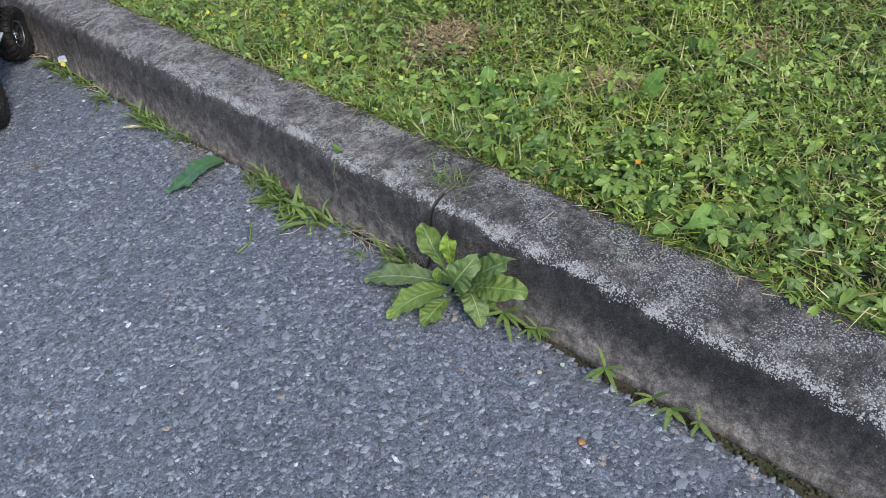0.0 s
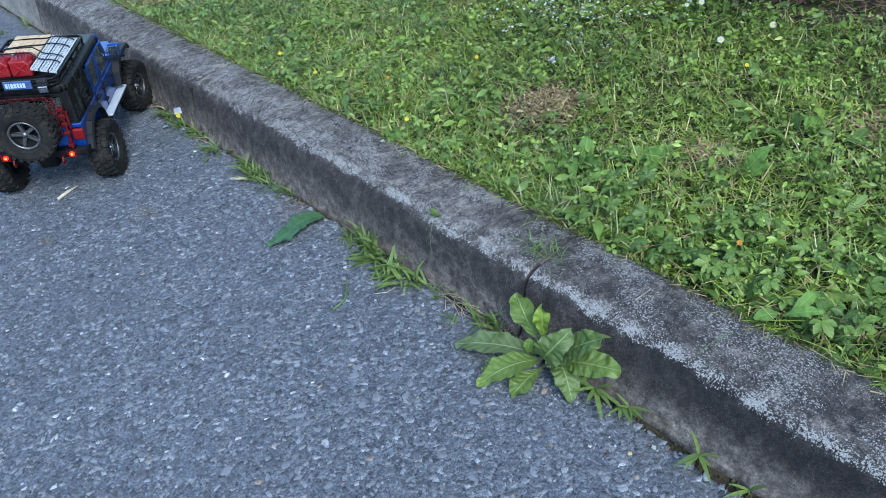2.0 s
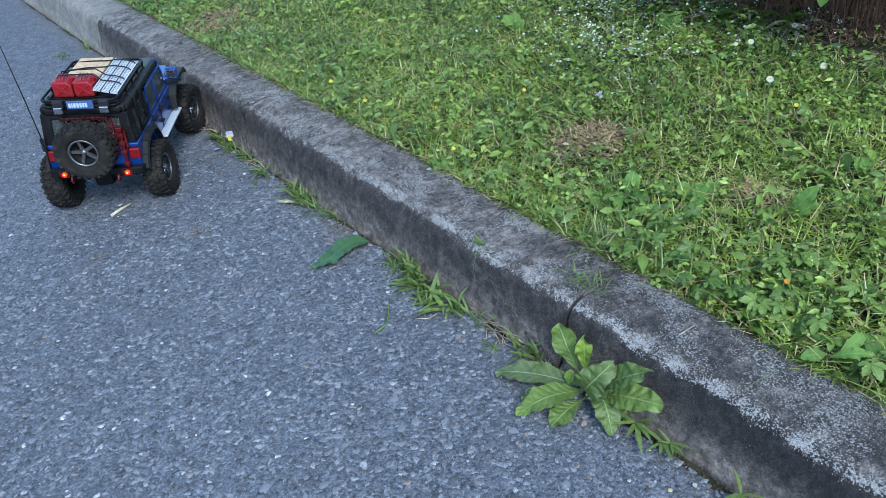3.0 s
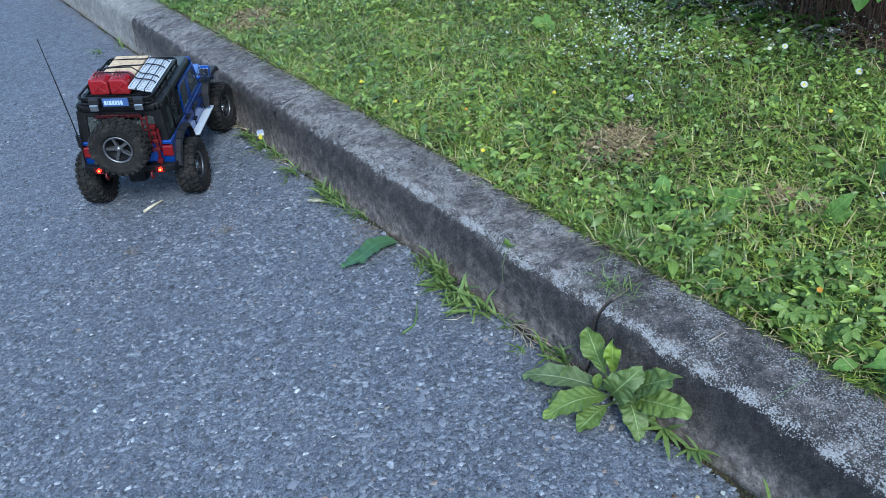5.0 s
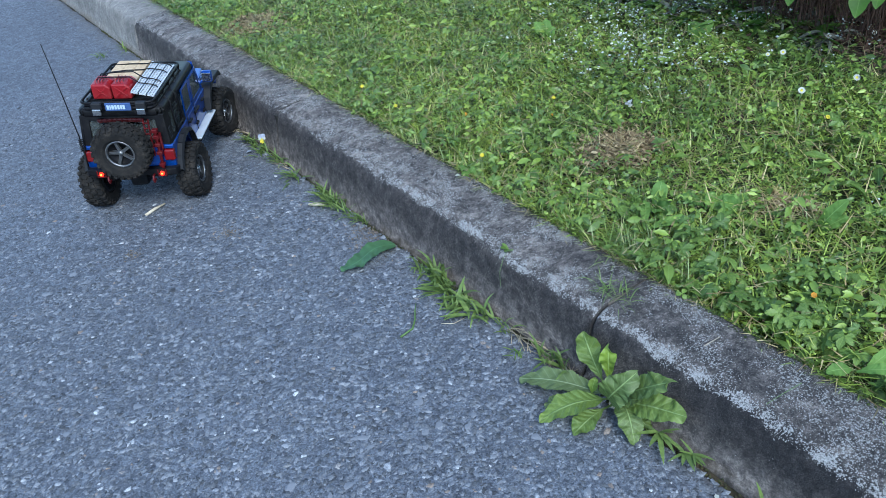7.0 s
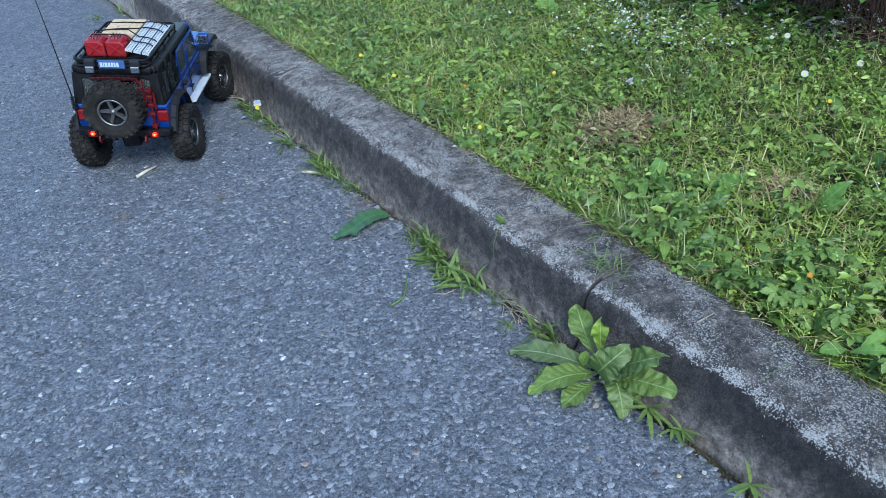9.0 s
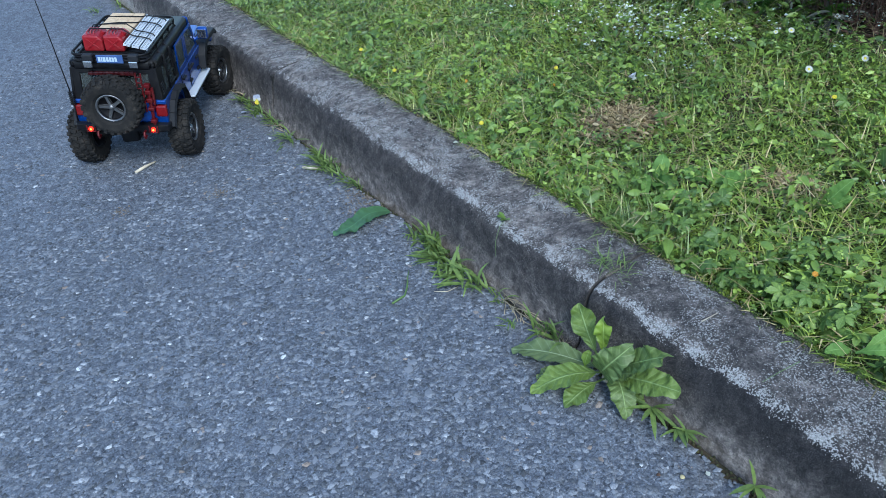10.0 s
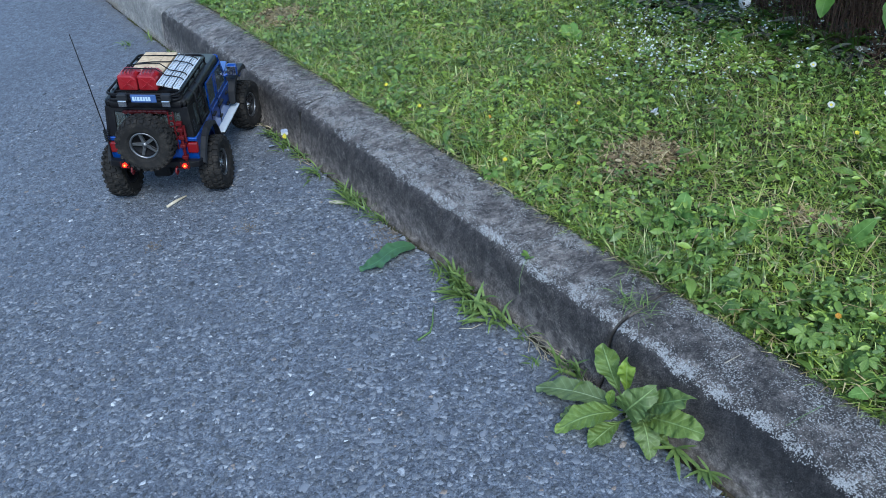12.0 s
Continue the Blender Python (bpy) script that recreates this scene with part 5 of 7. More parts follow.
def star_seedling(x, y, z, leaves, group):
    """A seedling whose lance-shaped leaves spread like a star: heading, rise, length, width of each."""
    plant = thing("grass_seedling", pose(x, y, -0.004), "small seedling with spreading lance-shaped leaves in the kerb joint", "weed", group)
    for k, (turn, rise, length, wide) in enumerate(leaves):
        r = random.Random(k + round(y * 1000))
        leaf = link_mesh("leaf", LANCES[k % 3], BLADE, plant)
        leaf.matrix_basis = pose(0, 0, z + 0.004 - 0.003 * r.random(), 0, 0, turn - 90) @ pose(0, 0, 0, rise, 0, 0) @ Matrix.Diagonal((wide / 0.2, length, length, 1))
    bm = bmesh.new()
    tube(bm, [(0.003, 0.001, -0.004), (0.001, 0, z * 0.5), (0, 0, z + 0.004)], [0.0011, 0.001, 0.0008], 5)
    part("stem", bm, GREEN_STEM, plant, "", True)
    return plant


SEEDLINGS = "seedlings in the kerb joint"
# headings: 180 points over the road, 90 along the kerb away from the start
star_seedling(-0.014, -0.140, 0.014, [(228, -4, 0.046, 0.0085), (250, 0, 0.037, 0.0085), (262, 6, 0.034, 0.007), (150, 6, 0.034, 0.007), (120, 12, 0.036, 0.006), (195, 2, 0.026, 0.007), (300, 30, 0.03, 0.006), (275, 35, 0.026, 0.006)], SEEDLINGS)
star_seedling(-0.012, -0.178, 0.010, [(105, 25, 0.03, 0.007), (170, 2, 0.026, 0.006), (240, 0, 0.03, 0.007), (265, 3, 0.028, 0.006), (285, 12, 0.026, 0.006), (210, 2, 0.022, 0.006)], SEEDLINGS)
star_seedling(-0.010, -0.188, 0.014, [(100, 40, 0.024, 0.005), (280, 15, 0.028, 0.006), (255, 8, 0.024, 0.005), (150, 30, 0.02, 0.005), (225, 2, 0.02, 0.005)], SEEDLINGS)
star_seedling(-0.012, -0.283, 0.012, [(95, 70, 0.036, 0.008), (285, 24, 0.027, 0.007), (165, 4, 0.034, 0.0075), (180, 0, 0.028, 0.006), (232, 0, 0.04, 0.0075), (255, 4, 0.02, 0.006)], SEEDLINGS)
star_seedling(-0.013, -0.345, 0.008, [(150, 2, 0.03, 0.0065), (120, 12, 0.022, 0.006), (290, 45, 0.024, 0.007)], SEEDLINGS)
star_seedling(-0.014, -0.366, 0.008, [(200, 0, 0.032, 0.0085), (150, 3, 0.024, 0.0075), (250, 0, 0.026, 0.008), (275, 30, 0.026, 0.008), (285, 10, 0.022, 0.0065)], SEEDLINGS)
star_seedling(-0.012, -0.399, 0.008, [(90, 75, 0.028, 0.0075), (185, 2, 0.022, 0.007), (240, 0, 0.027, 0.0075), (150, 10, 0.012, 0.005)], SEEDLINGS)
for n, (x, y, count, size, radius, steep) in enumerate(WEEDS_MIDDLE + WEEDS_FAR):
    weed_clump("grass_weed", x, y, -0.005, round(count * 1.5), size, radius, GREEN_TUFT, "weeds in the kerb joint", steep, 180, n + 11, wide=0.75 if 0.4 < y < 1.1 else 1.0, lance=0.3)
weed_clump("grass_tuft", 0.064, 0.004, 0.0975, 46, 0.022, 0.034, "wispy grass tuft growing from the joint across the kerb's top", "", (4, 40), None, 90, BLADE, 1, 0.36, 0.0)


def straw_pile(x, y, z, count, length, radius, seed, label, flat=(0, 14)):
    """Dead stalks lying in the joint, each a part."""
    r = random.Random(seed)
    pile = thing("dry_stalks", pose(x, y, z), label, "straw")
    for n in range(count):
        a = radians(r.gauss(90, 38))
        s = length * r.uniform(0.4, 1.0)
        px, py = r.uniform(-0.012, 0.004), r.uniform(-radius, radius)
        way = Vector((math.cos(a), math.sin(a), 0)) * s
        high = r.uniform(0.001, 0.008)
        bm = bmesh.new()
        bow = Vector((-math.sin(a), math.cos(a), 0)) * r.uniform(-0.1, 0.1) * s
        pts = [Vector((px, py, high)) - way / 2, Vector((px, py, high + 0.003)) + bow, Vector((px, py, high + r.uniform(0, 0.006))) + way / 2]
        for p in pts:
            p.x = min(p.x, -x - 0.002)
        tube(bm, pts, [0.0006, 0.0005, 0.0003], 5)
        part("stalk", bm, DEAD_ROOT, pile, "", True)
    return pile


straw_pile(-0.012, 0.105, -0.001, 20, 0.055, 0.035, 5, "dead straw stalks lying in the kerb joint")
straw_pile(-0.014, 0.035, -0.001, 24, 0.045, 0.03, 6, "dead straw stalks and roots beside the rosette weed")
straw_pile(-0.014, 0.88, -0.003, 6, 0.07, 0.03, 7, "dry runners trailing along the kerb joint")
straw_pile(-0.012, 1.10, -0.003, 7, 0.05, 0.04, 8, "dry roots trailing along the kerb joint")


def petal_mesh(wide, rows=5, fold=0.1, droop=0.2, belly=0.65):
    v, f, uv = leaf_shape(rows, wide, fold, droop, belly)
    return mesh_from("petal", v, f, uv)


def build_pansy(x, y, z, height, size, label, facing):
    """A small two-coloured viola on a bent stem."""
    flower = thing("viola", pose(x, y, z), label, "flower")
    head = Vector((-0.006, -0.002, height))
    bm = bmesh.new()
    tube(bm, [(0, 0, 0), (-0.004, 0.001, height * 0.6), head + Vector((0.003, 0.002, -0.001))], [0.001, 0.0008, 0.0007], 5)
    part("stem", bm, GREEN_STEM, flower, "", True)
    mesh = petal_mesh(0.85)
    turn = Vector(facing).to_track_quat("Z", "Y").to_matrix().to_4x4()
    for a, s, mat in ((35, 1.0, PETAL_BLUE), (-35, 1.0, PETAL_BLUE), (100, 0.8, PETAL_WHITE), (-100, 0.8, PETAL_WHITE), (180, 1.15, PETAL_YELLOW)):
        m2 = mesh.copy()
        m2.materials.clear()
        p = link_mesh("petal", m2, mat, flower, "yellow lower petal" if a == 180 else "")
        p.matrix_basis = Matrix.Translation(head) @ turn @ pose(0, 0, 0, 0, 0, a) @ Matrix.Diagonal((size * s, size * s, size * s, 1))
    for a in (150, 200, 255, 110):
        leaf = link_mesh("leaf", BLADES[1], BLADE, flower)
        leaf.matrix_basis = pose(0, 0, 0.004, 0, 0, a - 90) @ pose(0, 0, 0, 25, 0, 0) @ Matrix.Diagonal((0.05, 0.024, 0.024, 1))
    return flower


TO_EYE = (-0.45, -0.7, 0.5)
build_pansy(-0.008, 0.955, -0.003, 0.036, 0.0105, "small pale-blue and yellow viola at the kerb's foot", TO_EYE)
weed_clump("viola_foliage", -0.014, 0.935, -0.004, 24, 0.022, 0.03, "low leafy foliage round the viola", "", (10, 60), 180, 61, lance=0.3)
weed_clump("viola_foliage", -0.012, 1.0, -0.004, 12, 0.026, 0.02, "low leafy foliage round the viola", "", (10, 50), 180, 62, lance=0.3)


def fallen_petal(x, y, z, size, mat, label, seed):
    v, f, uv = leaf_shape(5, 0.8, 0.2, 0.15, 0.6)
    ob = link_mesh("fallen_petal", mesh_from("fallen_petal", v * size, f, uv), mat)
    ob.matrix_basis = pose(x, y, z, 8, 5, seed * 77)
    return tagged(ob, label, "petal", "fallen petals")


fallen_petal(-0.035, 0.972, 0.003, 0.014, PETAL_BLUE, "fallen pale-blue petal on the asphalt", 1)
fallen_petal(-0.03, -0.235, 0.002, 0.007, PETAL_WHITE, "small white petal on the asphalt", 2)
fallen_petal(0.105, 0.41, 0.102, 0.009, PETAL_WHITE, "small white petal on the kerb's top", 3)


def build_fallen_leaf():
    leaf = big_leaf((-0.016, 0.437, 0.008), (-0.121, 0.445, 0.004), 0.037, arch=0.007, cup=0.1, wave=0.003, tooth=0.06, belly=0.42, stalk=0.0, seed=21, rows=48, bend=0.007, blunt=0.42)
    return tagged(link_mesh("fallen_leaf", leaf, FALLEN), "single fallen dark green leaf lying on the asphalt", "leaf")


build_fallen_leaf()


def build_stick(points, r, name, label, mat):
    bm = bmesh.new()
    tube(bm, points, r, 6)
    return tagged(part(name, bm, mat, None, "", True), label, "twig")


build_stick([(-0.307, 0.885, 0.004), (-0.285, 0.893, 0.0045), (-0.262, 0.899, 0.004)], [0.0028, 0.0032, 0.0018], "stick", "short pale broken stick on the asphalt", TWIG)
build_stick([(-0.056, 0.678, 0.003), (-0.045, 0.664, 0.0045), (-0.033, 0.648, 0.003)], [0.002, 0.0042, 0.0016], "bark_sliver", "pale sliver of wood beside the kerb weeds", TWIG)
build_stick([(-0.141, 0.236, 0.003), (-0.118, 0.238, 0.004), (-0.104, 0.252, 0.004), (-0.09, 0.272, 0.003), (-0.079, 0.285, 0.003)], [0.0017, 0.0015, 0.0014, 0.0011, 0.0006], "green_stalk", "thin curved green stalk lying on the asphalt", GREEN_STEM)
build_stick([(0.064, -0.136, 0.1016), (0.089, -0.139, 0.1025)], [0.0007, 0.0005], "dry_stalk_piece", "short pale stalk lying on the kerb", TWIG)
build_stick([(0.039, -0.238, 0.0988), (0.06, -0.243, 0.104), (0.085, -0.249, 0.108)], [0.0003, 0.0004, 0.0005], "grass_stalk", "thin green stalk lying across the kerb from the grass", GREEN_STEM)
build_stick([(-0.079, 0.219, 0.002), (-0.065, 0.205, 0.003), (-0.045, 0.205, 0.002)], [0.0006, 0.0006, 0.0004], "thin_twig", "thin dry twig on the asphalt", TWIG)


def chip_shape(sides=6, seed=0):
    """An angular stone chip, flat on top with sloping sides: verts and triangles."""
    r = np.random.default_rng(seed)
    a = np.sort(np.linspace(0, 2 * np.pi, sides, endpoint=False) + r.uniform(-0.3, 0.3, sides))
    rad = r.uniform(0.72, 1.15, sides)
    low = np.column_stack([rad * np.cos(a), rad * np.sin(a) * 0.8, np.full(sides, -0.5)])
    top = np.column_stack([rad * 0.88 * np.cos(a), rad * 0.7 * np.sin(a), r.uniform(0.12, 0.3, sides)])
    mid = np.array([[r.uniform(-0.2, 0.2), r.uniform(-0.2, 0.2), 0.26]])
    tri = []
    for k in range(sides):
        j = (k + 1) % sides
        tri += [(k, j, sides + j), (k, sides + j, sides + k), (sides + k, sides + j, 2 * sides)]
    return np.concatenate([low, top, mid]), np.array(tri)


def litter_crumb(x, y, size, mat, label, seed):
    bm = bmesh.new()
    bmesh.ops.create_icosphere(bm, subdivisions=2, radius=size)
    for v in bm.verts:
        v.co *= 1 + 0.5 * noise.noise(v.co * 300 + Vector((seed, 0, 0)))
        v.co.z *= 0.35
    ob = part("leaf_crumb", bm, mat, None, "", True)
    ob.matrix_basis = pose(x, y, size * 0.3, 0, 0, seed * 50)
    return tagged(ob, label, "litter", "crumbs on the asphalt")


litter_crumb(-0.055, -0.223, 0.003, STRAW, "yellow-green leaf crumb on the asphalt", 1)
litter_crumb(-0.104, -0.314, 0.0042, SCRAP, "dry orange-brown scrap of leaf on the asphalt", 5)
litter_crumb(-0.073, -0.205, 0.0026, BARK, "tiny dull red-brown crumb on the asphalt", 2)


def earth_patch(x, y, radius, count, mat, label, seed):
    """Crumbs of crushed earth pressed into the asphalt."""
    r = np.random.default_rng(seed)
    p = np.column_stack([r.normal(0, radius * 0.5, count), r.normal(0, radius * 0.5, count), np.full(count, 0.0012)])
    a = r.uniform(0, 2 * np.pi, count)
    v, f = chip_shape(6, seed)
    batch = spread(v, f, p, np.column_stack([np.cos(a), np.sin(a), 0 * a]), np.tile([0, 0, 1.0], (count, 1)) + r.normal(0, 0.2, (count, 3)), r.uniform(0.0007, 0.0022, count))
    ob = link_mesh("earth_crumbs", mesh_from("earth_crumbs", batch[0], batch[1]), mat, None, "", True)
    ob.matrix_basis = pose(x, y, 0)
    return tagged(ob, label, "earth", "earth on the asphalt", "stuff")


earth_patch(-0.213, 0.705, 0.02, 90, EARTH, "crumbs of dry earth on the asphalt", 3)
earth_patch(-0.373, 0.77, 0.016, 60, EARTH, "reddish-brown earth crumbs on the asphalt", 4)
earth_patch(-0.03, 0.47, 0.05, 140, EARTH, "silt and grit washed up beside the kerb", 5)
earth_patch(-0.025, 0.52, 0.04, 140, EARTH, "silt and grit washed up beside the kerb", 6)


# ---- lawn ----
VIEW = np.array([(0.10, -0.75), (0.95, -0.55), (1.45, 0.30), (1.25, 0.85), (0.10, 2.30)])


def inside(p, poly):
    x, y = p[:, 0], p[:, 1]
    ok = np.zeros(len(p), bool)
    for (x0, y0), (x1, y1) in zip(poly, np.roll(poly, -1, 0)):
        cross = ((y0 > y) != (y1 > y)) & (x < (x1 - x0) * (y - y0) / (y1 - y0 + 1e-12) + x0)
        ok ^= cross
    return ok


BARE = [(0.372, 0.285, 0.070, 0.055), (0.235, 1.50, 0.09, 0.075), (0.62, -0.16, 0.05, 0.03), (0.40, -0.02, 0.04, 0.05)]


def bare(p):
    """How bare the turf is, 0 to 1."""
    out = np.zeros(len(p))
    for n, (x, y, rx, ry) in enumerate(BARE):
        d = ((p[:, 0] - x) / rx) ** 2 + ((p[:, 1] - y) / ry) ** 2
        out = np.maximum(out, np.exp(-d * d) * (1.0 if n < 2 else 0.55))
    return np.maximum(out, np.clip((p[:, 0] + 0.08 * np.sin(p[:, 1] * 9) - 0.93) / 0.06, 0, 1) * 0.93)


def lawn_spots(count, edge=0.0, keep_bare=False):
    """Random spots on the lawn, thinner where it is bare."""
    lo, hi = VIEW.min(0), VIEW.max(0)
    p = rng.uniform(lo, hi, (count * 2, 2))
    p = p[inside(p, VIEW)]
    p = p[p[:, 0] > 0.122 + edge + 0.012 * wobble(p[:, 1], 0.4)]
    if not keep_bare:
        p = p[rng.random(len(p)) > bare(p)]
    return p[:count]


def on_lawn(p, up=0.0):
    return np.column_stack([p, lawn_height(p[:, 0], p[:, 1]) + up])


def low_edge(p):
    """Plants stay low along the kerb, in places."""
    reach = 0.05 + 0.03 * lumps(p[:, 1], p[:, 1], 7.0, 3)
    return np.clip((p[:, 0] - 0.105) / np.maximum(reach, 0.02), 0.35, 1.0)


def turf(name, batch, mat, label, category="grass"):
    v, f, uv = batch if len(batch) == 3 else (*batch, None)
    return tagged(link_mesh(name, mesh_from(name, v, f, uv), mat), label, category, kind="stuff")


def build_turf():
    p = lawn_spots(72000)
    n = len(p)
    thick = 0.72 + 0.45 * lumps(p[:, 0], p[:, 1], 8.0, 6) + 0.35 * lumps(p[:, 0], p[:, 1], 34.0, 2)
    batch = blades(on_lawn(p, -0.003), rng.uniform(0.016, 0.042, n) * np.clip(thick + 0.3, 0.55, 1.4) * low_edge(p), rng.uniform(0.0013, 0.0042, n), rng.uniform(0, 2 * np.pi, n), rng.uniform(0.55, 1.6, n), rng.uniform(-0.4, 1.2, n))
    turf("grass", batch, GRASS, "short mown green grass mixed with clover behind the kerb")
    # shorter, yellower grass in the open part of the lawn, paled for stronger light
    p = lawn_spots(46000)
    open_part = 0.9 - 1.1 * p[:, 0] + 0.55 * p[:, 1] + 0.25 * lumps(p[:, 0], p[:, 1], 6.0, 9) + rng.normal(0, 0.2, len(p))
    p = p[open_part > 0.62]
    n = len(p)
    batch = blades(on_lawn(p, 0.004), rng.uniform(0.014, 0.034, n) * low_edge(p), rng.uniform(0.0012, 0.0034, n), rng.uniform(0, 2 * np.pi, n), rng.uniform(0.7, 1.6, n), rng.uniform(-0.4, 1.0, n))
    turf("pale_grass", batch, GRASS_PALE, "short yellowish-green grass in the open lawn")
    # the rest of the lawn, coarser
    p = np.concatenate([rng.uniform((0.125, -1.9), (2.6, 3.4), (50000, 2)), rng.normal((1.2, 0.3), (2.6, 3.0), (26000, 2))])
    p = p[(p[:, 0] > 0.125) & ~inside(p, VIEW)]
    n = len(p)
    batch = blades(on_lawn(p, -0.002), rng.uniform(0.03, 0.07, n), rng.uniform(0.003, 0.007, n), rng.uniform(0, 2 * np.pi, n), rng.uniform(0.4, 1.4, n), rng.uniform(-0.4, 1.3, n), 2)
    turf("outer_grass", batch, GRASS, "mown green grass farther along the lawn")
    # longer tufts that flop over, some across the kerb
    clumps = lawn_spots(34)
    tuft_edge = np.column_stack([rng.uniform(0.122, 0.15, 24), rng.uniform(0.15, 2.0, 24)])
    tuft_near = rng.normal((0.165, 0.04), (0.025, 0.04), (20, 2))
    clumps = np.concatenate([clumps, tuft_edge, tuft_near])
    p = np.repeat(clumps, 26, 0) + rng.normal(0, 0.011, (len(clumps) * 26, 2))
    p = p[(p[:, 0] > 0.118) & (bare(p) < 0.2)]
    n = len(p)
    batch = blades(on_lawn(p, -0.002), rng.uniform(0.032, 0.068, n), rng.uniform(0.0014, 0.0028, n), rng.uniform(0, 2 * np.pi, n), rng.uniform(0.25, 1.1, n), rng.uniform(0.3, 1.4, n), 4)
    turf("long_grass", batch, GRASS_LONG, "longer green grass tufts standing out of the lawn")
    # blades that lean out over the kerb's back edge
    y = rng.uniform(-0.7, 2.2, 3600)
    y = y[wobble(y, 2.1) + rng.normal(0, 0.5, len(y)) > -0.1]
    n = len(y)
    p = np.column_stack([0.127 + np.abs(rng.normal(0, 0.006, n)), y])
    batch = blades(on_lawn(p, 0.008), rng.uniform(0.012, 0.042, n), rng.uniform(0.001, 0.0028, n), rng.normal(np.pi, 0.8, n), rng.uniform(0.5, 1.3, n), rng.uniform(0.0, 0.9, n))
    turf("edge_grass", batch, GRASS, "grass blades hanging ragged over the kerb's back edge")
    # crumbs of soil and straw on the kerb's top beside the grass
    n = 1700
    p = np.column_stack([0.127 - np.abs(rng.normal(0, 0.0065, n)), rng.uniform(-0.7, 2.2, n), np.full(n, 0.1012)])
    v, f = chip_shape(5, 8)
    a = rng.uniform(0, 2 * np.pi, n)
    crumbs = spread(v, f, p, np.column_stack([np.cos(a), np.sin(a), 0 * a]), np.tile([0, 0, 1.0], (n, 1)) + rng.normal(0, 0.25, (n, 3)), rng.uniform(0.0008, 0.0026, n))
    turf("soil_crumbs", crumbs[:2], SOIL, "dark crumbs of soil along the kerb's back edge", "soil")
    n = 420
    p = np.column_stack([0.128 - np.abs(rng.normal(0, 0.009, n)), rng.uniform(-0.7, 2.2, n), np.full(n, 0.1022)])
    turf("edge_straw", blades(p, rng.uniform(0.006, 0.026, n), rng.uniform(0.0007, 0.0016, n), rng.uniform(0, 2 * np.pi, n), rng.uniform(1.45, 1.58, n), rng.uniform(-0.1, 0.1, n)), STRAW, "dry bits of straw along the kerb's back edge", "straw")
    # mown stems lying criss-cross, and scraps of leaf
    p = lawn_spots(5000, keep_bare=False)
    n = len(p)
    lift = np.column_stack([np.zeros((n, 2)), rng.uniform(0.01, 0.044, n) * low_edge(p)])
    batch = blades(on_lawn(p) + lift, rng.uniform(0.012, 0.055, n), rng.uniform(0.0008, 0.0018, n), rng.uniform(0, 2 * np.pi, n), rng.uniform(1.05, 1.75, n), rng.uniform(-0.5, 0.5, n), 2)
    turf("mown_stems", batch, GRASS, "mown grass stems lying criss-cross over the lawn")
    v, f, uv = leaf_shape(3, 0.42, 0.2, 0.3, 0.5)
    p = lawn_spots(21000)
    n = len(p)
    ahead, up = tilted(n, 0.9)
    lift = np.column_stack([np.zeros((n, 2)), rng.uniform(0.008, 0.046, n) * low_edge(p)])
    turf("small_leaves", spread(v, f, on_lawn(p) + lift, ahead, up, 0.006 * np.exp(rng.normal(0.3, 0.5, n)).clip(0.6, 4.2), uv), CLOVER, "small mixed leaves of lawn herbs", "herb")
    # brown clippings on the bare spots
    p = np.concatenate([rng.normal((x, y), (rx * 0.5, ry * 0.5), (k, 2)) for (x, y, rx, ry), k in zip(BARE, (1300, 900, 120, 120))])
    n = len(p)
    ahead, up = tilted(n, 0.6)
    turf("dry_clippings", spread(v, f, on_lawn(p, 0.018) + rng.normal(0, 0.004, (n, 3)), ahead, up, rng.uniform(0.005, 0.014, n), uv), CLIPPING, "brown dry clippings lying on bare patches of the lawn", "clippings")
    # straw in the turf and on the bare spots
    p = lawn_spots(7500, keep_bare=True)
    extra = np.concatenate([rng.normal((x, y), (rx * 0.55, ry * 0.55), (k, 2)) for (x, y, rx, ry), k in zip(BARE, (650, 600, 200, 200))])
    p = np.concatenate([p, extra])
    p = p[p[:, 0] > 0.125]
    n = len(p)
    batch = blades(on_lawn(p, 0.006) + np.column_stack([np.zeros((n, 2)), 0.014 * bare(p) + rng.uniform(0, 0.034, n) * (bare(p) < 0.1)]), rng.uniform(0.012, 0.045, n), rng.uniform(0.0007, 0.0018, n), rng.uniform(0, 2 * np.pi, n), rng.uniform(1.1, 1.7, n), rng.uniform(-0.3, 0.4, n))
    turf("dead_grass", batch, STRAW, "dry straw-coloured grass and thatch in the lawn")


def trefoil():
    """Three rounded leaflets on a stalk: one shape to be spread."""
    v, f, uv = leaf_shape(3, 0.85, 0.18, 0.18, 0.6)
    parts = []
    for a in (0, 120, 240):
        c, s = math.cos(radians(a)), math.sin(radians(a))
        w = v.copy()
        w[:, 0], w[:, 1] = v[:, 0] * c - v[:, 1] * s, v[:, 0] * s + v[:, 1] * c
        parts.append((w, f, uv))
    stalk = np.array([(-0.04, 0, 0), (0.04, 0, 0), (0.06, 0.15, -2.2), (-0.06, 0.15, -2.2)])
    parts.append((stalk, np.array([(0, 1, 2, 3)]), np.zeros((4, 2))))
    return join(parts)


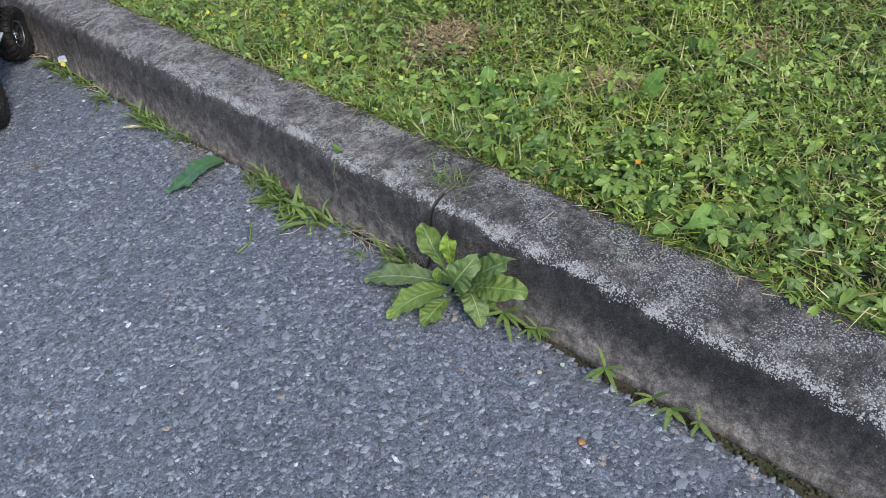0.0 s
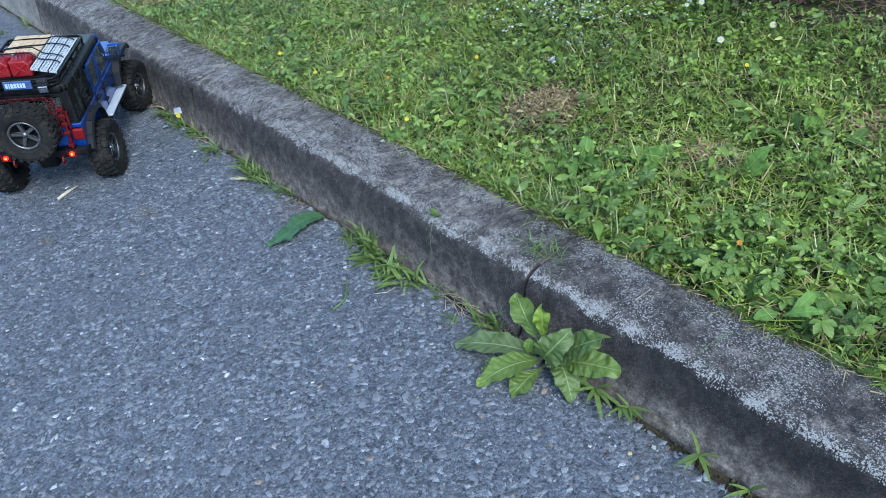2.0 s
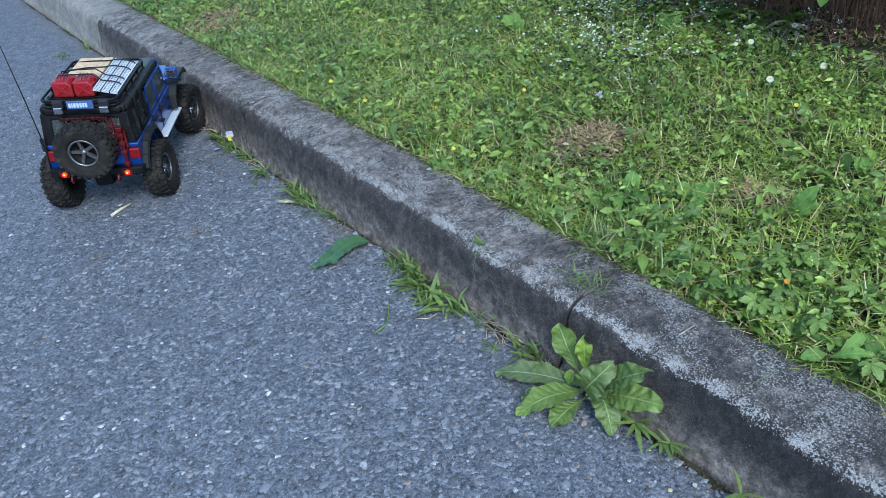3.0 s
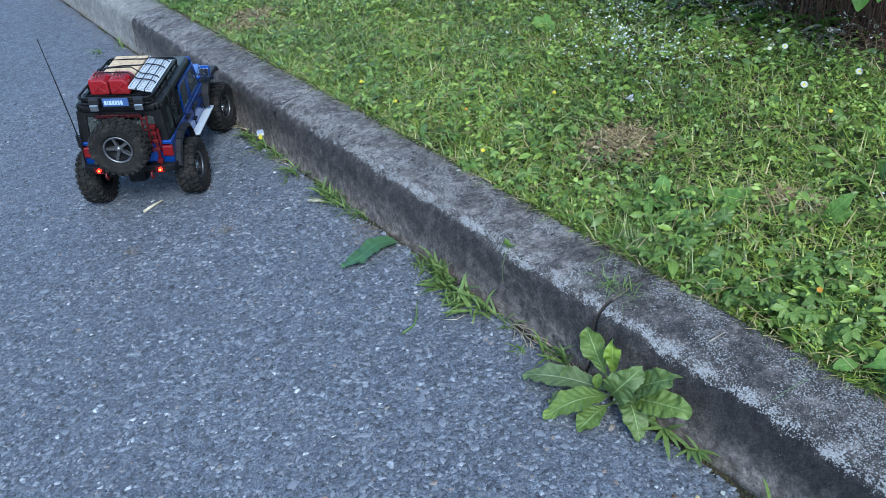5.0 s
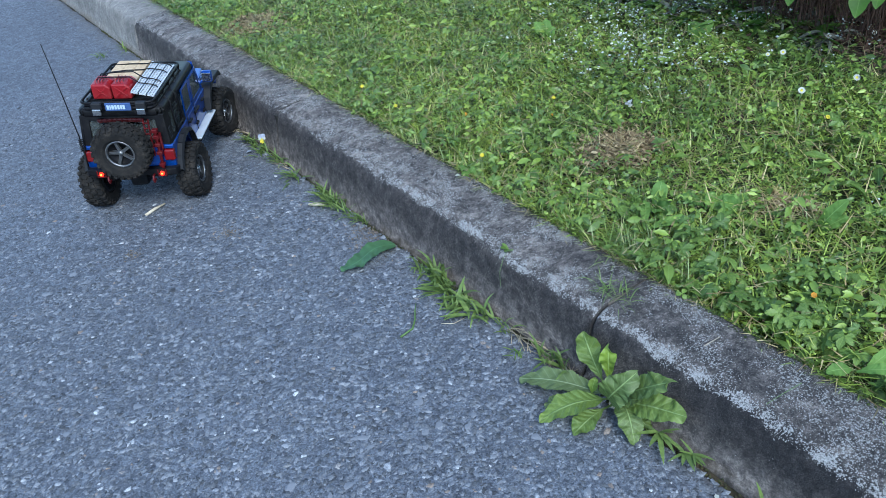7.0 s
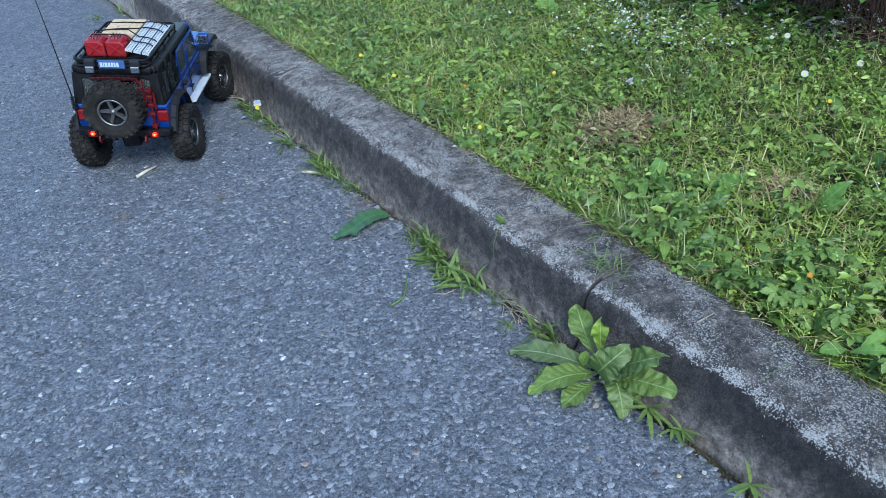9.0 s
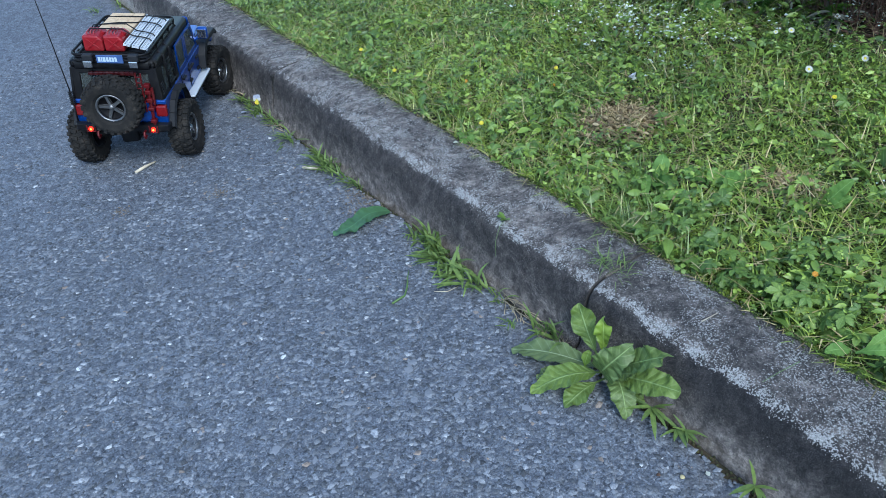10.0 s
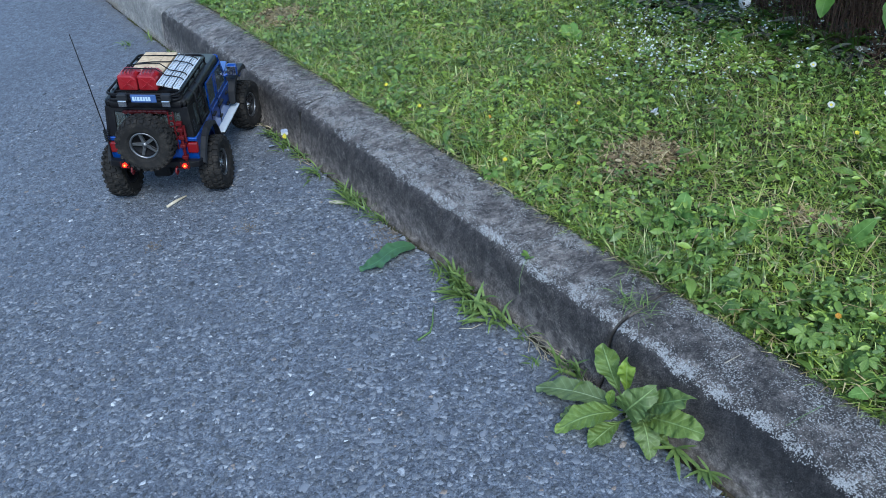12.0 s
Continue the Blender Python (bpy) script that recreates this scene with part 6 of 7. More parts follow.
def cinquefoil(count=5, tooth=0.12):
    v, f, uv = leaf_shape(8, 0.56, 0.2, 0.3, 0.6, tooth)
    parts = []
    for k in range(count):
        a = radians((k - (count - 1) / 2) * 58)
        c, s = math.cos(a), math.sin(a)
        size = 1.0 - 0.18 * abs(k - (count - 1) / 2)
        w = v * size
        w[:, 0], w[:, 1] = v[:, 0] * c * size - v[:, 1] * s * size, v[:, 0] * s * size + v[:, 1] * c * size
        parts.append((w, f, uv))
    stalk = np.array([(-0.03, 0, 0), (0.03, 0, 0), (0.04, -0.3, -1.6), (-0.04, -0.3, -1.6)])
    parts.append((stalk, np.array([(0, 1, 2, 3)]), np.full((4, 2), 0.5)))
    return join(parts)


def tilted(n, spread_up=0.45):
    """Random headings, and normals that lean off the vertical, a little towards the open road."""
    a = rng.uniform(0, 2 * np.pi, n)
    ahead = np.column_stack([np.cos(a), np.sin(a), rng.normal(0, 0.12, n)])
    up = np.column_stack([rng.normal(-0.12, spread_up, n), rng.normal(-0.1, spread_up, n), np.ones(n)])
    return ahead, up


def build_herbs():
    shape = trefoil()
    p = lawn_spots(11500)
    clover_here = lumps(p[:, 0], p[:, 1], 7.0, 4) + 0.6 * lumps(p[:, 0], p[:, 1], 17.0, 2) + rng.normal(0, 0.2, len(p))
    p = p[clover_here > -0.12]
    n = len(p)
    ahead, up = tilted(n, 0.75)
    turf("clover", spread(shape[0], shape[1], on_lawn(p, 0) + np.column_stack([np.zeros((n, 2)), rng.uniform(0.014, 0.05, n) * low_edge(p)]), ahead, up, 0.0032 * np.exp(rng.normal(0.36, 0.4, n)).clip(0.7, 3.0), shape[2]), CLOVER, "dense low clover and medick leaves in the lawn", "clover")
    # hand-shaped leaves, many of them near the kerb's back edge
    shape = cinquefoil()
    p = np.concatenate([lawn_spots(300), np.column_stack([0.13 + np.abs(rng.normal(0, 0.12, 260)), rng.uniform(0.1, 1.9, 260)])])
    p = p[bare(p) < 0.5]
    n = len(p)
    ahead, up = tilted(n, 0.5)
    turf("cinquefoil", spread(shape[0], shape[1], on_lawn(p, 0) + np.column_stack([np.zeros((n, 2)), rng.uniform(0.008, 0.05, n) * low_edge(p)]), ahead, up, rng.uniform(0.007, 0.017, n) * np.where((p[:, 1] < 0.04) & (p[:, 0] < 0.45), 1.25, 1.0), shape[2]), HERB, "five-fingered toothed leaves of low creeping herbs", "herb")
    # single plants of it along the kerb
    hand = mesh_from("leaf", *shape)
    r = random.Random(21)
    for k in range(30):
        x, y = 0.13 + abs(r.gauss(0, 0.1)), r.uniform(-0.58, 0.05)
        plant = thing("cinquefoil_plant", pose(x, y, float(lawn_height(x, y))), "low creeping herb with five-fingered toothed green leaves", "herb", "creeping herbs along the kerb")
        for _ in range(r.randint(7, 12)):
            leaf = link_mesh("leaf", hand, HERB_LEAF, plant)
            size = r.uniform(0.009, 0.021)
            px = max(r.gauss(0, 0.024), 0.112 - x)
            leaf.matrix_basis = pose(px, r.gauss(0, 0.026), r.uniform(0.008, 0.046) * (0.5 if x + px < 0.14 else 1.0), r.gauss(8, 22), r.gauss(-8, 22), r.uniform(0, 360)) @ Matrix.Diagonal((size, size, size, 1))
    # tongue-shaped leaves of lawn weeds
    v, f, uv = leaf_shape(8, 0.34, 0.18, 0.25, 0.6, 0.06)
    p = np.concatenate([lawn_spots(300), np.column_stack([rng.uniform(0.2, 0.9, 120), rng.uniform(-0.4, 0.5, 120)])])
    p = p[bare(p) < 0.5]
    n = len(p)
    a = rng.uniform(0, 2 * np.pi, n)
    ahead = np.column_stack([np.cos(a), np.sin(a), rng.uniform(0.0, 0.7, n)])
    up = np.column_stack([rng.normal(-0.1, 0.3, n), rng.normal(-0.1, 0.3, n), np.ones(n)])
    turf("lawn_weed_leaves", spread(v, f, on_lawn(p, 0.018), ahead, up, rng.uniform(0.02, 0.048, n), uv), HERB, "tongue-shaped leaves of plantain and dandelion in the lawn", "herb")
    # medick heads: small yellow-green knobs
    ball = bmesh.new()
    bmesh.ops.create_icosphere(ball, subdivisions=1, radius=1.0)
    bv = np.array([v.co[:] for v in ball.verts])
    bf = np.array([[v.index for v in face.verts] for face in ball.faces])
    ball.free()
    p = lawn_spots(1000)
    p = p[lumps(p[:, 0], p[:, 1], 9.0, 8) + rng.normal(0, 0.4, len(p)) > 0.1]
    p = np.repeat(p, 4, 0) + rng.normal(0, 0.0022, (len(p) * 4, 2))
    n = len(p)
    ahead, up = tilted(n)
    turf("medick_flowers", spread(bv, bf, on_lawn(p, 0.043) + rng.normal(0, 0.004, (n, 3)), ahead, up, rng.uniform(0.0006, 0.0013, n)), HOP_GREEN, "tiny yellow-green medick flower heads in the lawn", "flowers")


def build_small_flowers():
    """Scattered white and pale-blue petals, thick towards the shrub."""
    v, f, uv = leaf_shape(3, 0.8, 0.15, 0.1, 0.6)
    p = np.concatenate([rng.normal((0.82, 0.62), (0.1, 0.16), (120, 2)), rng.normal((0.66, 0.52), (0.08, 0.11), (120, 2)), rng.normal((0.96, 0.6), (0.06, 0.2), (90, 2)), rng.normal((0.78, 0.35), (0.1, 0.12), (10, 2)), lawn_spots(26)])
    p = p[(p[:, 0] > 0.3) & (bare(p) < 0.97)]
    p = np.repeat(p, rng.integers(1, 9, len(p)), 0)
    p = p + rng.normal(0, 0.007, (len(p), 2))
    n = len(p)
    ahead, up = tilted(n, 0.5)
    turf("scattered_petals", spread(v, f, on_lawn(p, 0.05) + rng.normal(0, 0.006, (n, 3)), ahead, up, 0.0018 + 0.006 * rng.random(n) ** 2, uv), PETAL_STREWN, "small white fallen petals strewn over the lawn", "petals")


def build_daisy(x, y, up, size, petals, mat, centre, label, group="daisies", open_to=(-0.5, -0.5, 0.75), cup=0.25):
    z = float(lawn_height(x, y)) + 0.009
    flower = thing("daisy", pose(x, y, z), label, "flower", group)
    head = Vector((-0.004, -0.003, up))
    bm = bmesh.new()
    tube(bm, [(0.006, 0.004, -0.003), (0.004, 0.003, up * 0.5), head], [0.0011, 0.001, 0.0009], 5)
    part("stem", bm, GREEN_STEM, flower, "", True)
    turn = Vector(open_to).to_track_quat("Z", "Y").to_matrix().to_4x4()
    mesh = petal_mesh(0.36 if petals > 8 else 0.8, 4, 0.05, 0.1, 0.7)
    for k in range(petals):
        p = link_mesh("petal", mesh, mat, flower)
        p.matrix_basis = Matrix.Translation(head) @ turn @ pose(0, 0, 0, 0, 0, 360 * k / petals) @ pose(0, 0, 0, degrees_up(cup), 0, 0) @ Matrix.Diagonal((size, size, size, 1))
    bm = bmesh.new()
    bmesh.ops.create_uvsphere(bm, u_segments=10, v_segments=6, radius=size * 0.4)
    bmesh.ops.scale(bm, verts=bm.verts, vec=(1, 1, 0.5))
    c = part("flower_centre", bm, centre, flower, "yellow domed centre", True)
    c.matrix_basis = Matrix.Translation(head) @ turn
    return flower


def degrees_up(cup):
    return math.degrees(math.atan(cup))


build_turf()
build_herbs()
build_small_flowers()
WHITE_DAISY = "small white daisy with a yellow centre in the lawn"
for x, y, up, size in ((0.660, 0.137, 0.052, 0.0068), (0.775, 0.252, 0.052, 0.006), (0.762, 0.275, 0.046, 0.0045), (0.782, 0.108, 0.04, 0.0068)):
    build_daisy(x, y, up, size, 15, PETAL_WHITE, PETAL_YELLOW, WHITE_DAISY)
build_daisy(0.470, 0.352, 0.03, 0.012, 7, PETAL_LILAC, PETAL_WHITE, "half-closed pale lilac flower by the bare patch", "lilac flowers", (-0.2, 0.5, 0.8), 1.2)
for x, y, up in ((0.213, -0.178, 0.036), (0.252, 0.564, 0.03), (0.36, 0.44, 0.028)):
    build_daisy(x, y, up, 0.0045, 6, PETAL_ORANGE, PETAL_ORANGE, "small orange-yellow flower head low in the lawn", "orange flowers", (-0.4, -0.4, 0.8), 0.7)


for x, y, up in ((0.640, 0.072, 0.03), (0.182, 0.699, 0.03), (0.193, 0.844, 0.03), (0.178, 0.423, 0.026), (0.406, 0.487, 0.03)):
    build_daisy(x, y, up, 0.0045, 7, PETAL_YELLOW, PETAL_YELLOW, "small yellow flower head low in the lawn", "yellow flowers", (-0.4, -0.4, 0.8), 0.6)


def build_plantain(x, y, size, count, seed):
    """A lawn weed with upright tongue-shaped leaves."""
    r = random.Random(seed)
    plant = thing("broadleaf_weed", pose(x, y, float(lawn_height(x, y))), "broad upright light-green weed leaves standing in the lawn", "weed", "lawn weeds")
    for k in range(count):
        a = r.uniform(0, 6.28)
        lean = r.uniform(0.3, 0.9)
        s = size * r.uniform(0.7, 1.1)
        tip = (math.cos(a) * s * lean, math.sin(a) * s * lean, s * math.sqrt(max(0.1, 1 - lean * lean)))
        link_mesh("leaf", big_leaf((0, 0, 0.002), tip, s * 0.42, arch=0.008, wave=0.002, tooth=0.04, seed=seed + k, rows=14, cols=4, stalk=0.18, up=(-0.5, -0.5, 0.7)), LAWN_LEAF, plant)
    return plant


for n, (x, y, size, count) in enumerate(((0.49, 0.72, 0.05, 3), (0.65, 0.77, 0.055, 5), (0.17, -0.25, 0.03, 4), (0.135, 0.41, 0.03, 5), (0.35, 0.03, 0.05, 4), (0.27, 0.12, 0.05, 4), (0.55, -0.1, 0.05, 4), (0.30, -0.25, 0.036, 5), (0.2, -0.3, 0.034, 5), (0.84, 0.50, 0.06, 4), (0.135, 1.62, 0.045, 4), (0.14, 1.78, 0.05, 4))):
    build_plantain(x, y, size, count, n * 10 + 3)


def build_lawn_leaves(name, label, leaves):
    """Single broad leaves that stand out of the turf: base, tip, width."""
    base = Vector(leaves[0][0])
    plant = thing(name, Matrix.Translation(base), label, "weed", "lawn weeds")
    for k, (a, b, wide, tooth) in enumerate(leaves):
        link_mesh("leaf", big_leaf(Vector(a) - base, Vector(b) - base, wide, arch=0.006, wave=0.002, tooth=tooth, belly=0.6, stalk=0.12, seed=k + 31, rows=24, cols=6, blunt=0.6, up=(-0.3, -0.35, 0.9)), LAWN_LEAF, plant)
    return plant


build_lawn_leaves("broadleaf_weed", "pair of broad upright light-green leaves standing in the lawn", [((0.375, -0.081, 0.085), (0.389, -0.112, 0.148), 0.019, 0.03), ((0.378, -0.086, 0.085), (0.396, -0.113, 0.118), 0.015, 0.03)])
build_lawn_leaves("dandelion", "low toothed light-green leaves lying in the lawn", [((0.318, 0.062, 0.092), (0.301, 0.098, 0.106), 0.015, 0.2), ((0.32, 0.06, 0.092), (0.349, 0.030, 0.11), 0.016, 0.2), ((0.315, 0.06, 0.092), (0.338, 0.066, 0.11), 0.013, 0.2)])
build_lawn_leaves("dandelion", "low toothed light-green leaves lying in the lawn", [((0.213, 0.086, 0.092), (0.255, 0.045, 0.112), 0.012, 0.2), ((0.213, 0.09, 0.092), (0.25, 0.12, 0.11), 0.012, 0.2)])
build_lawn_leaves("broadleaf_weed", "rounded light-green leaves bending over the kerb's back edge", [((0.15, -0.27, 0.1), (0.116, -0.258, 0.11), 0.013, 0.03), ((0.15, -0.275, 0.1), (0.165, -0.312, 0.118), 0.011, 0.03), ((0.155, -0.28, 0.1), (0.19, -0.29, 0.118), 0.012, 0.03)])
for x, y, z in ((1.02, 0.5, 0.1), (0.955, 0.441, 0.1), (0.968, 0.276, 0.1), (1.03, 0.216, 0.11)):
    build_daisy(x, y, 0.02, 0.0065, 4, PETAL_WHITE, CLIPPING, "crumpled white blossom fallen beneath the shrub", "fallen blossoms", (-0.5, -0.5, 0.7), 0.5)


# ---- shrub at the lawn's far side ----
def build_shrub():
    x0, y0 = 1.22, 0.36
    shrub = thing("shrub", pose(x0, y0, float(lawn_height(x0, y0))), "dark leafy shrub with dense brown stems at its foot", "shrub")
    r = random.Random(4)
    for n in range(7):
        bm = bmesh.new()
        a = r.uniform(0, 6.28)
        px, py = 0.07 * math.cos(a), 0.07 * math.sin(a)
        top = Vector((px + r.uniform(-0.25, 0.35), py + r.uniform(-0.3, 0.3), r.uniform(0.7, 1.1)))
        mid = Vector((px * 1.4, py * 1.4, 0.35))
        tube(bm, [(px, py, -0.03), (px * 1.1, py * 1.1, 0.12), mid, top], [0.017, 0.014, 0.011, 0.004], 8)
        part("stem", bm, BARK, shrub, "", True)
    # fibrous dead shoots packed round the foot
    n = 2600
    a = rng.uniform(0, 2 * np.pi, n)
    d = 0.05 + 0.2 * np.sqrt(rng.random(n))
    p = np.column_stack([d * np.cos(a), d * np.sin(a) * 1.3, np.full(n, -0.01)])
    batch = blades(p, rng.uniform(0.06, 0.34, n), rng.uniform(0.001, 0.0028, n), a + rng.normal(0, 1.8, n), rng.uniform(-0.2, 1.0, n), rng.uniform(-0.5, 1.2, n), 4)
    link_mesh("undergrowth", mesh_from("undergrowth", *batch), BARK, shrub, "dense reddish-brown dead shoots")["kind"] = "stuff"
    # crown of many leaves, clumped, with a ragged underside
    v, f, uv = leaf_shape(4, 0.45, 0.15, 0.25, 0.45)
    centres = rng.normal((-0.02, 0.2, 0.66), (0.26, 0.42, 0.22), (330, 3))
    centres[:, 0] = np.maximum(centres[:, 0], -0.41 + 0.1 * rng.random(330))
    centres[:, 2] = np.maximum(centres[:, 2], 0.30 - 0.36 * (centres[:, 0] + 0.22) + 0.1 * rng.random(330))
    # higher, wider leaf mass out of view, added to shade the lawn's right side
    high = np.column_stack([rng.uniform(-0.41, 0.6, 300), rng.uniform(-0.75, 0.95, 300), rng.uniform(0.6, 1.9, 300)])
    high[:, 0] += 0.25 * np.clip(high[:, 2] - 1.2, 0, 1)
    centres = np.concatenate([centres, high])
    p = np.repeat(centres, 22, 0) + rng.normal(0, 0.045, (630 * 22, 3))
    k = len(p)
    aa = rng.uniform(0, 2 * np.pi, k)
    ahead = np.column_stack([np.cos(aa), np.sin(aa), rng.uniform(-0.9, 0.2, k)])
    up = np.column_stack([rng.normal(0, 0.35, k), rng.normal(0, 0.35, k), np.ones(k)])
    crown = link_mesh("crown", mesh_from("crown", *spread(v, f, p, ahead, up, rng.uniform(0.05, 0.085, k), uv)), SHRUB_LEAF, shrub, "dense crown of pointed green leaves")
    crown["kind"] = "stuff"
    # low twigs whose leaves hang into sight
    for tip, length, wide in (((0.81, 0.145, 0.222), 0.075, 0.036), ((0.835, 0.125, 0.235), 0.06, 0.03), ((0.80, 0.27, 0.222), 0.06, 0.03), ((0.86, 0.30, 0.25), 0.06, 0.03), ((0.88, 0.22, 0.28), 0.07, 0.035), ((0.85, 0.08, 0.27), 0.07, 0.035)):
        local = Vector(tip) - Vector((x0, y0, float(lawn_height(x0, y0))))
        base = local + Vector((0.045, 0.02, 0.8 * length))
        link_mesh("leaf", big_leaf(base, local, wide, arch=0.006, cup=0.2, wave=0.001, tooth=0.0, belly=0.45, stalk=0.05, up=(-0.7, -0.4, 0.5), seed=3, rows=16, cols=4), SHRUB_LEAF, shrub)
        bm = bmesh.new()
        tube(bm, [base, base + Vector((0.08, 0.03, 0.05)), base + Vector((0.2, 0.05, 0.2))], [0.0015, 0.002, 0.003], 5)
        part("twig", bm, BARK, shrub, "", True)
    # low strap leaves in front of the stems
    q = np.column_stack([rng.normal(1.0, 0.05, 420), rng.uniform(0.3, 0.95, 420)]) - (x0, y0)
    m = len(q)
    sv, sf, suv = leaf_shape(7, 0.16, 0.25, 0.5, 0.45)
    aa = rng.uniform(0, 2 * np.pi, m)
    ahead = np.column_stack([np.cos(aa), np.sin(aa), rng.uniform(0.2, 0.9, m)])
    up = np.column_stack([rng.normal(0, 0.3, m), rng.normal(0, 0.3, m), np.ones(m)])
    straps = link_mesh("strap_foliage", mesh_from("strap_foliage", *spread(sv, sf, np.column_stack([q, rng.uniform(-0.005, 0.01, m)]), ahead, up, rng.uniform(0.05, 0.11, m), suv)), SHRUB_LEAF, shrub, "low dark strap-shaped leaves")
    straps["kind"] = "stuff"
    # withered grey strap leaves lying over the bare soil
    q = np.column_stack([rng.normal(1.0, 0.055, 300), rng.uniform(0.25, 0.8, 300)]) - (x0, y0)
    q = q[q[:, 0] > 0.9 - x0]
    m = len(q)
    aa = rng.normal(2.4, 1.1, m) + np.pi * rng.integers(0, 2, m)
    ahead = np.column_stack([np.cos(aa), np.sin(aa), rng.uniform(-0.05, 0.35, m)])
    up = np.column_stack([rng.normal(-0.2, 0.3, m), rng.normal(-0.2, 0.3, m), np.ones(m)])
    dead = link_mesh("withered_leaves", mesh_from("withered_leaves", *spread(sv, sf, np.column_stack([q, rng.uniform(0.006, 0.03, m)]), ahead, up, rng.uniform(0.03, 0.075, m), suv)), DEAD_LEAF, shrub, "withered grey strap-shaped leaves")
    dead["kind"] = "stuff"
    # grey-brown leaf litter
    q = rng.normal((1.08, 0.42), (0.07, 0.25), (2600, 2)) - (x0, y0)
    m = len(q)
    aa = rng.uniform(0, 2 * np.pi, m)
    z = np.full(m, 0.006) + rng.uniform(0, 0.012, m)
    ahead = np.column_stack([np.cos(aa), np.sin(aa), rng.normal(0, 0.15, m)])
    up = np.column_stack([rng.normal(0, 0.4, m), rng.normal(0, 0.4, m), np.ones(m)])
    litter = link_mesh("leaf_litter", mesh_from("leaf_litter", *spread(v, f, np.column_stack([q, z]), ahead, up, rng.uniform(0.008, 0.022, m), uv)), BARK, shrub, "dry grey-brown leaf litter")
    litter["kind"] = "stuff"
    return shrub


build_shrub()


def build_blossom(x, y, z):
    """A hanging head of small four-petalled lilac florets."""
    head = thing("shrub_blossom", pose(x, y, z), "pale lilac blossom head hanging from the shrub", "flower")
    petals = [leaf_shape(3, 0.7, 0.1, 0.1, 0.65) for _ in range(4)]
    shape = []
    for k, (v, f, uv) in enumerate(petals):
        c, s_ = math.cos(k * math.pi / 2), math.sin(k * math.pi / 2)
        w = v.copy()
        w[:, 0], w[:, 1] = v[:, 0] * c - v[:, 1] * s_, v[:, 0] * s_ + v[:, 1] * c
        shape.append((w, f, uv))
    floret = mesh_from("floret", *join(shape))
    r = random.Random(12)
    for k in range(46):
        way = Vector((r.gauss(0, 1), r.gauss(0, 1), r.gauss(0, 1))).normalized()
        at = Vector((way.x * 0.011, way.y * 0.011, way.z * 0.02))
        size = r.uniform(0.005, 0.0075)
        ob = link_mesh("floret", floret, PETAL_LILAC, head)
        ob.matrix_basis = Matrix.Translation(at) @ way.to_track_quat("Z", "Y").to_matrix().to_4x4() @ pose(0, 0, 0, 0, 0, r.uniform(0, 90)) @ Matrix.Diagonal((size, size, size, 1))
    bm = bmesh.new()
    tube(bm, [(0, 0, -0.012), (0.004, 0.002, 0.02), (0.05, 0.02, 0.09), (0.16, 0.05, 0.2)], [0.0012, 0.0015, 0.0018, 0.0025], 5)
    part("stalk", bm, BARK, head, "", True)
    return head


build_blossom(0.815, 0.447, 0.216)


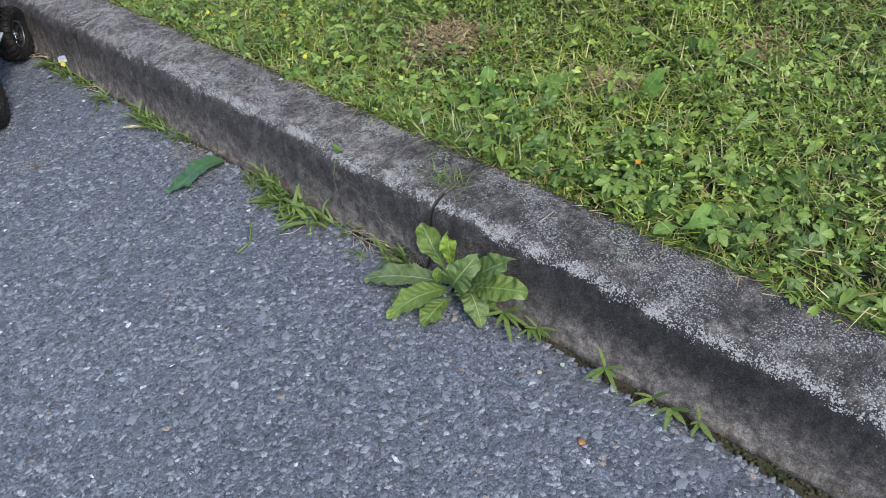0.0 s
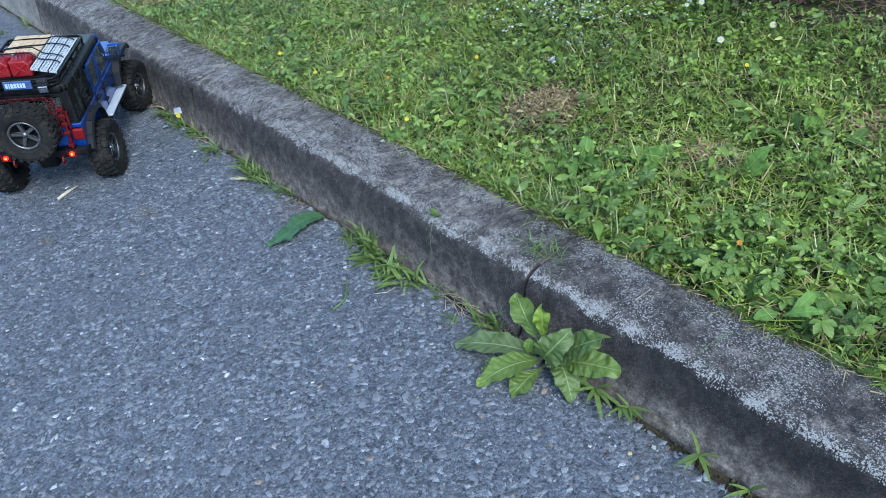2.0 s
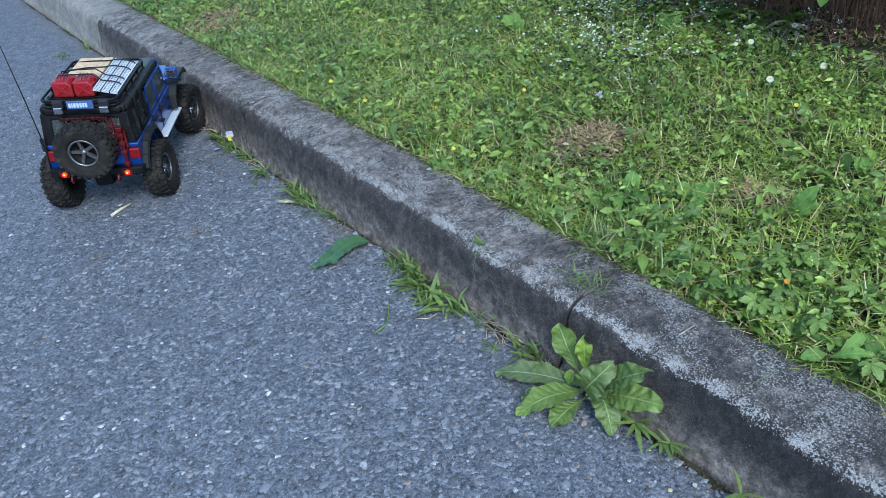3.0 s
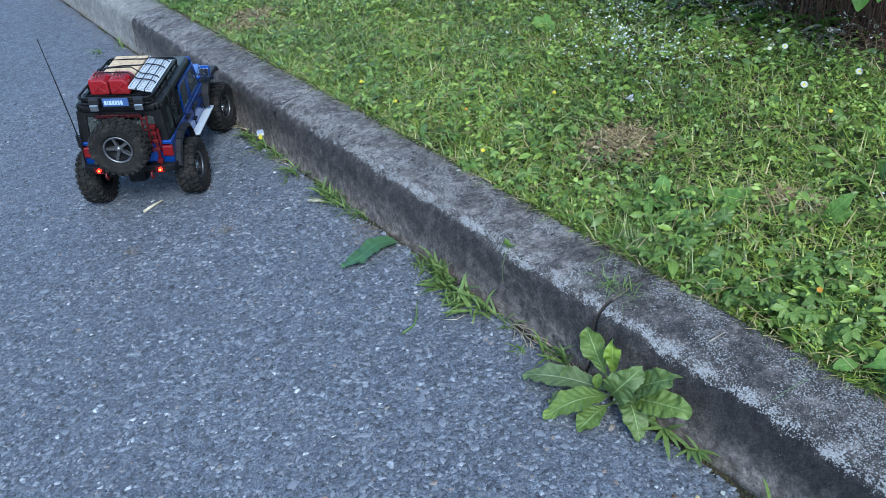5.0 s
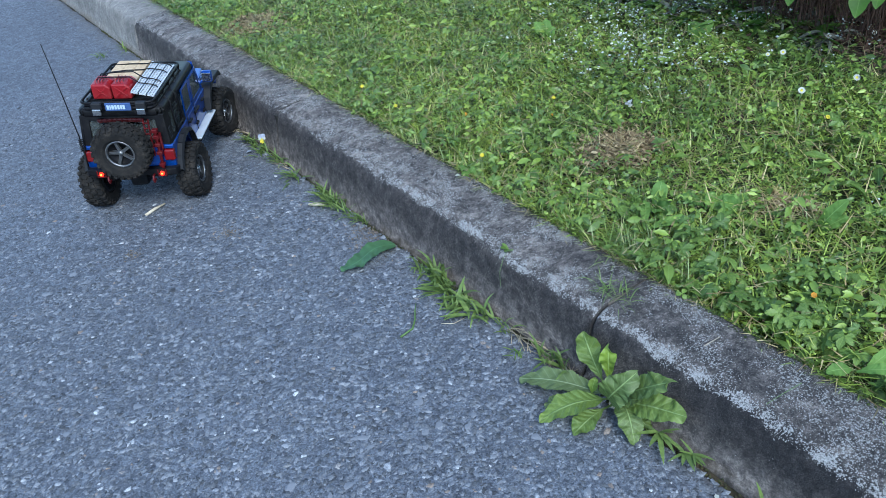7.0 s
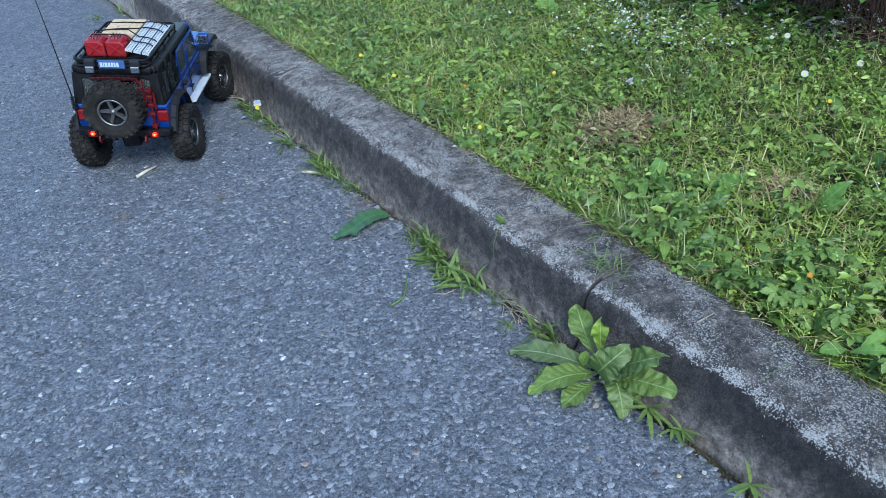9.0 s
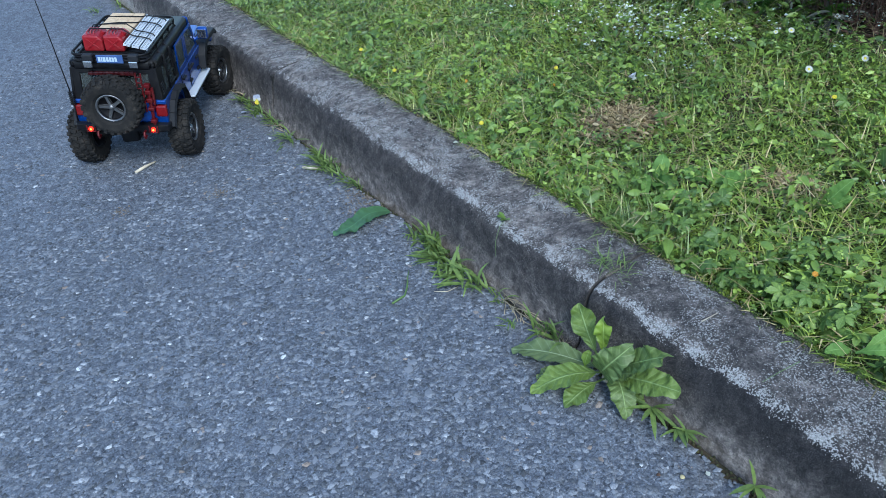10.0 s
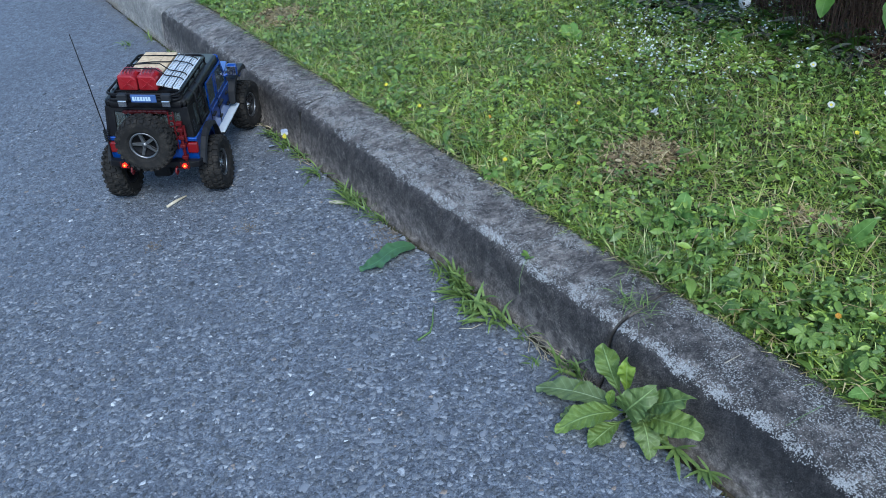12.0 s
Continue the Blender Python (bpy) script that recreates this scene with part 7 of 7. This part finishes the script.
# ---- loose stones of the road, last ----
def build_chips():
    batches = []
    for n in range(10):
        k = 500
        p = np.column_stack([rng.uniform(-1.05, -0.008, k), rng.uniform(-0.8, 3.0, k)])
        near = np.column_stack([rng.uniform(-0.78, -0.008, 5000), rng.uniform(-0.7, 0.75, 5000)])
        mid = np.column_stack([rng.uniform(-0.95, -0.008, 2000), rng.uniform(0.7, 1.7, 2000)])
        p = np.concatenate([p, near, mid])
        p = p[p[:, 0] < kerb_edge(p[:, 1]) - 0.002]
        k = len(p)
        v, f = chip_shape(4 + n % 3, n)
        a = rng.uniform(0, 2 * np.pi, k)
        size = 0.0018 + 0.0056 * rng.random(k) ** 1.9
        ahead = np.column_stack([np.cos(a), np.sin(a), rng.normal(0, 0.1, k)])
        up = np.column_stack([rng.normal(0, 0.1, k), rng.normal(0, 0.1, k), np.ones(k)])
        z = 0.0014 * lumps(p[:, 0], p[:, 1], 3.0) + 0.0006 * lumps(p[:, 0], p[:, 1], 45.0, 2)
        sizes = np.column_stack([size, size * rng.uniform(0.7, 1.1, k), np.minimum(size, 0.0034) * rng.uniform(0.2, 0.55, k)])
        batches.append(spread(v, f, np.column_stack([p, z - 0.0002 + rng.uniform(-0.0004, 0.0003, k)]), ahead, up, sizes))
    v, f, _ = join(batches)
    chips = link_mesh("stone_chips", mesh_from("stone_chips", v, f), CHIP, road, "crushed stone bedded in the asphalt", False)
    chips["kind"] = "stuff"
    # the larger stones one by one
    shapes = []
    for n in range(8):
        v, f = chip_shape(6 + n % 3, n + 40)
        shapes.append(mesh_from("stone", v, f))
    r = random.Random(9)
    for n in range(280):
        x, y = r.uniform(-0.72, -0.03), r.uniform(-0.6, 0.8)
        if x > float(kerb_edge(y)) - 0.012:
            continue
        s = 0.004 + 0.0055 * r.random() ** 2
        ob = link_mesh("stone", r.choice(shapes), PEBBLE, road, "", False)
        z = float(0.0014 * lumps(x, y, 3.0) + 0.0006 * lumps(x, y, 45.0, 2))
        ob.matrix_basis = pose(x, y, z + 0.0002, r.gauss(0, 4), r.gauss(0, 4), r.uniform(0, 360)) @ Matrix.Diagonal((s, s * r.uniform(0.6, 1.0), s * 0.24, 1))
    # crumbs of moss and silt in the joint
    k = 2600
    ys = rng.uniform(-0.9, 2.2, k)
    p = np.column_stack([kerb_edge(ys) * rng.random(k) * 1.1, ys, rng.uniform(-0.006, -0.002, k)])
    v, f = chip_shape(5, 3)
    a = rng.uniform(0, 2 * np.pi, k)
    crumbs = spread(v, f, p, np.column_stack([np.cos(a), np.sin(a), 0 * a]), np.tile([0, 0, 1.0], (k, 1)) + rng.normal(0, 0.3, (k, 3)), rng.uniform(0.001, 0.0034, k))
    moss = link_mesh("moss_crumbs", mesh_from("moss_crumbs", crumbs[0], crumbs[1]), MOSS, gutter, "dark moss and silt crumbs", True)
    moss["kind"] = "stuff"


build_chips()
